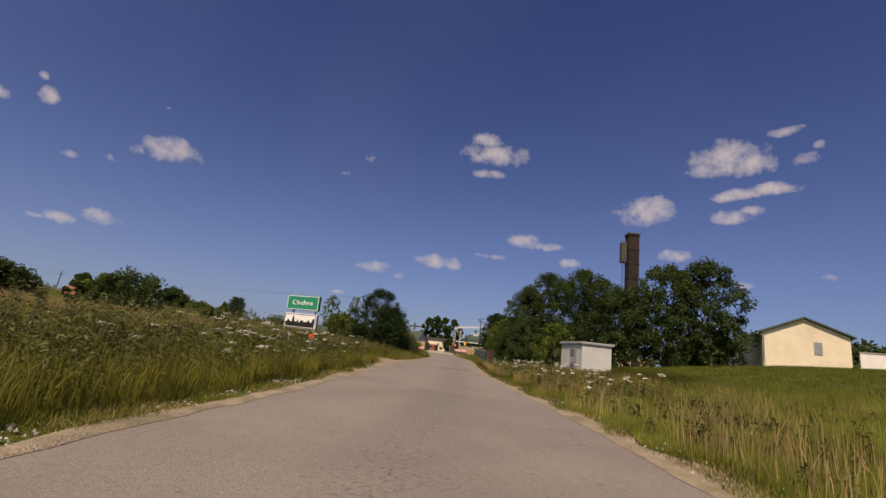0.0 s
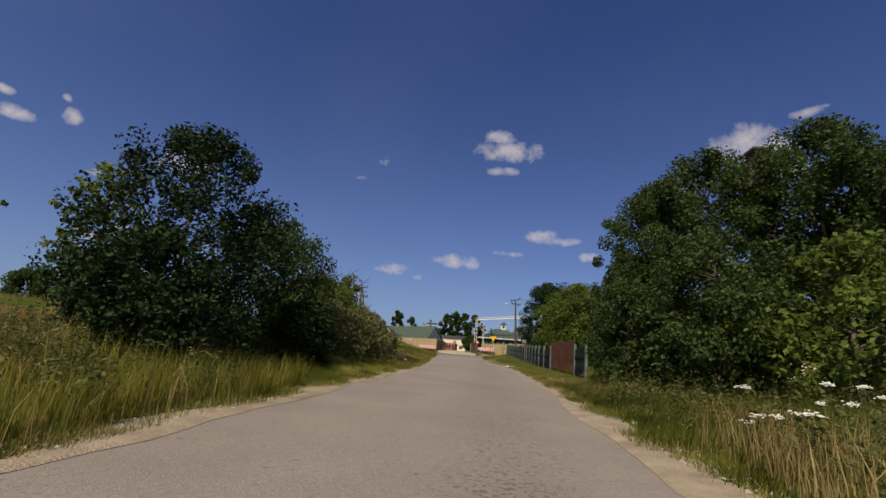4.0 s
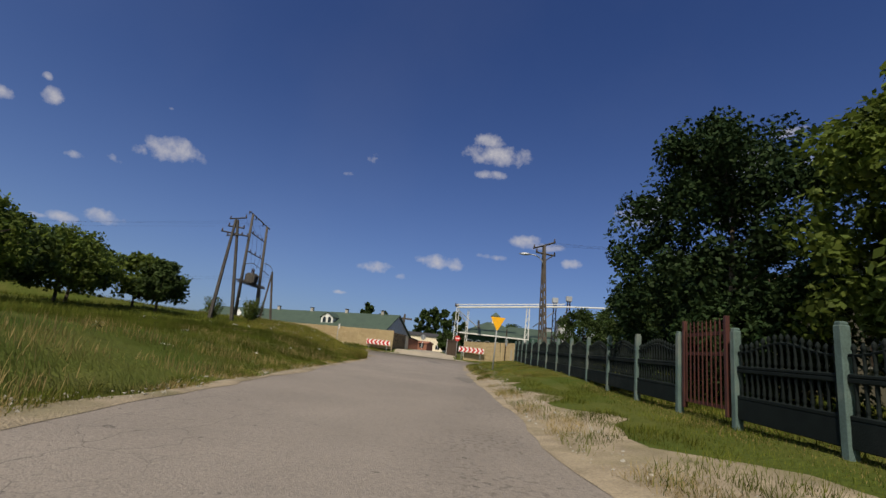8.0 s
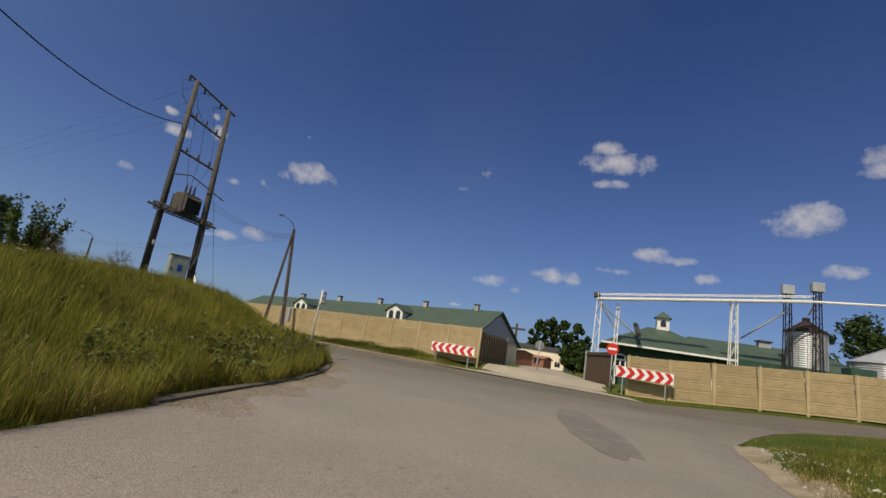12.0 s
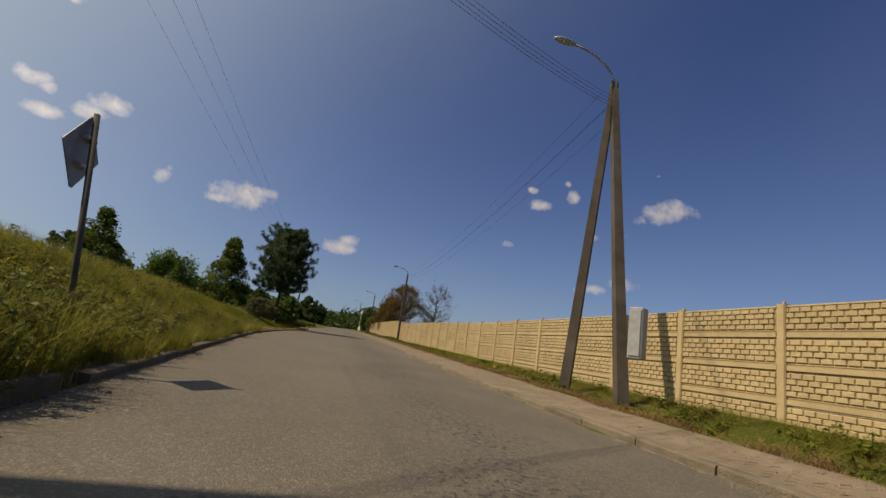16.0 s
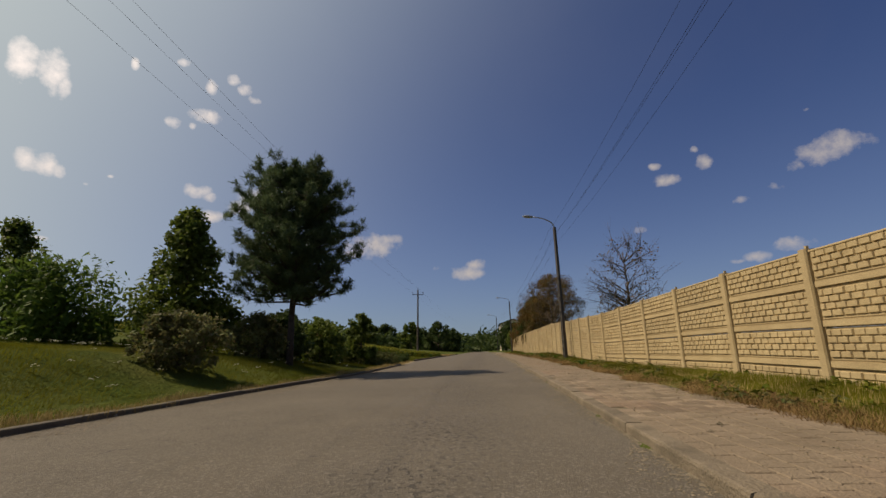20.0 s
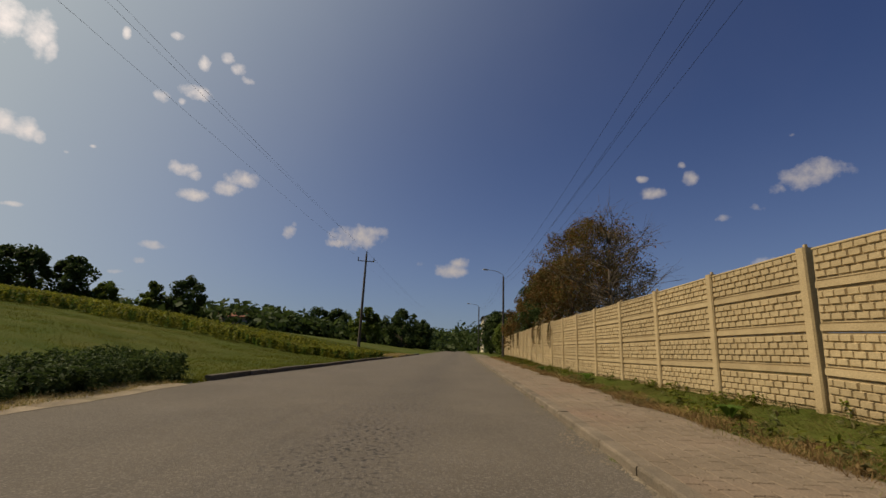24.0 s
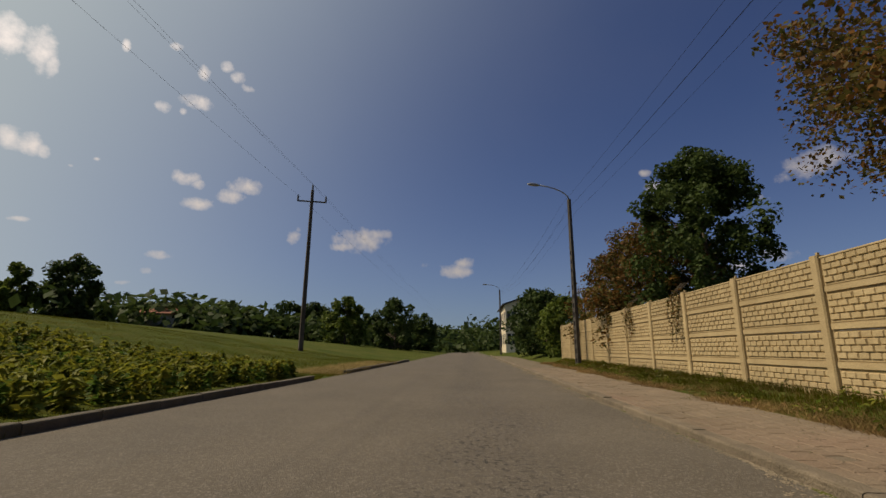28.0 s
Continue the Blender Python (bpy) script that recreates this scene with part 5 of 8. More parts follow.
# ---- small builders ----
def lathe(bm, profile, at=(0, 0, 0), seg=20):
    """A surface of revolution from (radius, height) pairs, closed at both ends."""
    rings = []
    for r, z in profile:
        rings.append([bm.verts.new((at[0] + r * math.cos(2 * math.pi * i / seg), at[1] + r * math.sin(2 * math.pi * i / seg), at[2] + z)) for i in range(seg)])
    for a, b in zip(rings, rings[1:]):
        for i in range(seg):
            bm.faces.new((a[i], a[(i + 1) % seg], b[(i + 1) % seg], b[i]))
    bm.faces.new(rings[0][::-1])
    bm.faces.new(rings[-1])
    bmesh.ops.recalc_face_normals(bm, faces=bm.faces)
    return bm


def plate(bm, outline, y0, y1):
    """An outline in x, z given thickness along y."""
    lo = [bm.verts.new((x, y0, z)) for x, z in outline]
    hi = [bm.verts.new((x, y1, z)) for x, z in outline]
    n = len(outline)
    bm.faces.new(hi)
    bm.faces.new(lo[::-1])
    for i in range(n):
        bm.faces.new((lo[i], lo[(i + 1) % n], hi[(i + 1) % n], hi[i]))
    bmesh.ops.recalc_face_normals(bm, faces=bm.faces)
    return bm


def insulator(parent, at, h=0.16):
    part("insulator", lathe(nb(), [(0.02, -0.05), (0.045, 0), (0.05, h * 0.35), (0.03, h * 0.5), (0.042, h * 0.7), (0.02, h)], at, 10), M_PORCELAIN, parent, smooth=True)


M_PORCELAIN = plain("brown_porcelain", (0.07, 0.045, 0.035), rough=0.25, spec=0.6)
M_GREEN_SIGN = plain("green_sign_face", (0.0, 0.22, 0.13), rough=0.4, vary=0.04)
M_SIGN_WHITE = plain("white_sign_face", (0.78, 0.78, 0.76), rough=0.4, vary=0.03)
M_SIGN_RED = plain("red_sign_face", (0.55, 0.03, 0.025), rough=0.4, vary=0.05)
M_SIGN_YELLOW = plain("yellow_sign_face", (0.85, 0.42, 0.01), rough=0.4, vary=0.04)
M_SIGN_BACK = plain("grey_sign_back", (0.22, 0.23, 0.24), rough=0.5, metal=0.4)
M_CABINET = material("grey_green_cabinet_paint", (0.33, 0.36, 0.31), (0.26, 0.285, 0.245), scale=4, rough=0.6, bump=0.1, c3=(0.10, 0.08, 0.05), stain=0.4)
M_BLACK = plain("black_print", (0.012, 0.012, 0.013), rough=0.5)
M_ORANGE = plain("orange_reflector", (0.62, 0.12, 0.03), rough=0.35)
M_BLUE = plain("blue_notice", (0.02, 0.09, 0.35), rough=0.4)
M_GREYPAINT = plain("grey_sheet_steel", (0.34, 0.35, 0.35), rough=0.55)
M_DARK = plain("dark_interior", (0.02, 0.02, 0.02), rough=0.9)
M_REDGATE = material("red_brown_gate_paint", (0.078, 0.026, 0.021), (0.052, 0.02, 0.017), scale=6, rough=0.6, bump=0.2, c3=(0.16, 0.07, 0.04), stain=0.4)
M_TEAL = material("pale_turquoise_paint", (0.10, 0.15, 0.135), (0.07, 0.105, 0.095), scale=5, rough=0.85, bump=0.3, c3=(0.26, 0.25, 0.21), stain=0.6)
M_DARKGREEN = material("dark_green_fence_paint", (0.011, 0.016, 0.015), (0.007, 0.010, 0.010), scale=5, rough=0.85, bump=0.3, spec=0.12, c3=(0.035, 0.04, 0.037), stain=0.35)
M_TIMBER = material("dark_brown_timber", (0.10, 0.065, 0.04), (0.06, 0.04, 0.028), scale=8, rough=0.85, bump=0.5)
M_BRICKRED = material("red_brown_cladding", (0.30, 0.13, 0.08), (0.22, 0.09, 0.055), scale=2, rough=0.85, bump=0.3)
M_SILO = material("corrugated_silo_steel", (0.44, 0.45, 0.46), (0.33, 0.34, 0.35), scale=2, rough=0.5, metal=0.35, bump=0.2, c3=(0.22, 0.15, 0.10), stain=0.35)
M_DARKROOF = material("bitumen_roof", (0.05, 0.048, 0.047), (0.035, 0.034, 0.034), scale=2, rough=0.85)
M_GREENWALL = material("dark_green_boards", (0.03, 0.075, 0.05), (0.02, 0.05, 0.035), scale=2, rough=0.7, bump=0.2)


def lettering(text, size, depth=0.004):
    """Words in the built-in font as a mesh, upright in x, z and facing -y."""
    cu = bpy.data.curves.new("lettering", "FONT")
    cu.body, cu.size, cu.extrude, cu.align_x, cu.align_y, cu.space_character = text, size, depth, "CENTER", "CENTER", 1.15
    ob = bpy.data.objects.new("lettering", cu)
    scene.collection.objects.link(ob)
    bpy.context.view_layer.update()
    me = bpy.data.meshes.new_from_object(ob.evaluated_get(bpy.context.evaluated_depsgraph_get()))
    bpy.data.objects.remove(ob)
    bpy.data.curves.remove(cu)
    me.transform(Matrix.Rotation(radians(90), 4, "X"))
    me.name = "lettering"
    return me


# ---- town sign on the verge ----
def town_sign():
    ax, ay, bx, by = -5.12, 3.75, -3.98, 3.36
    mx, my = (ax + bx) / 2, (ay + by) / 2
    g = gz(mx, my)
    t = thing("town_sign", (mx, my, g), "green town sign over a white built-up-area sign on two posts", "road sign", turn=math.degrees(math.atan2(by - ay, bx - ax)))
    w = math.hypot(bx - ax, by - ay)
    for k in (-0.42, 0.42):
        part("post", lathe(nb(), [(0.03, -0.3), (0.03, 2.1 - g)], (k, 0.14, 0), 10), M_GREYPAINT, t, smooth=True)
    for nm, z0, z1, m in (("town_board", 1.6, 2.06, M_GREEN_SIGN), ("area_board", 1.04, 1.5, M_SIGN_WHITE)):
        cz, h = (z0 + z1) / 2 - g, z1 - z0
        b = part(nm, box(nb(), (0, 0, cz), (w, 0.03, h), bevel=0.012), m, t)
        part("box_rim", box(nb(), (0, 0.055, cz), (w - 0.01, 0.08, h - 0.01), bevel=0.008), M_DARKPOLE, b)
        bm = nb()
        rim = 0.018
        for c, s in (((0, -0.0185, cz + h / 2 - 0.028), (w - 0.05, 0.004, rim)), ((0, -0.0185, cz - h / 2 + 0.028), (w - 0.05, 0.004, rim)), ((-w / 2 + 0.03, -0.0185, cz), (rim, 0.004, h - 0.06)), ((w / 2 - 0.03, -0.0185, cz), (rim, 0.004, h - 0.06))):
            box(bm, c, s)
        part("border", bm, M_SIGN_WHITE if m is M_GREEN_SIGN else M_BLACK, b)
        if m is M_GREEN_SIGN:
            me = lettering("Chełmo", 0.215)
            me.materials.append(M_SIGN_WHITE)
            shared("lettering", me, b, Matrix.Translation((0, -0.018, cz)))
        else:
            # skyline of roofs and a church tower
            o = [(-0.5, -0.16), (0.5, -0.16), (0.5, 0.1), (0.45, 0.1), (0.45, 0.06), (0.42, 0.06), (0.42, -0.02), (0.36, -0.02), (0.30, 0.05), (0.24, -0.02), (0.12, -0.02), (0.12, 0.02), (0.02, 0.02), (0.02, -0.04), (-0.05, -0.04),
                (-0.05, 0.03), (-0.1, 0.03), (-0.1, -0.02), (-0.2, -0.02), (-0.2, 0.06), (-0.235, 0.17), (-0.27, 0.06), (-0.27, -0.03), (-0.34, -0.03), (-0.4, 0.04), (-0.46, -0.03), (-0.5, -0.03)]
            part("skyline", plate(nb(), [(x * 1.08, z * 1.05 + cz) for x, z in o], -0.021, -0.014), M_BLACK, b)
        part("back_rail", box(nb(), (0, 0.1, cz), (w * 0.96, 0.025, 0.04)), M_GREYPAINT, b)
    part("reflector", box(nb(), (0.42, 0.1, 0.72), (0.16, 0.014, 0.18), bevel=0.005), M_ORANGE, t, "small orange reflector plate")


town_sign()


# ---- transformer kiosk ----
def kiosk():
    o = Vector((8.1, 19.25))
    w, a = 1.95, 9.0
    d, top, z = 3.5, 2.36, 0.36
    t = thing("transformer_kiosk", (o.x, o.y, z), "white concrete transformer kiosk with a grey flat roof in the grass", "kiosk", turn=a)
    h = top - z
    part("body", box(nb(), (w / 2, d / 2, (h - 0.12) / 2 - 0.2), (w, d, h - 0.12 + 0.4), bevel=0.015), M_KIOSK, t)
    part("roof", box(nb(), (w / 2, d / 2, h - 0.055), (w + 0.24, d + 0.24, 0.14), bevel=0.012), M_GREYPAINT, t)
    part("plinth", box(nb(), (w / 2, d / 2, -0.06), (w + 0.05, d + 0.05, 0.14)), M_CONCRETE, t)
    door = part("door", box(nb(), (-0.012, 1.3, 0.82), (0.03, 0.95, 1.55), bevel=0.006), M_GREYPAINT, t)
    for z0 in (0.22, 1.1):
        part("louvre_panel", box(nb(), (-0.03, 1.5, z0 + 0.2), (0.012, 0.6, 0.4)), M_DARK, door)
        for i in range(8):
            part("louvre", box(nb(), (-0.042, 1.5, z0 + 0.03 + i * 0.048), (0.03, 0.62, 0.012), Matrix.Rotation(0.5, 4, "Y")), M_GREYPAINT, door)
    part("notice", box(nb(), (-0.032, 1.72, 0.86), (0.006, 0.16, 0.2)), M_SIGN_YELLOW, door, "small yellow notice plate")
    part("handle", box(nb(), (-0.05, 1.14, 0.8), (0.05, 0.03, 0.14), bevel=0.006), M_STEEL, door)


kiosk()


# ---- barn on the meadow ----
t = gable_house("barn", (31.07, 32.3), -22, 6.4, 22, 2.9, 4.3, "long pale barn with a green roof on the meadow", M_PLASTER, M_ROOF)
w = part("window", box(nb(), (0.9, -0.02, 1.75), (0.6, 0.08, 1.1), bevel=0.01), M_GREYPAINT, t, "grey shuttered window")
for i in range(7):
    part("shutter_slat", box(nb(), (0.9, -0.065, 1.32 + i * 0.145), (0.52, 0.02, 0.11)), M_STEEL, w)
part("downpipe", bent(nb(), [(-3.45, -0.25, 2.72), (-3.12, -0.1, 2.5), (-3.12, -0.1, 0.1)], 0.06), M_STEEL, t)
part("gutter", rod(nb(), (-3.62, -0.4, 2.74), (-3.62, 22.3, 2.74), 0.07), M_STEEL, t)
for i in range(24):
    part("roof_seam", box(nb(), (-1.78, 0.2 + i * 0.94, 3.70), (3.85, 0.05, 0.06), Matrix.Rotation(-math.atan2(1.4, 3.2), 4, "Y")), M_ROOF, t)
t = thing("annex", (37.6, 29.2, gz(37.6, 29.2)), "low pale annex wall beside the barn", "building", turn=-28)
part("wall", box(nb(), (0, 0.15, 0.5), (7.0, 0.3, 1.7)), M_WHITE, t)
part("coping", box(nb(), (0, 0.15, 1.38), (7.1, 0.42, 0.08)), M_CONCRETE, t)


# ---- boiler chimney ----
t = thing("chimney", (27.3, 64.7, gz(27.3, 64.7)), "tall rusty square boiler chimney with a caged ladder", "chimney")
zc = gz(26.5, 64.7)
H = 23.2 - zc
part("shaft", box(nb(), (0, 0, H / 2), (1.75, 1.75, H), bevel=0.12), M_CHIMNEY, t)
for z in np.arange(3, H - 0.4, 2.35):
    part("band", box(nb(), (0, 0, z), (1.87, 1.87, 0.16), bevel=0.02), M_CHIMNEY, t)
part("crown", box(nb(), (0, 0, H - 0.15), (2.0, 2.0, 0.3), bevel=0.04), M_DARKPOLE, t)
duct = part("side_duct", box(nb(), (-1.45, 0, H - 3.3), (0.85, 1.1, 3.4), bevel=0.05), M_DARKPOLE, t)
for y in (-0.3, 0.3):
    part("ladder_rail", rod(nb(), (-1.5, y, 0.2), (-1.5, y, H - 5.0), 0.035), M_DARKPOLE, t)
for i in range(34):
    part("rung", rod(nb(), (-1.5, -0.3, 0.6 + i * 0.5), (-1.5, 0.3, 0.6 + i * 0.5), 0.018, seg=5), M_DARKPOLE, t)
pl = part("platform", box(nb(), (-1.4, 0, 8.2), (1.5, 1.9, 0.08)), M_DARKPOLE, t)
for x, y in ((-2.1, -0.9), (-2.1, 0.9), (-2.1, 0), (-1.0, -0.9), (-1.0, 0.9)):
    part("rail_post", rod(nb(), (x, y, 8.2), (x, y, 9.2), 0.025, seg=5), M_DARKPOLE, pl)
part("handrail", bent(nb(), [(-0.9, -0.9, 9.2), (-2.1, -0.9, 9.2), (-2.1, 0.9, 9.2), (-0.9, 0.9, 9.2)], 0.025), M_DARKPOLE, pl)


# ---- cream building behind the red gate ----
def boiler_house():
    zb = 0.9
    t = thing("boiler_house", (12.4, 49.9, zb), "cream plastered building with a dark flat roof behind the gate", "building", turn=4)
    L, W, H0, H1 = 22.0, 10.0, 3.85, 3.6
    bm = nb()
    v = [bm.verts.new(p) for p in ((0, 0, -0.6), (W, 0, -0.6), (W, L, -0.6), (0, L, -0.6), (0, 0, H0), (W, 0, H1), (W, L, H1), (0, L, H0))]
    for f in ((3, 2, 1, 0), (4, 5, 6, 7), (0, 1, 5, 4), (1, 2, 6, 5), (2, 3, 7, 6), (3, 0, 4, 7)):
        bm.faces.new([v[i] for i in f])
    part("wall", bm, M_PLASTER, t)
    # thin sheet over the plaster that carries the wall's shade as colour
    part("side_wall_shade", box(nb(), (-0.02, L / 2, H0 / 2 - 0.3), (0.035, L - 0.02, H0 + 0.5)), M_WALL_SHADE, t, "stained cream render on the long wall, its shade put into the colour")
    part("roof", box(nb(), (W / 2, L / 2, (H0 + H1) / 2 + 0.09), (W + 0.5, L + 0.5, 0.16), Matrix.Rotation(math.atan2(H0 - H1, W), 4, "Y")), M_DARKROOF, t)
    # no opening is cut: a near-black slab paints the unlit inside
    door = part("door", box(nb(), (-0.035, 2.1, 1.0), (0.12, 1.9, 2.1)), M_DARK, t, "doorway slab with the unlit interior put into its colour")
    part("door_frame", box(nb(), (-0.05, 2.1, 2.09), (0.08, 2.05, 0.1)), M_TIMBER, door)
    for y in (1.1, 3.1):
        part("door_frame", box(nb(), (-0.05, y, 1.0), (0.08, 0.1, 2.1)), M_TIMBER, door)
    for y in (5.2, 8.2, 11.2, 14.2):
        wn_ = part("window", box(nb(), (-0.03, y, 1.45), (0.1, 1.7, 1.2)), M_GLASS, t)
        for dy in (-0.85, -0.28, 0.28, 0.85):
            part("mullion", box(nb(), (-0.07, y + dy, 1.45), (0.06, 0.06, 1.24)), M_TIMBER, wn_)
        part("transom", box(nb(), (-0.072, y, 1.72), (0.06, 1.7, 0.05)), M_TIMBER, wn_)
        part("sill", box(nb(), (-0.08, y, 0.82), (0.18, 1.85, 0.06)), M_CONCRETE, wn_)
    part("downpipe", bent(nb(), [(-0.12, 0.12, H0 - 0.05), (-0.12, 0.12, -0.3)], 0.055), M_DARKROOF, t)
    part("vent_grille", box(nb(), (1.15, -0.01, 2.35), (0.32, 0.06, 0.34)), M_TIMBER, t)
    an = part("antenna_mast", rod(nb(), (1.5, 8.0, H0), (1.5, 8.0, H0 + 1.6), 0.025), M_DARKPOLE, t)
    for z, q in ((1.5, 0.5), (1.25, 0.4), (1.0, 0.3)):
        part("antenna_rod", rod(nb(), (1.5, 8 - q, H0 + z), (1.5, 8 + q, H0 + z), 0.012, seg=5), M_DARKPOLE, an)
    part("roof_vent", lathe(nb(), [(0.16, 0), (0.16, 0.35), (0.3, 0.36), (0.05, 0.52)], (1.2, 3.0, H0 - 0.05), 12), M_DARKROOF, t)


boiler_house()


# ---- garden fence: turquoise posts, dark cast panels ----
GARDEN_LINE = [(4.15, 30.5), (4.1, 36), (3.95, 40.7), (3.65, 45), (3.55, 46.8), (3.5, 54.6), (3.4, 61.8), (3.25, 66), (3.15, 72), (3.2, 78.2)]


def garden_base(y):
    return float(np.interp(y, [30, 41, 45, 55, 62, 68, 78], [0.3, 0.25, 0.25, 0.4, 0.5, 0.6, 0.76]))


def picket(bm, x, z0, z1, w=0.042, finial=False):
    prof = [(w * 0.5, z0), (w * 0.34, z0 + 0.03), (w * 0.5, z0 + 0.06), (w * 0.36, (z0 + z1) / 2), (w * 0.5, z1 - 0.05), (w * 0.36, z1)]
    if finial:
        prof += [(w * 0.6, z1 + 0.03), (w * 0.55, z1 + 0.055), (0.006, z1 + 0.085)]
    lathe(bm, prof, (x, 0, 0), 6)


def fence_panels():
    base = nb()
    box(base, (0, 0, 0.13), (1.76, 0.05, 0.26), bevel=0.008)
    box(base, (0, -0.03, 0.235), (1.74, 0.03, 0.04), bevel=0.006)
    mid = nb()
    for z in (0.285, 0.63):
        box(mid, (0, 0, z), (1.76, 0.055, 0.05), bevel=0.01)
    for i in range(15):
        picket(mid, -0.81 + i * 0.1157, 0.30, 0.62)
    top = nb()
    box(top, (0, 0, 0.675), (1.76, 0.055, 0.04), bevel=0.01)
    for i in range(15):
        x = -0.81 + i * 0.1157
        picket(top, x, 0.68, 0.96 + 0.06 * math.cos(x / 0.81 * math.pi), finial=True)
    n = 14
    for i in range(n):
        x0, x1 = -0.87 + 1.74 * i / n, -0.87 + 1.74 * (i + 1) / n
        z0, z1 = (0.93 + 0.06 * math.cos(x / 0.81 * math.pi) for x in (x0, x1))
        rod(top, (x0, 0, z0), (x1, 0, z1), 0.018, seg=5)
    out = []
    for nm, bm in (("base_slab", base), ("middle_panel", mid), ("top_panel", top)):
        me = bpy.data.meshes.new(nm)
        bm.to_mesh(me)
        bm.free()
        me.materials.append(M_DARKGREEN)
        out.append((nm, me))
    return out


def garden_fence(line, label, seed=0):
    pans = GARDEN_PANELS
    f = thing("garden_fence", (line[0][0], line[0][1], garden_base(line[0][1])), label, "fence", group="garden fences")
    inv = f.matrix_world.inverted()
    n = max(1, round(math.dist(line[0], line[-1]) / 1.85))
    st = walk_line(line, math.dist(line[0], line[-1]) / n * 0.9995)
    for x, y, a in st:
        m = Matrix.Translation((x, y, garden_base(y))) @ Matrix.Rotation(a, 4, "Z")
        shared("post", GARDEN_POST, f, inv @ m)
    for (x, y, a), (x2, y2, _) in zip(st, st[1:]):
        L = math.hypot(x2 - x, y2 - y)
        z, z2 = garden_base(y), garden_base(y2)
        m = Matrix.Translation(((x + x2) / 2, (y + y2) / 2, (z + z2) / 2)) @ Matrix.Rotation(math.atan2(y2 - y, x2 - x), 4, "Z") @ Matrix.Rotation(-math.atan2(z2 - z, L), 4, "Y") @ Matrix.Diagonal(((L - 0.09) / 1.76, 1, 1, 1))
        for nm, me in pans:
            shared(nm, me, f, inv @ m)


def garden_post():
    bm = nb()
    box(bm, (0, 0, 0.42), (0.105, 0.105, 1.5), bevel=0.012)
    box(bm, (0, 0, 1.185), (0.085, 0.085, 0.04), bevel=0.01)
    me = bpy.data.meshes.new("post")
    bm.to_mesh(me)
    bm.free()
    me.materials.append(M_TEAL)
    return me


GARDEN_POST, GARDEN_PANELS = garden_post(), fence_panels()
pts = lambda y0, y1: [(float(np.interp(y, [p[1] for p in GARDEN_LINE], [p[0] for p in GARDEN_LINE])), y) for y in (y0, *[p[1] for p in GARDEN_LINE if y0 < p[1] < y1], y1)]
garden_fence(pts(36.9, 38.75), "dark cast-concrete picket fence with turquoise posts before the gate")
garden_fence(pts(43.8, 54.6), "dark cast-concrete picket fence with turquoise posts")
garden_fence(pts(56.2, 78.2), "long dark cast-concrete picket fence with turquoise posts along the verge")


def bar_gate(y0, y1, label, h=1.28, brace=True, leaves=1):
    x0, x1 = (float(np.interp(y, [p[1] for p in GARDEN_LINE], [p[0] for p in GARDEN_LINE])) for y in (y0, y1))
    z = garden_base((y0 + y1) / 2) + 0.02
    for k in range(leaves):
        a = Vector((x0, y0, z)).lerp(Vector((x1, y1, z)), k / leaves)
        b = Vector((x0, y0, z)).lerp(Vector((x1, y1, z)), (k + 1) / leaves)
        L = (b - a).length - 0.06
        g = thing("bar_gate", a, label, "gate", group="red gates", turn=math.degrees(math.atan2(b.y - a.y, b.x - a.x)))
        for x in (0.05, L - 0.02):
            part("stile", box(nb(), (x, 0, h / 2 + 0.02), (0.07, 0.06, h + 0.12), bevel=0.006), M_REDGATE, g)
        for zz in (0.08, 0.82, h - 0.16):
            part("rail", box(nb(), (L / 2, 0, zz), (L - 0.06, 0.03, 0.05)), M_REDGATE, g)
        n = int(L / 0.118)
        for i in range(1, n):
            part("bar", lathe(nb(), [(0.011, 0.06), (0.011, h), (0.002, h + 0.05)], (0.05 + (L - 0.07) * i / n, 0.026, 0), 5), M_REDGATE, g)
        if brace:
            part("brace", rod(nb(), (0.08, -0.02, 0.1 if k else 0.8), (L - 0.05, -0.02, 0.8 if k else 0.1), 0.022, seg=6), M_REDGATE, g)


bar_gate(38.85, 43.7, "red-brown steel bar gate leaf closing the farmyard", leaves=2)
bar_gate(54.75, 56.1, "narrow red-brown steel garden gate in the fence", brace=False)


# ---- poles at the first road ----
def crossarm(t, c, axis, L, tilt=0.0):
    a = Vector(axis).normalized()
    d = Vector((a.x * L / 2, a.y * L / 2, tilt))
    arm = part("crossarm", rod(nb(), c - d, c + d, 0.05, seg=4), M_DARKPOLE, t)
    for k in (-0.92, 0.92):
        insulator(t, c + d * k + Vector((0, 0, 0.05)))


def pole_r():
    b1, b2, top = Vector((3.95, 73.5, gz(3.95, 73.5))), Vector((3.95, 71.6, gz(3.95, 71.6))), Vector((3.66, 72.4, 7.0))
    t = thing("utility_pole", b1, "A-shaped openwork concrete pole with a street lamp and crossarms", "utility pole")
    for b in (b1, b2):
        part("leg", ladder_leg(nb(), b - b1 + Vector((0, 0, -0.4)), top - b1 + Vector((0, (b.y - 72.5) * 0.12, 0)), 0.21, 0.13), M_POLE, t)
    o = top - b1
    crossarm(t, o + Vector((0, 0, 0.02)), (0.8, -0.6, 0), 1.3, 0.12)
    crossarm(t, o + Vector((0.1, 0, -0.45)), (1, 0.2, 0), 1.1, -0.03)
    part("brace", rod(nb(), o + Vector((0, 0, -0.9)), o + Vector((0.6, -0.1, -0.45)), 0.03, seg=5), M_DARKPOLE, t)
    lamp_head(t, o + Vector((0, 0.1, -1.0)), (-1, 0.15, 0), 0.7, 0.5)


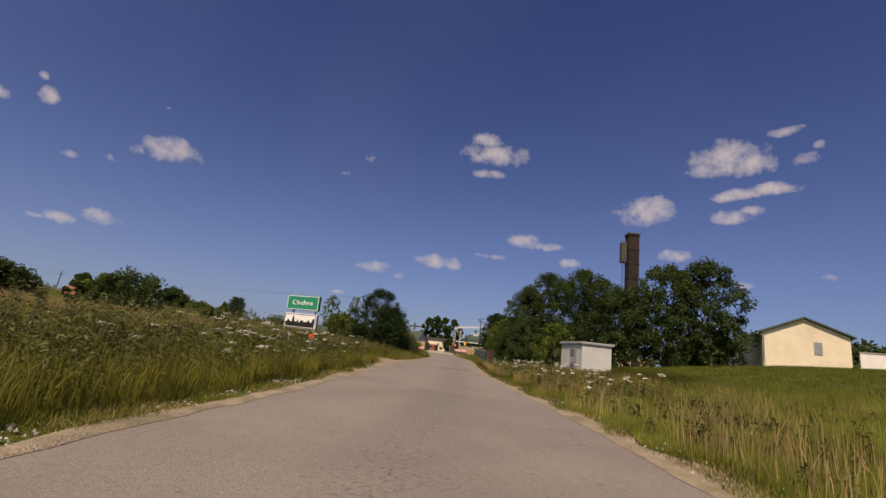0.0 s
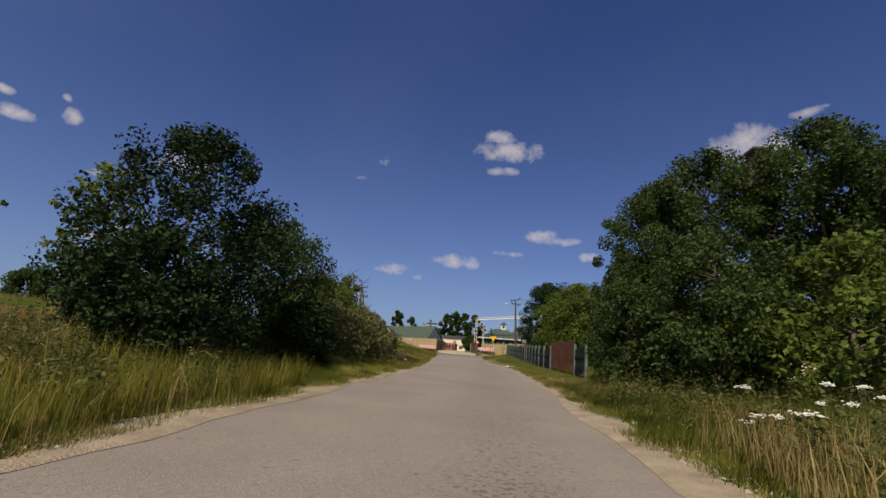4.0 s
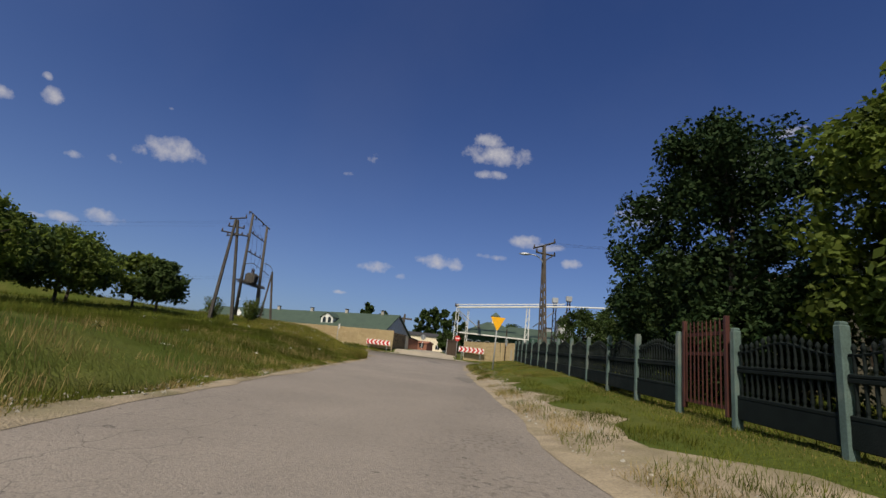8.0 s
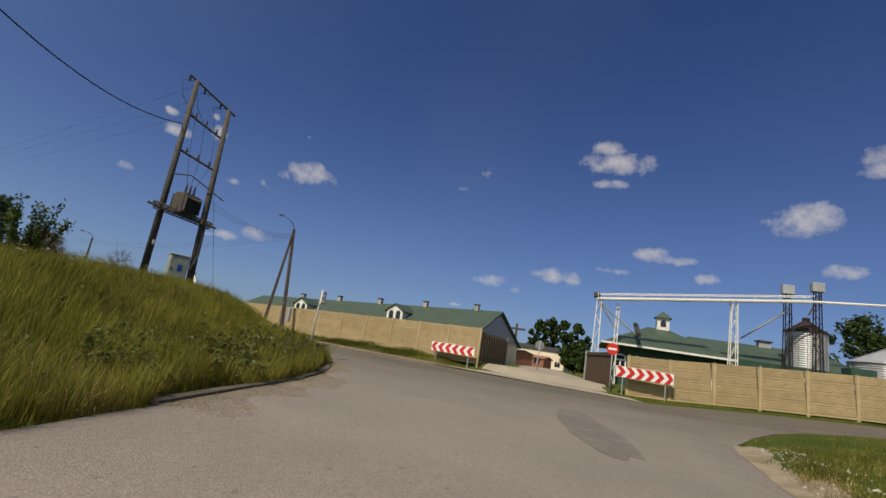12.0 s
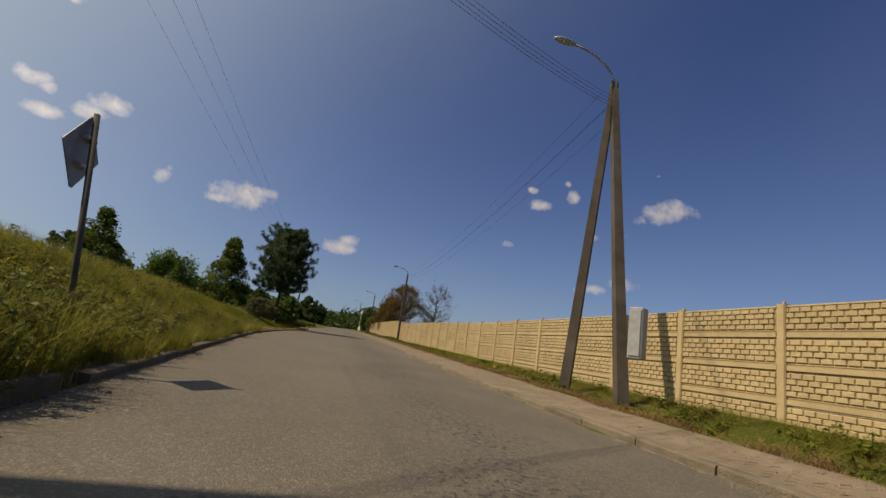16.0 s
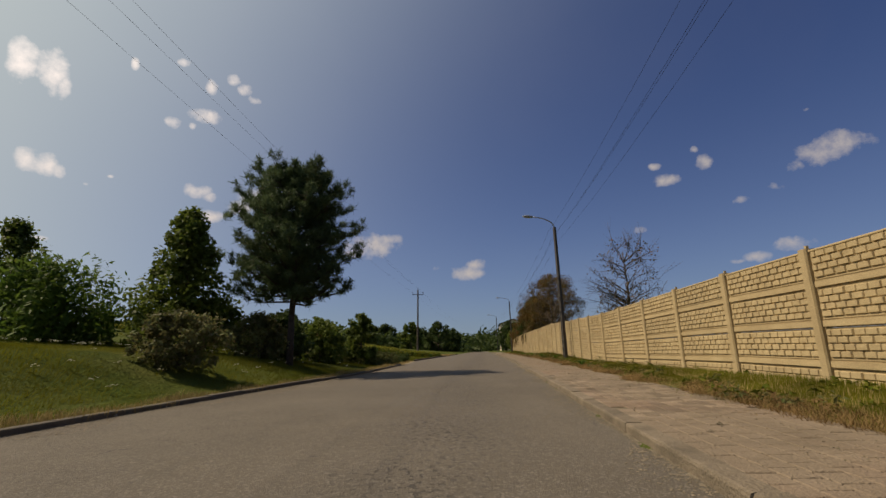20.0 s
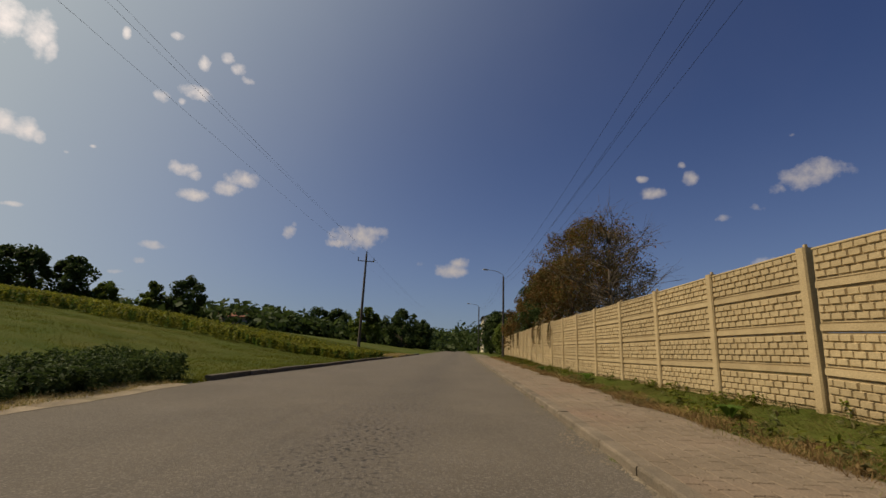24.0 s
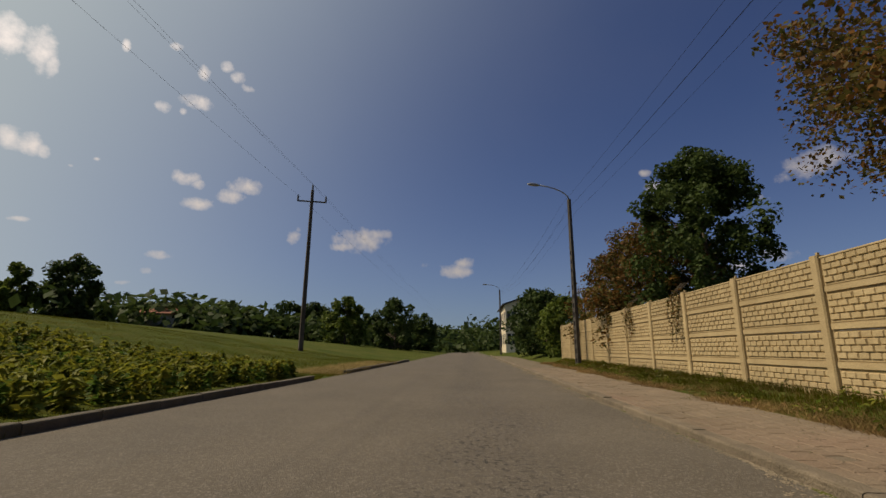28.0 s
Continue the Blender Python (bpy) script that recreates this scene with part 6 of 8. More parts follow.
def pole_a():
    b1, b2, top = Vector((-14.7, 76.4, gz(-14.7, 76.4))), Vector((-15.9, 75.8, gz(-15.9, 75.8))), Vector((-15.8, 76.5, 7.75))
    t = thing("utility_pole", b1, "A-shaped dark concrete pole with three crossarms on the bank", "utility pole")
    for b in (b1, b2):
        part("leg", ladder_leg(nb(), b - b1 + Vector((0, 0, -0.4)), top - b1 + (b - b1) * 0.08, 0.19, 0.13, solid=0.9, n=3), M_DARKPOLE, t)
    o = top - b1
    for z, ax, L in ((0.1, (0.9, -0.4, 0), 1.6), (-0.5, (1, 0.3, 0), 1.0), (-0.95, (0.8, 0.6, 0), 1.7), (-1.05, (0.9, -0.4, 0), 1.5)):
        crossarm(t, o + Vector((0, 0, z)), ax, L, 0.0)
    return top


def sag(name, a, b, drop, label, r=0.012, n=14, mat=None):
    a, b = Vector(a), Vector(b)
    pts = [a.lerp(b, i / n) - Vector((0, 0, drop * 4 * (i / n) * (1 - i / n))) for i in range(n + 1)]
    bm = bent(nb(), [p - a for p in pts], r, 4)
    me = bpy.data.meshes.new(name)
    bm.to_mesh(me)
    bm.free()
    me.materials.append(mat or M_WIRE)
    ob = new(name, me)
    ob.matrix_world = Matrix.Translation(a)
    return tagged(ob, label, "cable", group="overhead wires")


def transformer():
    zb = 1.8
    bl, br, tl, tr = (Vector(p) for p in ((-19.9, 86.9, zb), (-18.7, 88.2, zb), (-20.2, 86.95, 10.95), (-19.3, 88.25, 10.2)))
    t = thing("transformer_station", bl, "pole-mounted transformer between two tarred poles on the grassy bank", "transformer")
    o = bl
    for b, tp in ((bl, tl), (br, tr)):
        part("leg", rod(nb(), b - o + Vector((0, 0, -0.6)), tp - o, 0.15, 0.105, seg=14), M_DARKPOLE, t, "round tarred pole", smooth=True)
    L = lambda u: bl.lerp(tl, u) - o
    R = lambda u: br.lerp(tr, u) - o
    for u, ext in ((0.33, 0.55), (0.63, 0.12), (0.82, 0.12), (1.0, 0.35)):
        d = (R(u) - L(u)).normalized() * ext
        part("crossbeam", rod(nb(), L(u) - d, R(u) + d, 0.055, seg=4), M_DARKPOLE, t)
    c = (L(0.33) + R(0.33)) / 2
    tank = part("tank", box(nb(), c + Vector((0, 0, 0.48)), (0.6, 0.9, 0.95), bevel=0.05), M_DARKPOLE, t, "dark finned transformer tank")
    for k in range(9):
        part("cooling_fin", box(nb(), c + Vector((0, -0.4 + k * 0.1, 0.5)), (0.85, 0.015, 0.7)), M_DARKPOLE, tank)
    for k in (-0.22, 0, 0.22):
        part("bushing", lathe(nb(), [(0.05, 0.85), (0.06, 0.92), (0.035, 0.97), (0.06, 1.02), (0.03, 1.1), (0.05, 1.14), (0.02, 1.25)], c + Vector((0, k, 0.15)), 10), M_PORCELAIN, tank, smooth=True)
    # two channel beams carry the tank; the far one is built up of flats and battens
    ax_ = (R(0.33) - L(0.33)).normalized()
    cross_ = Vector((-ax_.y, ax_.x, 0)).normalized()
    half = (R(0.33) - L(0.33)).length / 2 + 0.3
    for sd in (-1, 1):
        q = c + cross_ * 0.27 * sd
        for dz in (-0.1, 0.1):
            part("beam_flange", rod(nb(), q - ax_ * half + Vector((0, 0, dz)), q + ax_ * half + Vector((0, 0, dz)), 0.035, seg=4), M_DARKPOLE, t)
        for k in range(13):
            p = q + ax_ * half * (k / 6 - 1)
            part("batten", rod(nb(), p + Vector((0, 0, -0.1)), p + Vector((0, 0, 0.1)), 0.022 if sd > 0 else 0.075, seg=4), M_DARKPOLE, t)
    for k in (-0.3, 0.3):
        part("bearer", rod(nb(), c + ax_ * k - cross_ * 0.4 + Vector((0, 0, 0.13)), c + ax_ * k + cross_ * 0.4 + Vector((0, 0, 0.13)), 0.04, seg=4), M_DARKPOLE, t)
    part("brace", rod(nb(), R(0.2), c + ax_ * 0.9 + Vector((0, 0, -0.1)), 0.03, seg=5), M_DARKPOLE, t)
    for k in (-0.06, 0.0, 0.06):
        part("feeder_cable", bent(nb(), [R(0.07) + Vector((0.1 + k, -0.3, 0)), R(0.12) + Vector((0.12 + k, -0.12, 0)), R(0.16) + Vector((0.16 + k, -0.06, 0)), R(0.3) + Vector((0.16 + k, -0.05, 0))], 0.022, 6), M_WIRE, t)
    part("plate", box(nb(), L(0.16) + Vector((0.15, -0.02, 0)), (0.02, 0.14, 0.2)), M_SIGN_WHITE, t, "small pale plate on the pole")
    for u in (0.63, 0.82):
        for k in (0.2, 0.5, 0.8):
            insulator(t, L(u).lerp(R(u), k) + Vector((0, 0, 0.05)), 0.24)
    for k in (0.0, 0.45, 0.95):
        p = L(1.0).lerp(R(1.0), k)
        part("strain_insulator", lathe(nb(), [(0.015, 0), (0.06, 0.06), (0.03, 0.1), (0.06, 0.16), (0.03, 0.2), (0.06, 0.26), (0.015, 0.34)], p + Vector((-0.25, -0.2, -0.12)), 10), M_PORCELAIN, t)
        part("lead", bent(nb(), [p + Vector((0, 0, 0)), p + Vector((-0.5, -0.35, -0.12)), p + Vector((-0.25, -0.3, -0.9)), L(0.82).lerp(R(0.82), 0.2 + k * 0.6)], 0.012, 4), M_WIRE, t)
        part("lead", bent(nb(), [L(0.82).lerp(R(0.82), 0.2 + k * 0.6), L(0.63).lerp(R(0.63), 0.2 + k * 0.6) + Vector((0.08, 0.1, 0)), c + Vector((-0.22 + 0.22 * k * 2, 0, 1.25))], 0.012, 4), M_WIRE, t)
    sw = part("switch_arm", bent(nb(), [L(0.5) + Vector((0.1, 0, 0)), L(0.5).lerp(R(0.5), 0.45) + Vector((0, 0, 0.35)), R(0.5) + Vector((0.65, 0.2, -0.25))], 0.03, 5), M_DARKPOLE, t)
    cab = thing("meter_cabinet", (-19.15, 87.75, 1.72), "pale grey-green steel cabinet with a blue notice at the transformer", "cabinet", turn=62)
    part("body", box(nb(), (0, 0, 0.55), (0.74, 0.45, 1.3), bevel=0.015), M_CABINET, cab)
    part("door", box(nb(), (0, -0.232, 0.6), (0.66, 0.02, 1.1), bevel=0.006), M_CABINET, cab)
    part("door_handle", box(nb(), (-0.27, -0.25, 0.62), (0.03, 0.03, 0.13), bevel=0.006), M_BLACK, cab)
    part("roof", box(nb(), (0, 0, 1.22), (0.8, 0.53, 0.05), bevel=0.01), M_CABINET, cab)
    part("notice", box(nb(), (0.04, -0.247, 0.68), (0.18, 0.008, 0.26)), M_BLUE, cab)
    return tl, tr


pole_r()
top_a = pole_a()
t_l, t_r = transformer()
sag("overhead_wire", top_a + Vector((0.7, 0.5, -1.0)), t_l + Vector((0.0, -0.1, -2.2)), 0.6, "thick black cable from pole to transformer", 0.022)
for k in (0, 0.35, 0.7, 1.0):
    sag("overhead_wire", Vector(t_r) + Vector((0.1, 0.1, -4.4 - 0.3 * k)), (-23.5, 100.7, 7.3 - 0.28 * k), 0.5, "thin black wire from transformer to lamp pole", 0.005)
for k in (-0.5, 0.5, 0):
    sag("overhead_wire", (3.66 + k, 72.4 - k * 0.7, 7.1), (38, 60 + k, 8.2), 0.9, "thin black wire over the gardens", 0.004)


# ---- yield sign, seen from its yellow face ----
def yield_sign():
    x, y = 1.2, 68.2
    g = gz(x, y)
    t = thing("yield_sign", (x, y, g), "yellow inverted triangle sign on a slightly leaning grey post", "road sign", turn=0)
    part("post", rod(nb(), (-0.06, 0.0, -0.3), (0.0, 0.035, 2.5 - g), 0.03, seg=10), M_GREYPAINT, t, smooth=True)
    z = 2.53 - g
    o = [(-0.30, z), (-0.31, z - 0.025), (-0.02, z - 0.57), (0.02, z - 0.57), (0.31, z - 0.025), (0.30, z)]
    b = part("sign_plate", plate(nb(), o, -0.012, 0.0), M_SIGN_YELLOW, t)
    part("fixing_bolt", lathe(nb(), [(0.012, 0), (0.012, 0.02)], (-0.1, -0.02, z - 0.12), 8), M_STEEL, b)


yield_sign()

sag("guy_wire", (-18.4, 87.5, 6.9), (-20.2, 91.8, gz(-20.0, 91.6)), 0.0, "thin steel guy wire from the transformer pole", 0.008, 2)


# ---- junction: chevron boards, gate, signs ----
def chevron_board(a, b, z0, z1, points_left, label):
    a, b = Vector(a), Vector(b)
    L = (b - a).length
    g = gz((a.x + b.x) / 2, (a.y + b.y) / 2)
    t = thing("chevron_board", (a.x, a.y, g), label, "road sign", group="chevron boards", turn=math.degrees(math.atan2(b.y - a.y, b.x - a.x)))
    h = z1 - z0
    pl = part("board", box(nb(), (L / 2, 0, (z0 + z1) / 2 - g), (L, 0.03, h), bevel=0.006), M_SIGN_WHITE, t)
    n = 6 if L > 2.6 else 5
    step = L / n
    s = -1 if points_left else 1
    cz = (z0 + z1) / 2 - g
    for i in range(n):
        c = step * (i + 0.5)
        w, d = step * 0.27, h * 0.5 * 0.9
        o = [(c - w + s * -d * 0.35, cz - h / 2 + 0.01), (c + w + s * -d * 0.35, cz - h / 2 + 0.01), (c + w + s * d * 0.55, cz), (c + w + s * -d * 0.35, cz + h / 2 - 0.01), (c - w + s * -d * 0.35, cz + h / 2 - 0.01), (c - w + s * d * 0.55, cz)]
        o = [(min(max(x, 0.02), L - 0.02), z) for x, z in o]
        part("chevron", plate(nb(), o, -0.021, -0.013), M_SIGN_RED, pl, "red arrow stripe")
    for x in (0.35, L - 0.35):
        part("post", lathe(nb(), [(0.03, -0.3), (0.03, z1 - g - 0.03)], (x, 0.05, 0), 8), M_GREYPAINT, t)


chevron_board((-10.65, 98.55, 0), (-7.95, 97.98, 0), 0.72, 1.24, True, "red and white chevron board in front of the fence")
chevron_board((-0.55, 98.15, 0), (2.15, 98.25, 0), 0.98, 1.52, False, "red and white chevron board at the gateway")


def gate_leaf(a, b, z0, h, label):
    a, b = Vector(a), Vector(b)
    L = (b - a).length
    t = thing("yard_gate", (a.x, a.y, z0), label, "gate", group="yard gates", turn=math.degrees(math.atan2(b.y - a.y, b.x - a.x)))
    for z in (0.12, h - 0.15):
        part("rail", box(nb(), (L / 2, 0, z), (L, 0.05, 0.07)), M_TIMBER, t)
    n = int(L / 0.145)
    for i in range(n):
        part("board", box(nb(), (0.07 + i * L / n, -0.035, h / 2 + 0.02), (0.128, 0.022, h - 0.08 + 0.03 * (i % 2)), bevel=0.004), M_TIMBER, t)
    for i in range(0, n, 3):
        part("batten", box(nb(), (0.07 + i * L / n, -0.055, h / 2), (0.035, 0.02, h - 0.1)), M_FENCE, t)
    for x in (0.0, L):
        part("post", box(nb(), (x, 0, h / 2), (0.1, 0.1, h + 0.12), bevel=0.008), M_TIMBER if x == 0 else M_GREYPAINT, t)


gate_leaf((-7.75, 98.75), (-7.1, 103.9), 0.33, 1.85, "dark brown boarded yard gate, standing open inwards")
gate_leaf((-0.75, 98.9), (-2.0, 103.2), 0.33, 1.85, "dark brown boarded yard gate leaf at the gateway")


def disc_sign(name, at, top, r, face, label, facing=0, bar=None, seg=24):
    x, y = at
    g = gz(x, y)
    t = thing(name, (x, y, g), label, "road sign", turn=facing)
    part("post", lathe(nb(), [(0.03, -0.3), (0.03, top - g)], (0, 0.04, 0), 10), M_GREYPAINT, t, smooth=True)
    o = [(r * math.cos(2 * math.pi * (i + 0.5) / seg), top - g - r + r * math.sin(2 * math.pi * (i + 0.5) / seg)) for i in range(seg)]
    p = part("sign_plate", plate(nb(), o, -0.006, 0.006), face, t)
    if bar:
        part("bar", box(nb(), (0, -0.01, top - g - r), (r * 1.4, 0.006, r * 0.36)), bar, p)
    return t


t = disc_sign("no_entry_sign", (-0.78, 98.35), 2.62, 0.3, M_SIGN_RED, "red round no-entry sign with a white bar on a post", bar=M_SIGN_WHITE)
disc_sign("stop_sign", (-5.0, 104.4), 2.5, 0.32, M_SIGN_BACK, "grey back of an eight-sided sign inside the gate", facing=180, seg=8)


# sign post at the corner of the side road
def corner_sign():
    x, y = 2.9, 81.6
    t = thing("warning_sign", (x, y, gz(x, y)), "white sign seen edge-on on a tall rusty post at the corner", "road sign", turn=64)
    part("post", rod(nb(), (0, 0.04, -0.3), (0.03, 0.04, 2.35), 0.04, seg=8), M_CHIMNEY, t)
    part("sign_plate", plate(nb(), [(-0.3, 1.5), (-0.02, 1.12), (0.02, 1.12), (0.3, 1.5), (0.02, 1.78), (-0.02, 1.78)], -0.008, 0.004), M_SIGN_WHITE, t)
    q = thing("marker_post", (x + 0.5, y + 0.9, gz(x + 0.5, y + 0.9)), "short weathered concrete marker post in the grass", "marker post")
    part("post", box(nb(), (0, 0, 0.35), (0.09, 0.09, 1.1), bevel=0.01), M_CONCRETE, q)
    part("cap", box(nb(), (0, 0, 0.91), (0.1, 0.1, 0.04), bevel=0.01), M_CONCRETE, q)


corner_sign()


# ---- traffic mirror on the bank ----
def traffic_mirror():
    m = bpy.data.materials.new("mirror")
    m.use_nodes = True
    b = m.node_tree.nodes["Principled BSDF"]
    b.inputs["Metallic"].default_value, b.inputs["Roughness"].default_value, b.inputs["Base Color"].default_value = 1.0, 0.03, (0.85, 0.87, 0.88, 1)
    x, y = -10.34, 85.44
    g = gz(x, y)
    t = thing("traffic_mirror", (x, y, g), "rectangular traffic mirror with a white and red frame on a pole", "mirror", turn=105)
    part("pole", rod(nb(), (-0.06, 0.07, -0.3), (0.0, 0.07, 2.1 - g), 0.027, seg=10), M_GREYPAINT, t, smooth=True)
    cz, w, h = 1.85 - g, 0.43, 0.40
    fr = nb()
    e = 0.017
    for c, s in (((0, 0, cz + h / 2 - e), (w, 0.06, 2 * e)), ((0, 0, cz - h / 2 + e), (w, 0.06, 2 * e)), ((-w / 2 + e, 0, cz), (2 * e, 0.06, h - 4 * e)), ((w / 2 - e, 0, cz), (2 * e, 0.06, h - 4 * e))):
        box(fr, c, s, bevel=0.004)
    f = part("frame", fr, M_WHITE, t, "cream frame with red marks")
    part("back_plate", box(nb(), (0, 0.034, cz), (w - 0.02, 0.02, h - 0.02)), M_SIGN_BACK, t)
    for i in range(5):
        for z in (cz + h / 2 - e, cz - h / 2 + e):
            part("red_mark", box(nb(), (-w / 2 + 0.035 + i * 0.09, -0.031, z), (0.03, 0.008, 0.026)), M_SIGN_RED, f)
    for i in range(4):
        for xx in (-w / 2 + e, w / 2 - e):
            part("red_mark", box(nb(), (xx, -0.031, cz - 0.12 + i * 0.08), (0.026, 0.008, 0.028)), M_SIGN_RED, f)
    bm = nb()
    n = 12
    vs = [[bm.verts.new((-0.182 + 0.364 * i / n, -0.03 + 0.045 * (((i / n - 0.5) * 2) ** 2 + ((j / n - 0.5) * 2) ** 2) / 2, cz - 0.167 + 0.334 * j / n)) for j in range(n + 1)] for i in range(n + 1)]
    for i in range(n):
        for j in range(n):
            bm.faces.new((vs[i][j], vs[i + 1][j], vs[i + 1][j + 1], vs[i][j + 1]))
    part("mirror_glass", bm, m, t, "slightly domed mirror glass", smooth=True)


traffic_mirror()


def priority_sign():
    x, y = -21.9, 91.45
    g = gz(x, y)
    t = thing("priority_sign", (x, y, g), "grey back of a diamond-shaped sign on a leaning post", "road sign", turn=-12)
    part("post", rod(nb(), (0.18, 0.5, -0.6), (0.0, 0, 2.64 - g), 0.03, seg=10), M_DARKPOLE, t, smooth=True)
    z = 2.2 - g
    p = part("sign_plate", plate(nb(), [(-0.4, z), (-0.02, z - 0.4), (0.02, z - 0.4), (0.4, z), (0.02, z + 0.4), (-0.02, z + 0.4)], -0.042, -0.03), M_SIGN_BACK, t)
    part("face", plate(nb(), [(-0.38, z), (0, z - 0.38), (0.38, z), (0, z + 0.38)], -0.046, -0.043), M_SIGN_WHITE, p, "pale sign face")
    for dz in (-0.15, 0.15):
        part("clamp", box(nb(), (0.0, 0.0, z + dz), (0.2, 0.075, 0.04)), M_STEEL, p)


priority_sign()
t = thing("meter_box", (-21.9, 99.85, 0.98), "grey electric meter box fixed to the lamp pole", "meter box", turn=14)
part("body", box(nb(), (0.22, -0.02, 0.45), (0.26, 0.22, 0.92), bevel=0.015), M_GREYPAINT, t)
part("door", box(nb(), (0.22, -0.14, 0.45), (0.21, 0.02, 0.82), bevel=0.006), M_GREYPAINT, t)


# ---- farm compound behind the fence ----
def long_building():
    t = gable_house("farm_building", (-10.0, 117.0), 78, 11.5, 33.5, 2.1, 4.9, "long low farm building with a green roof and white dormers", M_PLASTER, M_ROOF)
    t.matrix_world = Matrix.Translation((-10.0, 117.0, 0.25)) @ Matrix.Rotation(radians(78), 4, "Z") @ Matrix.Rotation(radians(-2.4), 4, "X")
    s = (4.9 - 2.1) / 5.75
    for y in (9.6, 22.6):
        x, zb = -3.9, 4.95 - s * 3.9
        d = part("dormer", plate(nb(), [(-0.95, 0), (0.95, 0), (0.95, 0.95), (0, 1.55), (-0.95, 0.95)], -0.06, 1.9), M_WHITE, t, "white dormer with two arched windows")
        d.matrix_local = Matrix.Translation((x, y, zb)) @ Matrix.Rotation(radians(-90), 4, "Z")
        for k in (-0.42, 0.42):
            o = [(k - 0.26, 0.12), (k + 0.26, 0.12), (k + 0.26, 0.7)] + [(k + 0.26 * math.cos(u), 0.7 + 0.26 * math.sin(u)) for u in np.linspace(0.4, math.pi - 0.4, 5)] + [(k - 0.26, 0.7)]
            part("arched_window", plate(nb(), o, -0.075, -0.05), M_GLASS, d)
        for k in (-1, 1):
            part("dormer_roof", plate(nb(), [(0, 1.56), (k * 1.2, 0.8), (k * 1.2, 0.88), (0, 1.66)], -0.2, 2.4), M_ROOF, d)
    for y in (2.5, 8.5, 14.5, 20.5, 26.5):
        v = part("roof_vent", box(nb(), (0, y, 5.25), (0.42, 0.42, 0.6)), M_CONCRETE, t)
        part("vent_cap", box(nb(), (0, y, 5.58), (0.55, 0.55, 0.07)), M_DARKROOF, v)
    part("gable_board", plate(nb(), [(-5.5, 2.2), (5.5, 2.2), (0, 4.8)], -0.09, -0.02), M_SILO, t)


long_building()


def hip_roof(x0, x1, y0, y1, z0, z1, inset):
    bm = nb()
    ym = (y0 + y1) / 2
    v = [bm.verts.new(p) for p in ((x0, y0, z0), (x1, y0, z0), (x1, y1, z0), (x0, y1, z0), (x0 + inset, ym, z1), (x1 - inset, ym, z1))]
    for f in ((0, 1, 5, 4), (1, 2, 5), (2, 3, 4, 5), (3, 0, 4), (3, 2, 1, 0)):
        bm.faces.new([v[i] for i in f])
    bmesh.ops.recalc_face_normals(bm, faces=bm.faces)
    return bm


def pavilion():
    t = thing("pavilion", (0.2, 113, 0.62), "dark green pavilion with white arched windows, hipped green roof and cupola", "building")
    part("wall", box(nb(), (8.5, 5.0, 1.3), (17.0, 9.4, 3.8)), M_GREENWALL, t)
    part("roof", hip_roof(-1.0, 8.6, -0.6, 10.6, 3.0, 5.2, 4.0), M_ROOF, t)
    part("roof", hip_roof(4.2, 18.2, 0.4, 10.4, 3.0, 4.9, 2.2), M_ROOF, t)
    part("eaves_board", box(nb(), (3.8, -0.62, 2.97), (9.7, 0.06, 0.16)), M_WHITE, t)
    for i in range(7):
        x = 0.55 + i * 1.25
        w = part("arched_window", plate(nb(), [(x - 0.45, 0.4), (x + 0.45, 0.4), (x + 0.45, 1.9)] + [(x + 0.45 * math.cos(u), 1.9 + 0.35 * math.sin(u)) for u in np.linspace(0.4, math.pi - 0.4, 5)] + [(x - 0.45, 1.9)], 0.26, 0.32), M_SIGN_WHITE, t, "white arched window")
        for k in (-0.2, 0.2):
            part("pane", box(nb(), (x + k, 0.255, 1.1), (0.3, 0.02, 1.2)), M_GLASS, w)
        part("pane", box(nb(), (x, 0.255, 1.98), (0.6, 0.02, 0.3)), M_GLASS, w)
    c = part("cupola", box(nb(), (4.2, 5.0, 5.6), (1.0, 1.0, 1.1)), M_WHITE, t)
    part("cupola_window", plate(nb(), [(3.98, 5.35), (4.42, 5.35), (4.42, 5.8), (4.2, 6.0), (3.98, 5.8)], 4.47, 4.5), M_GLASS, c)
    bm = nb()
    bmesh.ops.create_cone(bm, cap_ends=True, segments=4, radius1=1.0, radius2=0.05, depth=0.65, matrix=Matrix.Translation((4.2, 5.0, 6.45)) @ Matrix.Rotation(radians(45), 4, "Z"))
    part("cupola_roof", bm, M_ROOF, c)
    for x in (12.2,):
        v = part("roof_vent", box(nb(), (x, 5.4, 5.0), (0.9, 0.7, 0.5)), M_GREYPAINT, t)
        part("vent_cap", box(nb(), (x, 5.4, 5.3), (1.15, 0.9, 0.1)), M_DARKROOF, v)
    part("conveyor_hood", box(nb(), (1.6, -0.2, 4.35), (0.3, 3.4, 0.25), Matrix.Rotation(0.35, 4, "X")), M_DARKROOF, t)


pavilion()


def lattice_tower(t, x, y, z0, z1, w=0.5, mat=None):
    m = mat or M_WHITE
    for a in (-w / 2, w / 2):
        for b in (-w / 2, w / 2):
            part("tower_leg", rod(nb(), (x + a, y + b, z0), (x + a * 0.6, y + b * 0.6, z1), 0.045, seg=4), m, t)
    n = int((z1 - z0) / 1.0)
    for i in range(n):
        s = 1 if i % 2 else -1
        za, zb_ = z0 + (z1 - z0) * i / n, z0 + (z1 - z0) * (i + 1) / n
        for b in (-w / 2, w / 2):
            part("diagonal", rod(nb(), (x - s * w * 0.42, y + b * 0.85, za), (x + s * w * 0.42, y + b * 0.85, zb_), 0.022, seg=4), m, t)


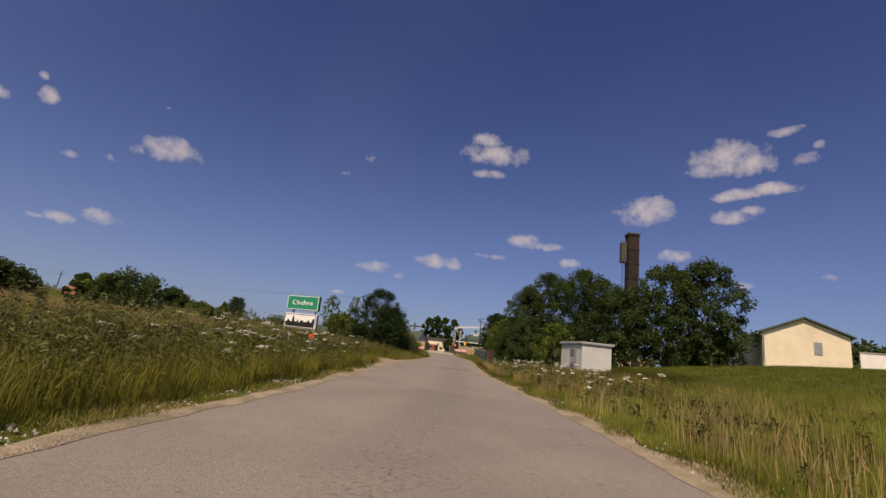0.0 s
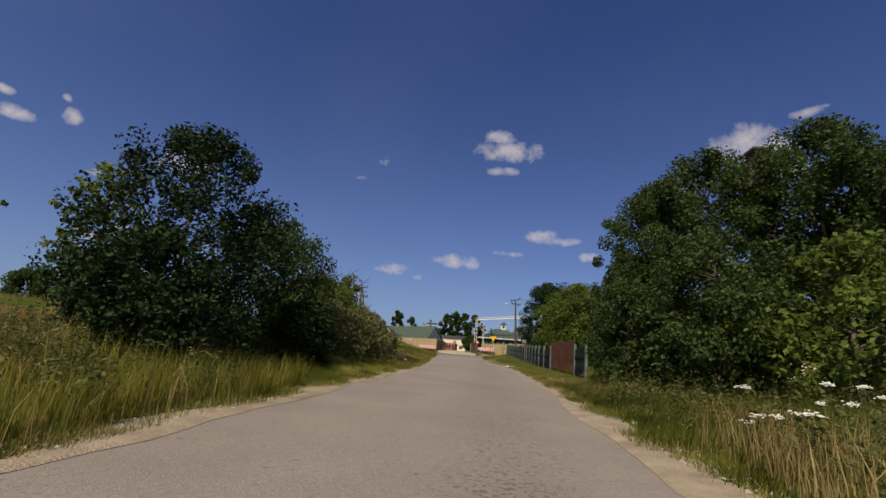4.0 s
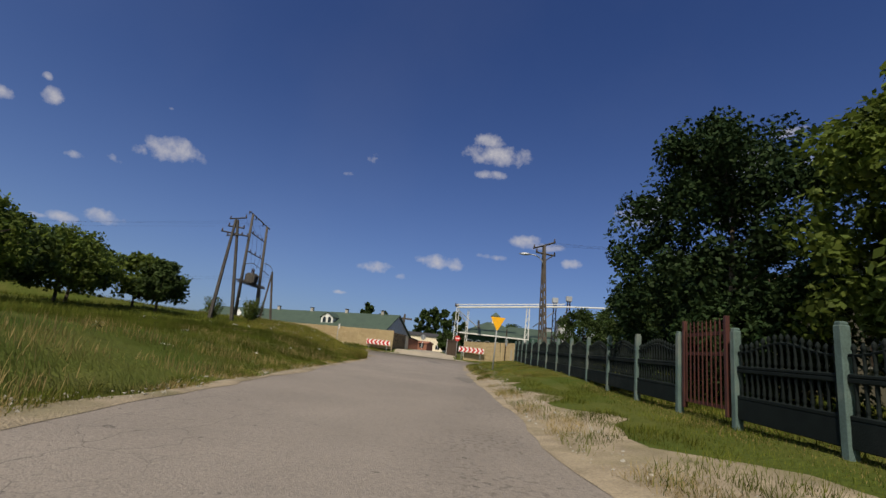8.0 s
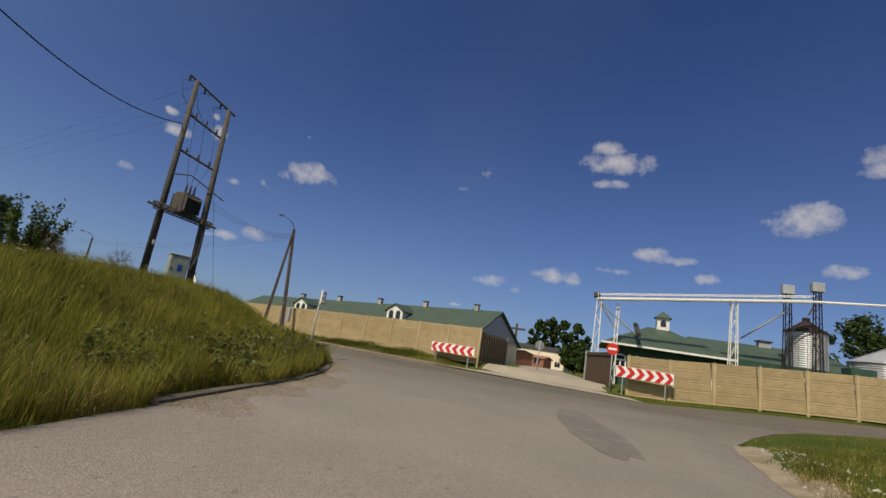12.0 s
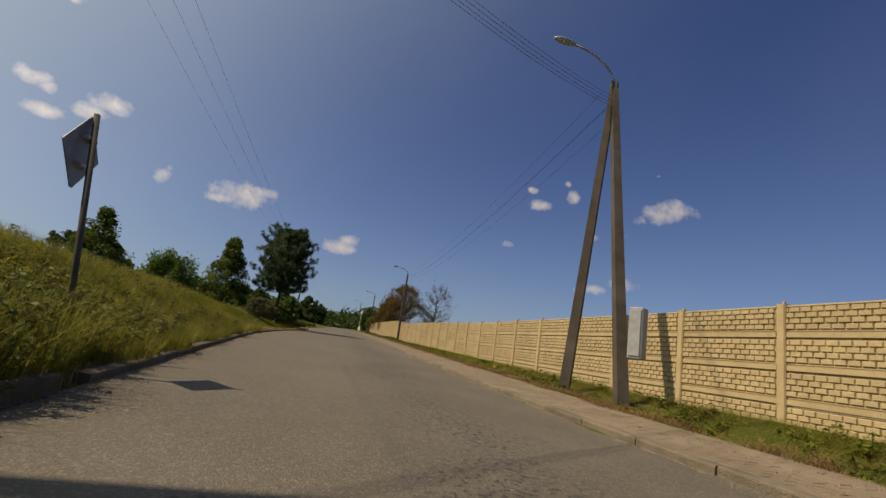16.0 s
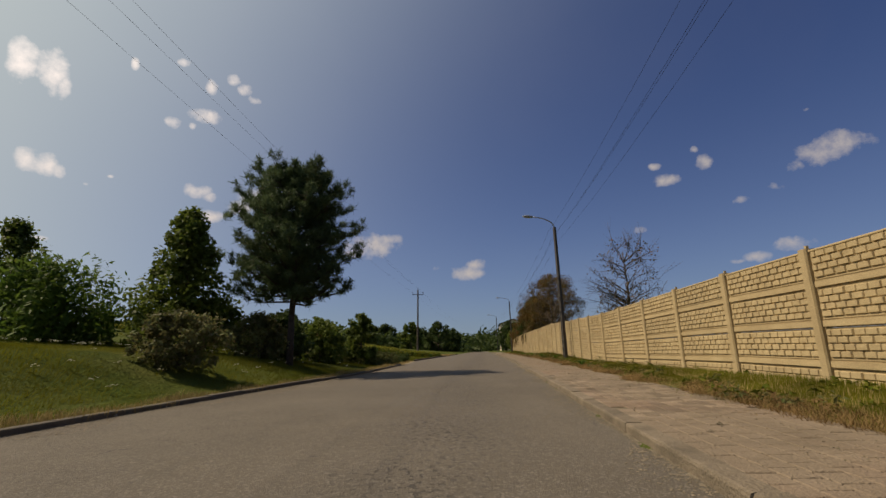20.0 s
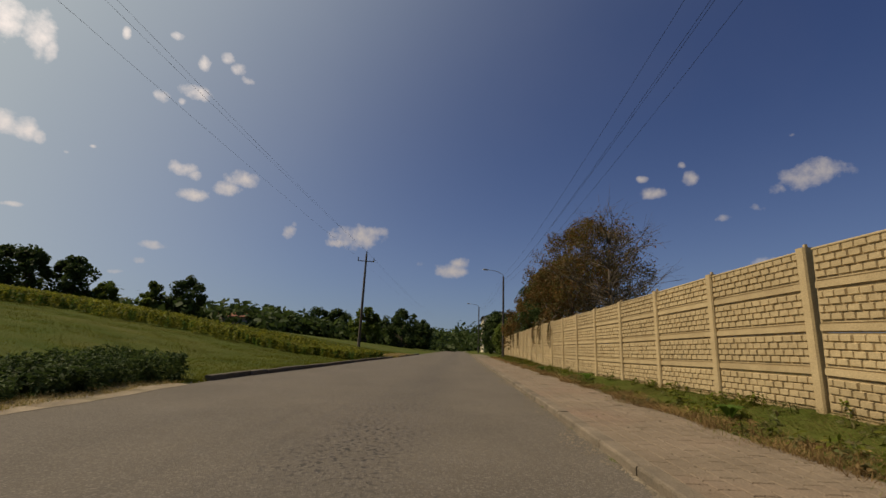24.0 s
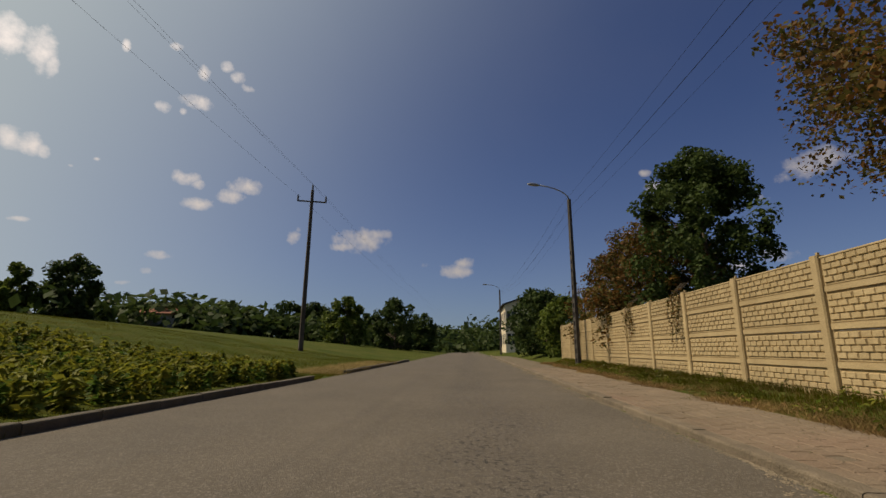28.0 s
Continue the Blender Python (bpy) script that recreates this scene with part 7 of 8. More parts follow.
def gantry():
    t = thing("conveyor_gantry", (0, 112, 0.3), "white steel grain conveyor gantry on lattice towers", "conveyor")
    za, zb_ = 6.6, 8.25
    for dz in (0.0, 0.42):
        for dy in (-0.3, 0.3):
            part("chord", rod(nb(), (-1.5, dy, za + dz), (13.4, dy, zb_ + dz), 0.05 if dz == 0 else 0.035, seg=5), M_WHITE, t)
    part("trough", box(nb(), (5.95, 0, (za + zb_) / 2 + 0.1), (14.8, 0.3, 0.16), Matrix.Rotation(-math.atan2(zb_ - za, 14.9), 4, "Y")), M_WHITE, t)
    part("feed_pipe", rod(nb(), (12.6, 0.4, 8.3), (24.5, 2.0, 9.3), 0.1, seg=8), M_WHITE, t)
    for i in range(10):
        x = -1.4 + i * 1.58
        z = za + (zb_ - za) * (x + 1.5) / 14.9
        part("upright", rod(nb(), (x, -0.3, z), (x, -0.3, z + 0.42), 0.02, seg=4), M_WHITE, t)
    lattice_tower(t, -1.3, 0, -0.2, 6.7, 0.55)
    lattice_tower(t, 0.2, 0.4, -0.2, 6.5, 0.3)
    lattice_tower(t, 8.4, 0, 0.2, 7.6, 0.6)
    for x, h in ((12.2, 9.2), (14.1, 9.6)):
        lattice_tower(t, x, 1.0, 0.5, h, 0.55, M_CHIMNEY)
        part("head_box", box(nb(), (x, 1.0, h), (0.8, 0.6, 0.7), bevel=0.03), M_SILO, t)
    for a, b in (((-1.3, 0, 6.4), (1.6, 0.6, 4.3)), ((-1.3, 0, 6.4), (0.3, 0.6, 4.3)), ((12.2, 1, 7.6), (9.5, 2.2, 5.2)), ((14.1, 1, 8.7), (13.9, 2.0, 7.6))):
        part("spout", rod(nb(), a, b, 0.07, seg=6), M_SILO, t)
    part("drive_motor", box(nb(), (-1.5, 0, 6.95), (0.5, 0.5, 0.4), bevel=0.04), M_DARKPOLE, t)


gantry()


def silo(at, z0, r, h, cone, label, roof):
    t = thing("grain_silo", (*at, z0), label, "silo", group="grain silos")
    prof, n = [(r, -0.3)], int(h / 0.16)
    for i in range(n):
        z = h * i / n
        prof += [(r, z), (r + 0.03, z + h / n / 2)]
    prof.append((r, h))
    part("shell", lathe(nb(), prof, (0, 0, 0), 28), M_SILO, t, smooth=False)
    part("roof", lathe(nb(), [(r + 0.12, h - 0.03), (r + 0.1, h + 0.04), (0.25, h + cone), (0.25, h + cone + 0.25), (0.05, h + cone + 0.3)], (0, 0, 0), 28), roof, t)
    for k in range(10):
        a = k * math.pi / 5
        part("stiffener", rod(nb(), ((r + 0.05) * math.cos(a), (r + 0.05) * math.sin(a), 0), ((r + 0.05) * math.cos(a), (r + 0.05) * math.sin(a), h), 0.03, seg=4), M_SILO, t)


silo((14.0, 114.6), 0.9, 1.28, 5.7, 0.9, "small grey steel grain silo with a rusty cone roof", M_CHIMNEY)
silo((19.8, 115.5), 1.1, 2.6, 3.9, 1.4, "broad grey steel grain silo with a pale roof", M_SILO)
silo((26.0, 117.0), 1.3, 2.6, 3.9, 1.4, "broad grey steel grain silo with a pale roof", M_SILO)
t = thing("grain_hopper", (16.6, 113.2, 0.9), "green steel hopper between the silos", "hopper")
part("bin", box(nb(), (0, 0, 2.6), (1.5, 1.4, 1.6), bevel=0.04), M_GREENWALL, t)
bm = nb()
bmesh.ops.create_cone(bm, cap_ends=True, segments=4, radius1=0.3, radius2=1.02, depth=1.0, matrix=Matrix.Translation((0, 0, 1.3)) @ Matrix.Rotation(radians(45), 4, "Z"))
part("funnel", bm, M_GREENWALL, t)
for x in (-0.65, 0.65):
    for y in (-0.6, 0.6):
        part("leg", rod(nb(), (x, y, -0.3), (x, y, 1.9), 0.05, seg=5), M_GREENWALL, t)
t = thing("storage_shed", (14.5, 109.5, 0.7), "low grey sheet-steel shed roof behind the fence", "shed", turn=4)
part("wall", box(nb(), (0, 0, 0.8), (9, 3, 2.2)), M_GREYPAINT, t)
part("roof", box(nb(), (0, 0, 2.05), (9.6, 3.8, 0.1), Matrix.Rotation(0.12, 4, "X")), M_SILO, t)


M_DRIVE = material("pale_dusty_concrete", (0.33, 0.28, 0.21), (0.26, 0.225, 0.175), scale=0.8, rough=0.93, bump=0.5, c3=(0.18, 0.155, 0.125), stain=0.5)
# ---- added hanging stems on the fence under the rowans, in place of foliage shadow ----
def creeper(x, seed, drop, wide):
    r = np.random.default_rng(seed)
    o = sorted(FENCE_LINE)
    y = float(np.interp(x, [q[0] for q in o], [q[1] for q in o]))
    top = fence_top(x) + 0.02
    t = thing("creeper", (x, y, top), "added brownish stems and leaves in place of foliage shadow on the fence", "creeper", group="creepers on the fence")
    stems, cen = nb(), []
    for _ in range(9):
        a, L = r.uniform(-wide, wide), drop * r.uniform(0.35, 1.0)
        pts = [Vector((a * 0.6, 0.25 - 0.2 * a * 0.1, 0.3)), Vector((a * 0.8, 0.0 - a * 0.25, 0.1))]
        pts += [Vector((a + 0.08 * math.sin(u * 7 + seed + a * 9), -0.11 - a * 0.26 - 0.03 * r.random(), -L * u)) for u in (0.15, 0.4, 0.7, 1.0)]
        bent(stems, pts, 0.005, 4)
        cen += [tuple(pts[k].lerp(pts[k + 1], q)) for k in range(1, 5) for q in (0.0, 0.33, 0.66)]
    tagged(part("stems", stems, M_BARK, t), kind="stuff")
    cen = np.array(cen)
    v, f = foliage(cen, np.full(len(cen), 0.05), len(cen) * 4, 0.032, r)
    leaves = new("leaves", mesh_np("leaves", v, f, M_LEAF_RUST))
    leaves.parent = t


for k, (x, drop, wide) in enumerate(((-79.9, 1.5, 0.3), (-82.4, 1.2, 0.35), (-84.3, 1.5, 0.4), (-92.0, 1.3, 0.35), (-95.4, 1.1, 0.4))):
    creeper(x, 700 + k, drop, wide)


# ---- yard and what lies beyond the gateway ----
yd = [(96.25, -9.6, 0.6), (97.5, -7.7, -0.9), (99, -7.4, -0.9), (104, -6.3, -1.6), (112, -7.2, -2.2), (125, -8.6, -3.2), (150, -11, -5.2), (205, -14, -7.5)]
drape("yard", [[(a + (b - a) * u, y) for u in np.linspace(0, 1, 9)] for y, a, b in ((float(q), float(np.interp(q, [k[0] for k in yd], [k[1] for k in yd])), float(np.interp(q, [k[0] for k in yd], [k[2] for k in yd]))) for q in np.concatenate([np.arange(96.25, 106, 0.4), np.arange(106, 206, 4)]))], M_DRIVE, "pale concrete drive through the gateway", "driveway", 0.03)


def shed(name, at, turn, w, d, h, label, wall, roof, windows=0, rows=1, pitch=0.5):
    t = gable_house(name, at, turn, w, d, h, h + pitch, label, wall, roof, 0.25)
    for r in range(rows):
        for i in range(windows):
            wd = part("window", box(nb(), (-w / 2 - 0.01, d * (i + 0.5) / windows, 1.5 + r * 2.7), (0.08, d / windows * 0.42, 1.3)), M_GLASS, t)
            part("window_frame", box(nb(), (-w / 2 - 0.06, d * (i + 0.5) / windows, 1.5 + r * 2.7), (0.03, 0.08, 1.3)), M_SIGN_WHITE, wd)
    return t


shed("brick_shed", (-12.5, 160), 60, 6, 12, 2.2, "low red-brown shed beyond the yard", M_BRICKRED, M_DARKROOF, 4)
shed("brick_shed", (-9.0, 176), 75, 5, 9, 2.0, "low red-brown shed beyond the yard", M_BRICKRED, M_BRICKRED, 3)
t = shed("manor_annex", (-6.0, 205), 84, 9, 26, 4.6, "cream two-row building with many windows beyond the yard", M_PLASTER, M_DARKROOF, 8, 1, 1.2)
t = thing("concrete_mast", (-24.7, 236, gz(-24.7, 236)), "pale concrete mast with a cross-shaped head far beyond the yard", "mast")
part("shaft", pole_beam(nb(), (0, 0, -0.5), (0, 0, 13.4), 1.1, 0.7), M_POLE, t)
part("cross_head", box(nb(), (0.6, 0, 11.6), (5.0, 0.6, 0.7)), M_POLE, t)
for i, (x, y, h, r) in enumerate(((-20.5, 272, 18.5, 4.0), (-15.5, 274, 20.0, 4.4), (-10, 272, 19.5, 4.2), (-5, 270, 19.6, 4.0), (-1.5, 272, 15, 3.4), (-43, 250, 18, 3.2), (-38, 262, 15, 3))):
    tree("poplar_tree", (x, y), h, r, 2.0, M_LEAF_DARK, "tall dark poplar far beyond the yard", n=3500, size=0.75, clumps=40, seed=300 + i, group="poplars")
for i, (x, y, h, r) in enumerate(((3.5, 132, 5.5, 2.4), (-3.0, 140, 4.0, 2.0), (24, 128, 8.5, 3.6), (30, 120, 9, 4), (-16, 150, 5, 2.4), (10, 150, 7, 3.5), (36, 126, 9.5, 4.2))):
    tree("yard_tree", (x, y), h, r, 0.8, M_LEAF_DARK, "dark leafy tree behind the farm buildings", n=5000, size=0.26, clumps=50, seed=330 + i)


# ---- overhead wires along the second road ----
LAMPS = [(-23.5, 100.75, 7.3), (-58.4, 110.85, 6.6), (-100.8, 122.75, 7.2), (-131.8, 130.3, 7.1)]
for (a, b) in zip(LAMPS, LAMPS[1:]):
    for k in range(4):
        o = Vector((0, 0.24 * (k - 1.5), -0.25 * (k % 2)))
        sag("overhead_wire", Vector(a) + o, Vector(b) + o, 0.7, "thin black wire along the lamp poles", 0.004, 18)
for k, dy in enumerate((-0.85, 0, 0.85)):
    z = 10.95 if dy == 0 else 10.2
    sag("overhead_wire", (-111.4, 110.75 + dy, z), (-18.6, 86.0 + 0.8 * k, 10.2), 0.8, "thin black power line over the field", 0.005, 24)
    sag("overhead_wire", (-111.4, 110.75 + dy, z), (-210, 140 + dy, 11), 1.0, "thin black power line over the field", 0.005, 16)


# ---- far houses, hut, tree rows round the fields ----
def far_house(at, turn, w, d, storeys, label, wall, roof, cols=3):
    h = storeys * 2.75 + 0.3
    t = gable_house("house", at, turn, w, d, h, h + 0.9, label, wall, roof, 0.35)
    for r in range(storeys):
        for i in range(cols):
            x = -w / 2 + w * (i + 0.5) / cols
            wd = part("window", box(nb(), (x, -0.01, 1.55 + r * 2.75), (1.0, 0.08, 1.3)), M_GLASS, t)
            part("window_frame", box(nb(), (x, -0.06, 1.55 + r * 2.75), (0.07, 0.03, 1.3)), M_SIGN_WHITE, wd)
            y = d * (i + 0.5) / cols
            wd = part("window", box(nb(), (-w / 2 - 0.01, y, 1.55 + r * 2.75), (0.08, 1.0, 1.3)), M_GLASS, t)
            part("window_frame", box(nb(), (-w / 2 - 0.06, y, 1.55 + r * 2.75), (0.03, 0.07, 1.3)), M_SIGN_WHITE, wd)
    return t


far_house((-136.5, 135.6), 74, 5.6, 12, 2, "cream two-storey house with a dark roof beside the road", M_PLASTER, M_DARKROOF, 4)
far_house((-262, 185), 75, 10, 12, 1, "pale house far along the road", M_WHITE, M_BRICKRED)
t = gable_house("wooden_hut", (-142, 90), 20, 4.2, 3.6, 1.5, 2.1, "grey wooden hut on the field", M_CONCRETE, M_BRICKRED, 0.3)
part("door", box(nb(), (0.6, -0.02, 0.75), (0.8, 0.06, 1.5)), M_TIMBER, t)
t = gable_house("wooden_hut", (-44.5, 39.5), -42, 3.2, 3.0, 1.1, 1.9, "brown wooden hut on the hill", M_TIMBER, M_BRICKRED, 0.3)
part("door", box(nb(), (0.4, -0.02, 0.5), (0.7, 0.06, 1.2)), M_DARK, t)


def at_view(cx, cy, azim, d):
    return cx - d * math.sin(radians(azim)), cy + d * math.cos(radians(azim))


def field_tree(cx, cy, azim, top_el, d, r, leaf, label, seed, name="field_tree", n=3500, size=0.28, trunk=0.1, shape="round", cz=0.9):
    x, y = at_view(cx, cy, azim, d)
    h = cz + d * math.tan(radians(top_el)) - gz(x, y)
    tree(name, (x, y), max(h, 1.0), r, max(0.1, trunk * h * 0.4), leaf, label, n=n, size=size, seed=seed, shape=shape, clumps=45)


# (direction, top elevation, distance, crown radius, leaf)
FROM_24 = [(122, 7.6, 72, 3.2, M_LEAF_DARK), (119.3, 7.6, 72, 2.8, M_LEAF_DARK), (116, 7.2, 72, 2.6, M_LEAF_DARK), (113.4, 5.2, 74, 1.6, M_LEAF), (109.2, 5.5, 76, 1.6, M_LEAF), (106.1, 6.2, 76, 2.6, M_LEAF_DARK),
    (100.3, 3.7, 96, 2.2, M_LEAF_DARK), (97.3, 3.8, 96, 2.4, M_LEAF_DARK), (95.2, 3.4, 98, 2.2, M_LEAF), (92.2, 3.9, 100, 3.0, M_LEAF_DARK), (89.5, 3.9, 100, 2.8, M_LEAF_DARK), (86.2, 4.2, 84, 2.6, M_LEAF), (84.2, 3.4, 100, 2.8, M_LEAF_DARK), (81.8, 4.0, 86, 3.2, M_LEAF_DARK), (79.5, 3.0, 100, 2.6, M_LEAF_DARK)]
for i, (a, e, d, r, lf) in enumerate(FROM_24):
    field_tree(-61.35, 107.9, a, e, d, r, lf, "leafy tree at the edge of the field", 400 + i, n=4500)
FROM_0 = [(47.5, 3.2, 62, 3.4, M_LEAF_DARK), (45.8, 2.4, 70, 2.6, M_LEAF), (41.0, 3.4, 66, 1.2, M_LEAF_DARK), (36.8, 4.1, 63, 3.6, M_LEAF_DARK), (38.9, 3.6, 66, 2.2, M_LEAF), (33.0, 3.2, 86, 2.6, M_LEAF_DARK), (30.4, 2.0, 84, 2.2, M_LEAF), (28.6, 1.7, 80, 2.0, M_LEAF_DARK), (51, 3.6, 60, 3.0, M_LEAF_DARK), (54, 3.9, 60, 3.2, M_LEAF_DARK)]
for i, (a, e, d, r, lf) in enumerate(FROM_0):
    field_tree(0.43, -10.5, a, e, d, r, lf, "leafy tree on the crest of the hill", 430 + i, n=9000, size=0.17)


# woods on the horizon: crowns of leaf clumps in long rows
def far_wood(pts, h, n, seed, label):
    r = np.random.default_rng(seed)
    p = np.array(smooth_line(pts, 4.0))
    k = r.integers(0, len(p), n)
    cx, cy = p[k, 0] + r.normal(0, 6, n), p[k, 1] + r.normal(0, 6, n)
    top = h * (0.75 + 0.25 * np.sin(cx * 0.11) * np.cos(cy * 0.07) + 0.12 * np.sin(cx * 0.43 + cy * 0.3))
    c = np.column_stack([cx, cy, hz(cx, cy) + top * r.random(n) ** 0.6])
    v, f = foliage(c, np.full(n, 2.2), n * 16, 0.75, r)
    tagged(new("far_wood", mesh_np("far_wood", v, f, M_LEAF_DARK)), label, "woodland", kind="stuff")


far_wood([(-190, 150), (-260, 135), (-330, 150), (-420, 180)], 6.5, 2500, 1, "dark woods along the far end of the road")
far_wood([(-230, 158), (-330, 196), (-430, 225)], 6.0, 1500, 2, "dark woods along the far end of the road")
far_wood([(-150, 330), (-90, 340), (-40, 330)], 11, 1800, 3, "dark woods on the horizon behind the farm")
far_wood([(60, 300), (0, 320), (-30, 330)], 9, 1200, 5, "dark woods on the horizon behind the farm")
far_wood([(90, 60), (70, 80), (60, 100)], 8, 1200, 6, "dark trees beyond the barn")
far_wood([(300, 120), (260, 200), (180, 260)], 10, 1400, 7, "dark woods far beyond the meadow")

# a scrap of paper on the sandy shoulder
bm = nb()
for i, (a, b, c) in enumerate(((0, 0.09, 0.0), (1.2, 0.08, 0.02), (2.6, 0.1, -0.01))):
    box(bm, (0.02 * i, 0.015 * i, 0.03 + 0.02 * i), (b, 0.07, 0.004), Matrix.Rotation(a, 4, "Z") @ Matrix.Rotation(0.5 - 0.4 * i, 4, "X"))
me = bpy.data.meshes.new("paper_scrap")
bm.to_mesh(me)
bm.free()
me.materials.append(M_SIGN_WHITE)
ob = new("paper_scrap", me)
ob.matrix_world = Matrix.Translation((1.65, 47.5, gz(1.65, 47.5) + 0.01))
tagged(ob, "crumpled white paper scrap on the sandy shoulder", "litter")

far_wood([at_view(-61.35, 107.9, a, d) for a, d in ((104, 84), (100, 100), (95, 104), (90, 106), (85, 104), (80, 112), (77, 140))], 3.2, 900, 8, "hedge and low trees along the field")


# ---- grass, weeds, crops ----
def blades(name, xy, h, w, mat, label, seed, lean=0.45, category="grass", clump=True):
    """Grass blades at given places: each a narrow bent spike."""
    r = np.random.default_rng(seed)
    n = len(xy)
    z = hz(xy[:, 0], xy[:, 1])
    base = np.column_stack([xy, z - 0.015])
    a = r.random(n) * 2 * np.pi
    lump = 0.75 + 0.5 * (0.5 + 0.25 * np.sin(xy[:, 0] * 2.3 + np.sin(xy[:, 1] * 1.7) * 2) + 0.25 * np.sin(xy[:, 1] * 2.9 + np.cos(xy[:, 0] * 1.3) * 2))
    hh = h * r.uniform(0.45, 1.25, n) * lump
    d = np.column_stack([np.cos(a), np.sin(a), np.zeros(n)])
    s = np.column_stack([-np.sin(a), np.cos(a), np.zeros(n)]) * (w * r.uniform(0.6, 1.4, n))[:, None]
    tip = base + d * (hh * lean * r.uniform(0.2, 1.3, n))[:, None] + np.array([0, 0, 1]) * hh[:, None]
    mid = base + d * (hh * lean * 0.22)[:, None] + np.array([0, 0, 0.55]) * hh[:, None]
    v = np.stack([base - s, base + s, mid + s * 0.8, mid - s * 0.8, tip], 1).reshape(-1, 3)
    k = np.arange(n)[:, None] * 5
    f = np.concatenate([k + np.array([0, 1, 2]), k + np.array([0, 2, 3]), k + np.array([3, 2, 4])])
    ob = new(name, mesh_np(name, v, f, mat))
    return tagged(ob, label, category, kind="stuff")


def spikes(name, xy, h, w, mat, label, seed, lean=0.5, category="grass"):
    """Cheap short grass: one triangle a blade."""
    r = np.random.default_rng(seed)
    n = len(xy)
    base = np.column_stack([xy, hz(xy[:, 0], xy[:, 1]) - 0.015])
    a = r.random(n) * 2 * np.pi
    hh = h * r.uniform(0.4, 1.3, n)
    d = np.column_stack([np.cos(a), np.sin(a), np.zeros(n)])
    s = np.column_stack([-np.sin(a), np.cos(a), np.zeros(n)]) * (w * r.uniform(0.7, 1.4, n))[:, None]
    tip = base + d * (hh * lean * r.uniform(0.1, 1.5, n))[:, None] + np.array([0, 0, 1]) * hh[:, None]
    v = np.stack([base - s, base + s, tip], 1).reshape(-1, 3)
    ob = new(name, mesh_np(name, v, np.arange(n * 3).reshape(-1, 3), mat))
    return tagged(ob, label, category, kind="stuff")


def scatter(n, x0, x1, y0, y1, test, seed, patch=None, pscale=0.8):
    """Random places in a rectangle that pass a test, thinned by broad patches."""
    r = np.random.default_rng(seed)
    xy = np.column_stack([r.uniform(x0, x1, n), r.uniform(y0, y1, n)])
    if patch is not None:
        p = np.sin(xy[:, 0] * pscale * 2.1 + np.sin(xy[:, 1] * pscale * 1.3) * 2) + np.sin(xy[:, 1] * pscale * 1.9 + np.cos(xy[:, 0] * pscale) * 2)
        xy = xy[(p + r.normal(0, 0.5, n)) > patch]
    return xy[test(xy[:, 0], xy[:, 1])]


def along(side, n, lo, hi, seed, keep, power=1.0, patch=None, pscale=0.8, clear=0.0):
    """Random places beside a road edge, from lo to hi metres off it."""
    line = {"L": LINE_L, "R1": LINE_R1, "R2": LINE_R2}[side]
    p = np.array([tuple(q) for q in line if keep(q[0], q[1])])
    r = np.random.default_rng(seed)
    seg = np.hypot(*(p[1:] - p[:-1]).T)
    cum = np.concatenate([[0], np.cumsum(seg)])
    s = r.uniform(0, cum[-1], n)
    i = np.clip(np.searchsorted(cum, s, "right") - 1, 0, len(seg) - 1)
    u = (s - cum[i]) / seg[i]
    q = p[i] + (p[i + 1] - p[i]) * u[:, None]
    d = (p[i + 1] - p[i]) / seg[i][:, None]
    k = 1 if side == "L" else -1
    off = lo + (hi - lo) * r.random(n) ** power
    edge = np.sin(q[:, 0] * 3.1 + q[:, 1] * 2.3) * 0.09 + np.sin(q[:, 0] * 1.1 - q[:, 1] * 1.7) * 0.08
    off = off + edge * (off < lo + 0.8)
    xy = q + np.column_stack([-d[:, 1], d[:, 0]]) * (k * off)[:, None]
    if patch is not None:
        w = np.sin(xy[:, 0] * pscale * 2.1 + np.sin(xy[:, 1] * pscale * 1.3) * 2) + np.sin(xy[:, 1] * pscale * 1.9 + np.cos(xy[:, 0] * pscale) * 2)
        xy = xy[(w + r.normal(0, 0.5, n)) > patch]
    ok = ~inside(xy[:, 0], xy[:, 1], ROAD_POLY)
    if side == "L":
        dt, _, _ = to_line(xy[:, 0], xy[:, 1], [tuple(q) for q in tr_[::3]])
        ok &= dt > np.interp(xy[:, 0], [-38, -18, -10, -5, -2.6], [1.2, 1.4, 1.8, 2.4, 3.2])
    return xy[ok]


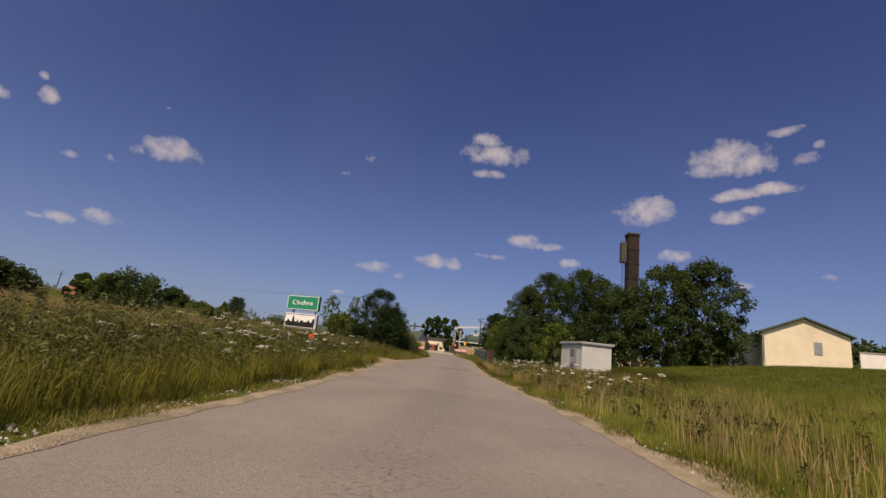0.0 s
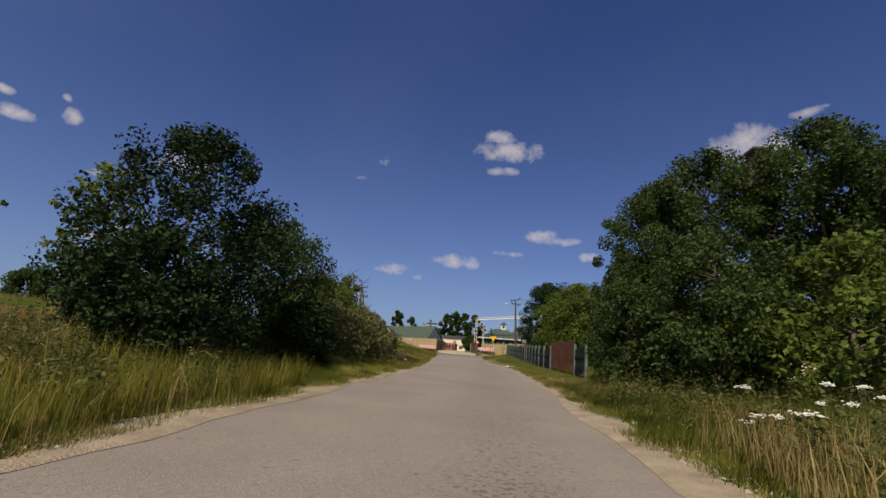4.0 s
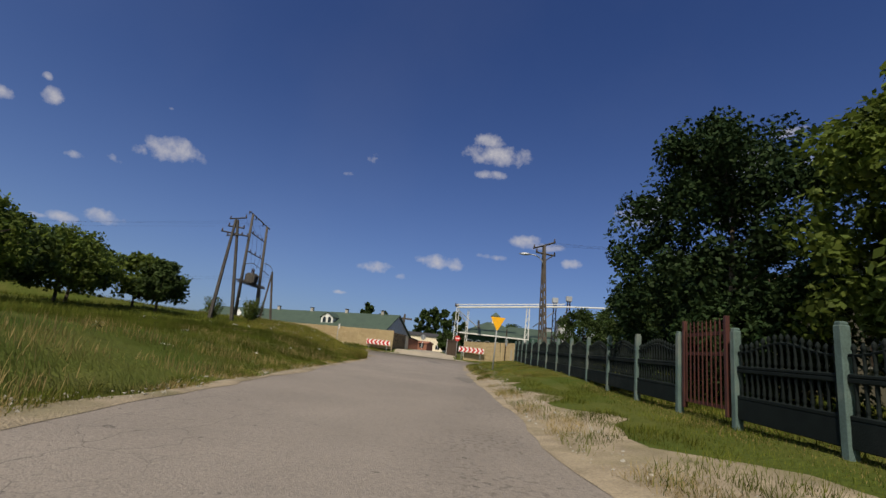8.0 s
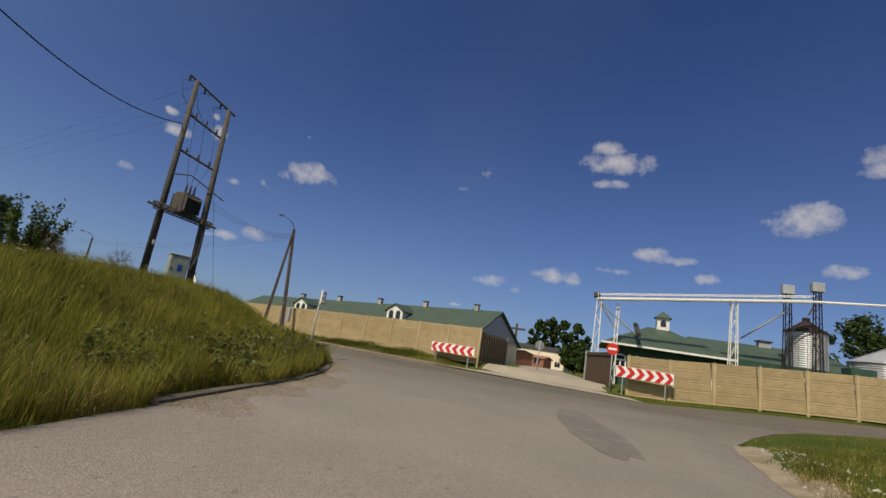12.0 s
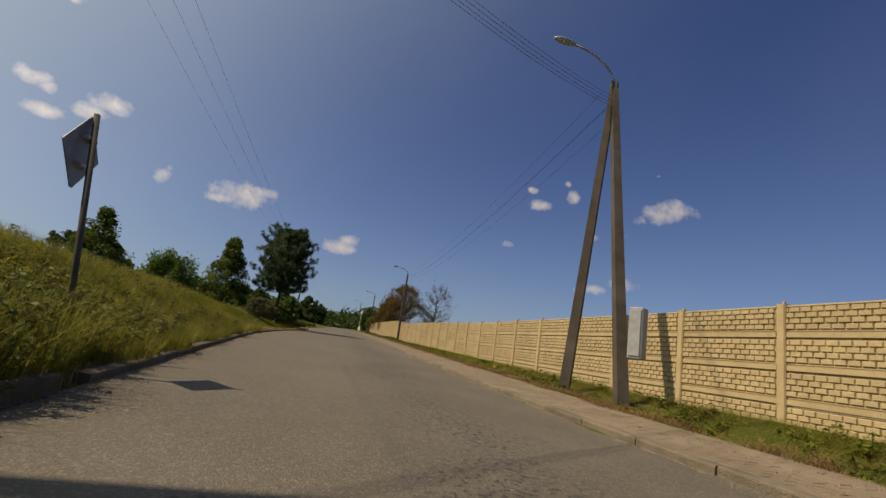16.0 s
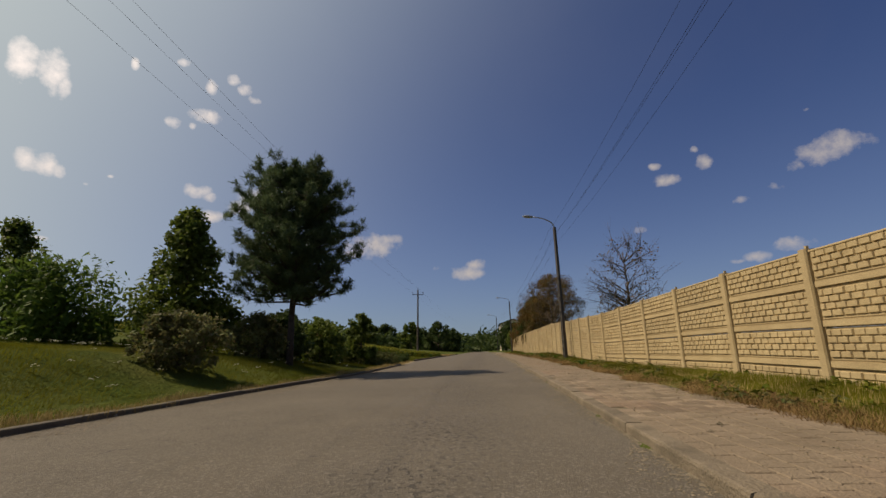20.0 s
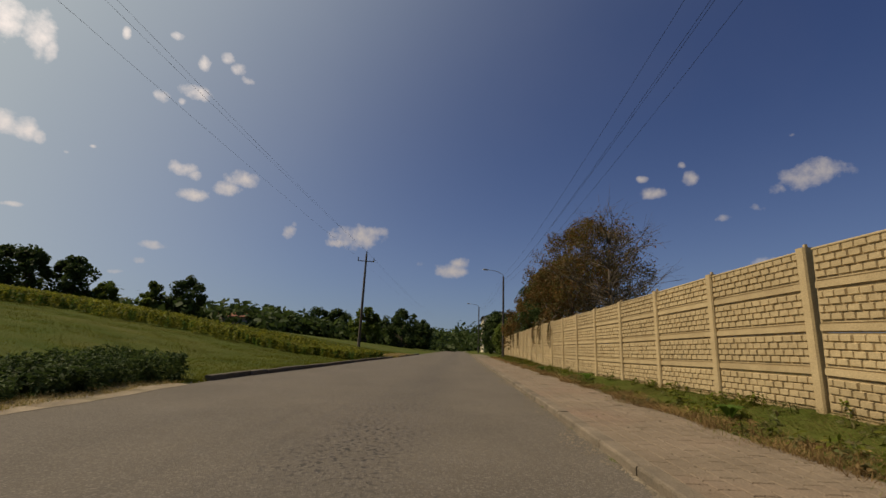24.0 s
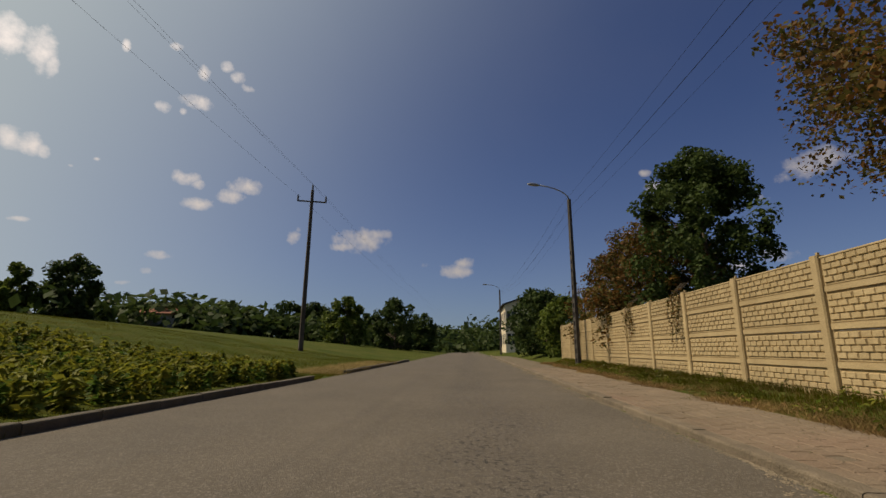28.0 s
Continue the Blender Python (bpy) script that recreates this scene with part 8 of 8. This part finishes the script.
def herbs(name, xy, h, leaf_mat, label, seed, leaves=16, size=0.07, top_mat=None, top=0, spread=0.35, category="weeds"):
    """Leafy plants: a stem, leaves up the stem, and a flat head of small flowers."""
    r = np.random.default_rng(seed)
    n = len(xy)
    base = np.column_stack([xy, hz(xy[:, 0], xy[:, 1]) - 0.02])
    hh = h * r.uniform(0.55, 1.25, n)
    ax = np.column_stack([r.normal(0, 0.12, n), r.normal(0, 0.12, n), np.ones(n)]) * hh[:, None]
    a = r.random(n) * np.pi
    s = np.column_stack([np.cos(a), np.sin(a), np.zeros(n)]) * 0.006
    stem = np.stack([base - s, base + s, base + ax + s * 0.5, base + ax - s * 0.5], 1).reshape(-1, 3)
    k = np.repeat(np.arange(n), leaves)
    u = r.uniform(0.08, 1.0, n * leaves)
    d = r.normal(0, 1, (n * leaves, 3)) * np.array([1, 1, 0.35])
    d /= np.linalg.norm(d, axis=1, keepdims=True)
    c = base[k] + ax[k] * u[:, None] + d * (spread * hh[k] * (1.05 - u) * r.random(n * leaves) + 0.03)[:, None]
    t = np.cross(d, r.normal(0, 1, d.shape) + np.array([0, 0, 2.0]))
    t /= np.linalg.norm(t, axis=1, keepdims=True) + 1e-9
    z = size * r.uniform(0.5, 1.4, n * leaves)[:, None]
    lv = np.stack([c - d * z, c + t * z * 0.42, c + d * z - np.array([0, 0, 1]) * z * 0.4, c - t * z * 0.42], 1).reshape(-1, 3)
    v, mats, ids = [stem, lv], [leaf_mat], np.zeros(n + n * leaves)
    if top:
        k = np.repeat(np.arange(n), top)
        q = r.normal(0, 1, (n * top, 2)) * 0.038
        c = base[k] + ax[k] * 1.02 + np.column_stack([q, r.normal(0, 0.012, n * top)])
        z = 0.014 * r.uniform(0.6, 1.5, n * top)[:, None]
        ex, ey = np.array([1.0, 0.1, 0.25]), np.array([-0.1, 1.0, 0.2])
        v.append(np.stack([c - ex * z, c - ey * z, c + ex * z, c + ey * z], 1).reshape(-1, 3))
        mats.append(top_mat)
        ids = np.concatenate([ids, np.ones(n * top)])
    v = np.vstack(v)
    return tagged(new(name, mesh_np(name, v, np.arange(len(v)).reshape(-1, 4), mats, ids)), label, category, kind="stuff")


first = lambda a, b: (lambda x, y: a < y < b and x > -9)
far_l = lambda a, b: (lambda x, y: y > 76 and b < x < a)
# first road, left: tall weeds, dry grass, low verge
blades("verge_grass", along("L", 90000, 0.45, 9, 1, first(-14, 28), 1.6), 0.46, 0.004, M_BANK, "tall yellowing grass on the verge", 1)
blades("dry_grass", along("L", 42000, 3.2, 14, 2, first(-14, 30), 1.0, patch=-0.1), 0.55, 0.004, M_GRASS_DRY, "tall dry grass on the slope", 2)
herbs("weeds", along("L", 500, 0.6, 5, 3, first(-12, 9), 1.3, patch=0.3), 0.5, M_WEED, "tall green weeds on the verge", 3, leaves=30, size=0.042)
herbs("weeds", along("L", 500, 1.1, 7, 4, first(33, 46), 1.0), 0.45, M_BRIAR, "tall brownish weeds under the bushes", 4, leaves=24, size=0.06)
herbs("white_umbels", along("L", 330, 0.45, 2.6, 5, first(-9.5, 8), 1.0, patch=0.5, pscale=1.1), 0.8, M_WEED, "white flowering umbels in the verge", 5, leaves=14, size=0.05, top_mat=M_FLOWER, top=34)
herbs("white_umbels", along("L", 30, 0.8, 4.5, 6, first(40, 70), 1.1), 0.3, M_WEED, "white flowers in the low grass", 6, leaves=8, size=0.04, top_mat=M_FLOWER, top=16)
spikes("low_grass", along("L", 150000, 0.4, 8, 7, first(24, 76), 1.6), 0.17, 0.005, M_GRASS, "low green grass on the verge", 7)
blades("verge_grass", along("L", 26000, 0.55, 5, 9, first(26, 48), 1.3), 0.34, 0.0045, M_GRASS, "long grass before the bramble thicket", 9)
blades("dry_grass", along("L", 26000, 0.5, 5, 8, first(28, 74), 1.3, patch=0.3), 0.2, 0.004, M_GRASS_DRY, "dry grass on the low verge", 8)
blades("dry_grass", along("L", 60000, 2.6, 12, 97, first(13, 34), 1.0, patch=-0.7), 0.42, 0.0036, M_DEAD, "dead brown grass on the slope above the track", 97)
# first road, right
blades("verge_grass", along("R1", 80000, 0.4, 10, 11, first(-12, 36), 1.7), 0.36, 0.0045, M_GRASS, "wild green grass beside the road", 11)
blades("dry_grass", along("R1", 28000, 0.45, 7, 12, first(-12, 25), 1.6, patch=0.1), 0.5, 0.004, M_GRASS_DRY, "pale dry grass beside the road", 12)
spikes("meadow_grass", scatter(90000, 8, 34, -8, 33, lambda x, y: (x < 34) & ~((x > 7.4) & (x < 10.4) & (y > 17.8) & (y < 22.5)), 13), 0.16, 0.009, M_GRASS, "short green grass on the meadow", 13)
herbs("weeds", along("R1", 900, 0.7, 7, 14, first(-10, 34), 1.3), 0.45, M_WEED, "green weeds beside the road", 14, leaves=30, size=0.036)
herbs("white_umbels", along("R1", 300, 1.0, 4.2, 15, first(-2, 26), 1.0, patch=0.7, pscale=0.9), 0.6, M_WEED, "white flowering umbels beside the road", 15, leaves=12, size=0.05, top_mat=M_FLOWER, top=34)
sandy = lambda xy: xy[(xy[:, 0] > 2.5) | (xy[:, 1] < 46) | (xy[:, 1] > 64) | (np.sin(xy[:, 0] * 2.6 + np.sin(xy[:, 1] * 1.1) * 2) + np.sin(xy[:, 1] * 1.5 + xy[:, 0]) > 0.1)]
bare = lambda xy: xy[(xy[:, 0] > 2.9) | (xy[:, 1] < 46) | (xy[:, 1] > 63)]
spikes("mown_grass", sandy(along("R1", 150000, 0.45, 4.2, 16, first(34, 84), 1.1)), 0.06, 0.004, M_GRASS, "mown grass before the garden fence", 16)
spikes("dry_grass", bare(along("R1", 60000, 0.4, 3.8, 17, first(34, 84), 1.1)), 0.05, 0.004, M_GRASS_DRY, "dry blades in the mown grass", 17)
spikes("garden_grass", scatter(70000, 3.6, 14, 36, 84, lambda x, y: x > np.interp(y, [36, 45, 54, 66, 84], [4.3, 3.9, 3.7, 3.5, 3.4]), 18), 0.16, 0.008, M_GRASS, "grass in the gardens behind the fence", 18)
spikes("mown_grass", scatter(26000, 0.2, 22, 76, 91, lambda x, y: ~inside(x, y, ROAD_POLY) & (x < 22), 19), 0.07, 0.005, M_BANK, "mown grass at the corner of the side road", 19)
herbs("weeds", along("R1", 700, 0.5, 4.0, 96, first(60, 84), 1.0, patch=0.2), 0.09, M_BANK, "low weeds in the mown grass", 96, leaves=16, size=0.024, spread=1.0)
# bank round the corner and along the second road
herbs("weeds", along("L", 1500, 0.15, 2.6, 89, lambda x, y: y > 84 and -26 < x < -11, 0.9, patch=-0.2), 0.5, M_BANK, "tall leafy weeds on the steep bank", 89, leaves=40, size=0.034, spread=0.32)
blades("dead_grass", along("L", 36000, 0.12, 1.3, 20, lambda x, y: y > 70 and x > -40, 1.0, patch=-0.6), 0.22, 0.0034, M_DEAD, "dead brown grass at the foot of the bank", 20, lean=1.1)
herbs("white_umbels", along("L", 90, 1.0, 6, 90, lambda x, y: 70 < y < 86 and x > -9, 1.0), 0.4, M_BANK, "white flowers dotted over the bank", 90, leaves=6, size=0.03, top_mat=M_FLOWER, top=14)
herbs("yellow_flowers", along("L", 60, 0.8, 3, 95, lambda x, y: y > 84 and x > -20, 1.0), 0.55, M_BANK, "yellow flowers on the steep bank", 95, leaves=12, size=0.035, top_mat=M_SIGN_YELLOW, top=12)
blades("bank_grass", along("L", 210000, 0.1, 7, 21, lambda x, y: y > 70 and x > -40, 1.5), 0.36, 0.0034, M_BANK, "long grass on the bank", 21)
blades("dry_grass", along("L", 40000, 0.2, 7, 22, lambda x, y: y > 70 and x > -40, 1.3, patch=0.0), 0.34, 0.003, M_GRASS_DRY, "dry grass on the bank", 22)
herbs("weeds", along("L", 420, 0.1, 1.4, 88, lambda x, y: y > 75 and x > -17), 0.45, M_WEED, "dark weeds at the foot of the bank", 88, leaves=34, size=0.04)
herbs("weeds", along("L", 500, 0.2, 6, 23, lambda x, y: y > 74 and x > -36, 1.2), 0.4, M_WEED, "green weeds on the bank", 23, leaves=20, size=0.05)
blades("verge_grass", along("L", 60000, 0.3, 6, 98, lambda x, y: y > 66 and x > -30, 1.2, patch=0.2, pscale=1.6), 0.3, 0.0034, M_GRASS, "greener clumps in the bank grass", 98)
blades("bank_grass", along("L", 16000, 0.1, 1.1, 99, lambda x, y: y > 87 and -23 < x < -12, 1.0), 0.6, 0.004, M_BANK, "tall grass hanging over the old kerb", 99, lean=0.75)
herbs("weeds", along("L", 300, 0.15, 1.0, 100, lambda x, y: y > 87 and -23 < x < -12, 1.0), 0.6, M_WEED, "tall dark weeds hanging over the old kerb", 100, leaves=44, size=0.045, spread=0.35)
spikes("orchard_grass", scatter(60000, -30, -9, 45, 84, lambda x, y: inside(x, y, POLY_LEFT) & (to_line(x, y, COARSE_L)[0] > 6), 24), 0.22, 0.01, M_GRASS, "grass under the orchard trees", 24)
spikes("lawn", along("L", 190000, 0.2, 15, 25, far_l(-38, -66), 1.5), 0.13, 0.006, M_LAWN, "green lawn along the second road", 25)
blades("verge_grass", along("L", 40000, -0.04, 0.6, 26, lambda x, y: y > 84 and -64 < x, 1.0, patch=-0.6, pscale=1.3), 0.15, 0.004, M_GRASS_DRY, "dry grass over the old kerb", 26)
herbs("white_umbels", along("L", 260, 1, 10, 27, far_l(-36, -60), 1.1), 0.22, M_LAWN, "white flowers dotted over the lawn", 27, leaves=5, size=0.04, top_mat=M_FLOWER, top=9)
herbs("weeds", along("L", 520, 0.5, 4.5, 28, far_l(-61.5, -67.5), 1.0), 0.62, M_WEED, "dark weeds at the end of the lawn", 28, leaves=30, size=0.06)
herbs("weeds", along("L", 460, 0.5, 2.4, 101, far_l(-67.5, -73.5), 1.0), 0.5, M_LEAF_DARK, "dark green weeds in the gap of the kerb", 101, leaves=40, size=0.05, spread=0.45)
spikes("field_grass", along("L", 260000, 0.15, 24, 29, far_l(-66, -112), 1.7), 0.07, 0.0055, M_LAWN, "short green field grass", 29)
spikes("straw", along("L", 14000, 0.05, 1.6, 30, lambda x, y: -108 < x < -97.5, 1.0), 0.16, 0.004, M_GRASS_DRY, "straw and dry grass at the field edge", 30, lean=2.2)
spikes("straw", along("L", 8000, 0.05, 0.8, 31, lambda x, y: -72.5 < x < -62, 1.0), 0.1, 0.004, M_GRASS_DRY, "dry grass in the gap of the kerb", 31, lean=1.6)


# yellowing crop in a strip that runs up the field
def crop(n, seed):
    r = np.random.default_rng(seed)
    u = r.random(n) ** 1.25
    a, b = np.array([(-88.5, 109.0), (-97.5, 111.8)]), np.array([(-92, 70), (-101, 71)])
    near, far = a[0] + (a[1] - a[0]) * r.random((n, 1)), b[0] + (b[1] - b[0]) * r.random((n, 1))
    return near * (1 - u[:, None]) + far * u[:, None]


herbs("crop", crop(2600, 41), 0.85, M_YELLOW, "yellowing leafy crop in a strip up the field", 41, leaves=34, size=0.095, spread=0.3, category="crop")
herbs("crop", crop(1100, 42), 0.7, M_LEAF_LIGHT, "green leafy crop in a strip up the field", 42, leaves=30, size=0.09, spread=0.3, category="crop")
# strip of grass at the foot of the fence
spikes("strip_grass", along("R2", 200000, 1.75, 3.15, 51, lambda x, y: -106 < x < -8.5), 0.11, 0.0045, M_LAWN, "green grass at the foot of the fence", 51)
spikes("dry_grass", along("R2", 110000, 1.55, 2.9, 52, lambda x, y: -106 < x < -8.5, 1.3), 0.075, 0.004, M_GRASS_DRY, "dry grass along the footway", 52, lean=1.2)
herbs("weeds", along("R2", 1500, 1.8, 3.0, 53, lambda x, y: -104 < x < -10, patch=-0.2, pscale=1.4), 0.16, M_GRASS, "low weeds at the foot of the fence", 53, leaves=18, size=0.04, spread=0.9)
herbs("weeds", along("R2", 420, 1.7, 2.7, 55, lambda x, y: -104 < x < -10, patch=0.3), 0.15, M_BRIAR, "withering brown weeds along the footway", 55, leaves=20, size=0.035, spread=0.9)
spikes("yard_grass", scatter(26000, -1, 40, 96.5, 101, lambda x, y: inside(x, y, POLY_FAR) & (y < 98.4 + np.maximum(x, 0) * 0.062) & (x > -0.4), 54), 0.12, 0.006, M_GRASS, "grass before the fence beyond the junction", 54)
spikes("dead_grass", along("R2", 120000, 1.55, 2.15, 56, lambda x, y: -106 < x < -8.5, 1.2, patch=-0.9, pscale=1.5), 0.10, 0.0045, M_DEAD, "dead brown grass along the edge of the footway", 56, lean=1.5)
herbs("weeds", along("R2", 700, 1.6, 2.2, 57, lambda x, y: -104 < x < -10, patch=-0.3), 0.1, M_DEAD, "withered brown weeds along the footway", 57, leaves=16, size=0.03, spread=1.1)
blades("dry_grass", along("R1", 13000, 0.5, 3.6, 58, first(22, 37), 1.0, patch=-0.2), 0.15, 0.004, M_GRASS_DRY, "trampled dry grass before the dark trees", 58, lean=1.0)
# grain on the hill
spikes("ripe_grain", scatter(70000, -60, -11, -6, 60, lambda x, y: inside(x, y, POLY_LEFT) & (to_line(x, y, COARSE_L)[0] > 9.5) & (to_line(x, y, [tuple(q) for q in tr_[::3]])[0] > 1.6), 61), 0.45, 0.012, M_GRASS_DRY, "ripe dry grass on the hill", 61)


# burdock at the edge of the footway
def burdock(x, y, seed):
    r = random.Random(seed)
    t = thing("burdock_plant", (x, y, gz(x, y)), "broad-leaved burdock in the grass strip", "plant", group="burdock plants")
    for i in range(7):
        a = i * 0.9 + r.uniform(-0.2, 0.2)
        L, w = r.uniform(0.12, 0.2), r.uniform(0.05, 0.08)
        bm = nb()
        d, s = Vector((math.cos(a), math.sin(a), 0)), Vector((-math.sin(a), math.cos(a), 0))
        rows_ = []
        for u, k in ((0, 0.1), (0.25, 0.8), (0.55, 1.0), (0.8, 0.65), (1.0, 0.05)):
            c = d * (0.03 + L * u) + Vector((0, 0, 0.04 + 0.14 * math.sin(u * 2.2)))
            rows_.append([bm.verts.new(c - s * w * k + Vector((0, 0, 0.015))), bm.verts.new(c), bm.verts.new(c + s * w * k + Vector((0, 0, 0.015)))])
        for p, q in zip(rows_, rows_[1:]):
            bm.faces.new((p[0], p[1], q[1], q[0]))
            bm.faces.new((p[1], p[2], q[2], q[1]))
        part("leaf", bm, M_LEAF_LIGHT, t)


for k, (x, y) in enumerate(((-73.5, 115.0), (-66.6, 113.0), (-52.0, 108.4), (-31.0, 102.9), (-79.2, 116.3), (-61.0, 111.5))):
    burdock(x, y, k)

blades("long_grass", along("R2", 9000, 1.7, 3.0, 71, lambda x, y: -19 < x < -8), 0.24, 0.0045, M_GRASS, "longer grass under the chevron board", 71)
blades("dry_grass", scatter(26000, -26, -2.8, 6, 24, lambda x, y: inside(x, y, POLY_LEFT) & (to_line(x, y, [tuple(q) for q in tr_[::3]])[0] > np.interp(x, [-26, -10, -5, -2.6], [0.9, 1.2, 2.0, 3.2])), 72, patch=0.0), 0.5, 0.0045, M_GRASS_DRY, "dry grass beside the sandy track", 72)
spikes("dry_grass", scatter(60000, -26, -3.4, 2, 18, lambda x, y: to_line(x, y, [tuple(q) for q in tr_[::3]])[0] < 2.2, 73, patch=0.7, pscale=1.1), 0.1, 0.005, M_GRASS_DRY, "dry tufts between the ruts of the track", 73)

herbs("weeds", along("L", 450, 0.2, 3.6, 81, lambda x, y: y > 84 and x > -27, 1.2, patch=0.3), 0.4, M_LEAF_LIGHT, "tall green weeds hanging over the old kerb", 81, leaves=26, size=0.06, spread=0.3)
herbs("weeds", along("L", 160, 0.2, 2.0, 82, lambda x, y: y > 84 and x > -27, 1.2), 0.5, M_WEED, "brownish weeds hanging over the old kerb", 82, leaves=22, size=0.05, spread=0.4)
herbs("weeds", along("L", 260, 0.8, 4.0, 83, first(2, 10.5), 1.1), 0.55, M_WEED, "tall green weeds at the field track", 83, leaves=26, size=0.06, spread=0.28)
herbs("weeds", along("L", 3000, 0.5, 4.2, 86, first(-12, 26), 1.0, patch=-0.2), 0.6, M_WEED, "tangled green weeds on the verge", 86, leaves=34, size=0.034, spread=0.3)
herbs("weeds", along("L", 1500, 1.2, 5.0, 87, first(-12, 26), 1.0, patch=0.3), 0.75, M_BRIAR, "brownish withering weeds on the verge", 87, leaves=36, size=0.032, spread=0.22)
herbs("weeds", along("L", 300, 1.6, 5.5, 84, first(-12, 10), 1.1), 1.0, M_BRIAR, "tall dock stalks on the verge", 84, leaves=30, size=0.04, spread=0.12)
herbs("weeds", along("R1", 240, 0.6, 3.2, 85, first(-6, 14), 1.1), 0.45, M_WEED, "green weeds by the sandy shoulder", 85, leaves=24, size=0.055, spread=0.3)


# grass creeping over the sandy shoulders, and loose stones on them
for side, a, b, seed in (("L", -14, 8, 91), ("L", 18, 74, 92), ("R1", -12, 47, 93), ("R1", 47, 62, 95), ("R1", 62, 82, 94)):
    spikes("creeping_grass", along(side, int(900 * (b - a)), 0.02, 1.5 if seed == 95 else 0.55, seed, first(a, b), 0.8, patch=0.15, pscale=1.7), 0.12, 0.0045, M_GRASS, "grass creeping over the sandy shoulder", seed, lean=0.9)
    spikes("dry_grass", along(side, int(500 * (b - a)), 0.0, 0.5, seed + 10, first(a, b), 0.9, patch=0.2, pscale=1.3), 0.10, 0.004, M_GRASS_DRY, "dry tufts on the sandy shoulder", seed + 10, lean=1.4)


def gravel(xy, size, mat, label, seed):
    r = np.random.default_rng(seed)
    n = len(xy)
    c = np.column_stack([xy, hz(xy[:, 0], xy[:, 1]) + 0.018])
    corner = np.array([(1, 0, 0), (0, 1, 0), (-1, 0, 0), (0, -1, 0), (0, 0, 0.8), (0, 0, -0.8)], float)
    s = size * r.lognormal(0, 0.45, n)[:, None, None]
    v = (c[:, None, :] + (corner[None] + r.normal(0, 0.22, (n, 6, 3))) * s).reshape(-1, 3)
    f = np.array([(0, 1, 4), (1, 2, 4), (2, 3, 4), (3, 0, 4), (1, 0, 5), (2, 1, 5), (3, 2, 5), (0, 3, 5)])
    return tagged(new("gravel", mesh_np("gravel", v, (np.arange(n)[:, None, None] * 6 + f[None]).reshape(-1, 3), mat)), label, "gravel", kind="stuff")


gravel(along("L", 5000, -0.1, 0.5, 111, first(-10, 74), 0.8), 0.011, M_CONCRETE, "loose pale stones on the shoulder", 111)
gravel(along("R1", 5000, -0.1, 0.7, 112, first(-10, 84), 0.8), 0.011, M_CONCRETE, "loose pale stones on the shoulder", 112)
gravel(along("L", 3000, 0.0, 0.25, 113, lambda x, y: y > 78 and x > -75, 0.8), 0.009, M_CONCRETE, "loose stones along the old kerb", 113)

spikes("dry_grass", along("R2", 26000, 1.15, 1.85, 121, lambda x, y: -106 < x < -8.5, 0.6, patch=0.3, pscale=1.6), 0.05, 0.004, M_GRASS_DRY, "withered grass in the joints of the footway", 121, lean=1.8)
spikes("creeping_grass", along("R2", 22000, 1.3, 1.9, 122, lambda x, y: -106 < x < -8.5, 0.6, patch=0.4, pscale=1.2), 0.07, 0.004, M_GRASS, "grass creeping over the footway", 122, lean=1.2)
gravel(along("R2", 4000, 0.15, 1.8, 123, lambda x, y: -106 < x < -8.5), 0.007, M_BED, "grit and bits of soil on the footway", 123)


def dusting(line, side, lo, hi, n, size, keep, seed, label):
    """Thin washed sand: flat irregular flakes, dense at the kerb and thinning out over the asphalt."""
    p = np.array([tuple(q) for q in line if keep(*q)])
    r = np.random.default_rng(seed)
    i = r.integers(0, len(p) - 1, n)
    q = p[i] + (p[i + 1] - p[i]) * r.random((n, 1))
    d = p[i + 1] - p[i]
    d /= np.linalg.norm(d, axis=1, keepdims=True)
    drift = 0.55 + 0.45 * np.sin(q[:, 0] * 1.7 + np.sin(q[:, 1] * 2.3) * 1.5)
    off = lo + (hi - lo) * r.random(n) ** 2.2 * drift
    c = np.column_stack([q + np.column_stack([-d[:, 1], d[:, 0]]) * (side * off)[:, None], np.full(n, 0.003)])
    k = 7
    a = np.arange(k)[None] * 2 * np.pi / k + r.random((n, 1))
    rad = size * r.lognormal(0, 0.5, (n, 1)) * r.uniform(0.5, 1.3, (n, k))
    rim = np.stack([c[:, None, 0] + rad * np.cos(a), c[:, None, 1] + rad * np.sin(a), np.full((n, k), 0.002)], -1)
    v = np.concatenate([rim, (c + np.array([0, 0, 1]) * (0.002 + 0.004 * r.random((n, 1))))[:, None, :]], 1).reshape(-1, 3)
    f = np.array([(j, (j + 1) % k, k) for j in range(k)])
    return tagged(new("road_dust", mesh_np("road_dust", v, (np.arange(n)[:, None, None] * (k + 1) + f[None]).reshape(-1, 3), M_DUST)), label, "sand", kind="stuff")


dusting(LINE_L, -1, 0.0, 0.7, 30000, 0.009, lambda x, y: y > 75 and x > -64, 34, "pale sand washed along the old kerb")
dusting(LINE_L, -1, 0.0, 0.8, 16000, 0.008, lambda x, y: y > 75 and x > -16, 36, "sand drifts on the asphalt at the corner")
dusting(LINE_R2, 1, 0.0, 0.35, 30000, 0.008, lambda x, y: -125 < x < -9, 35, "pale sand washed along the kerb of the footway")
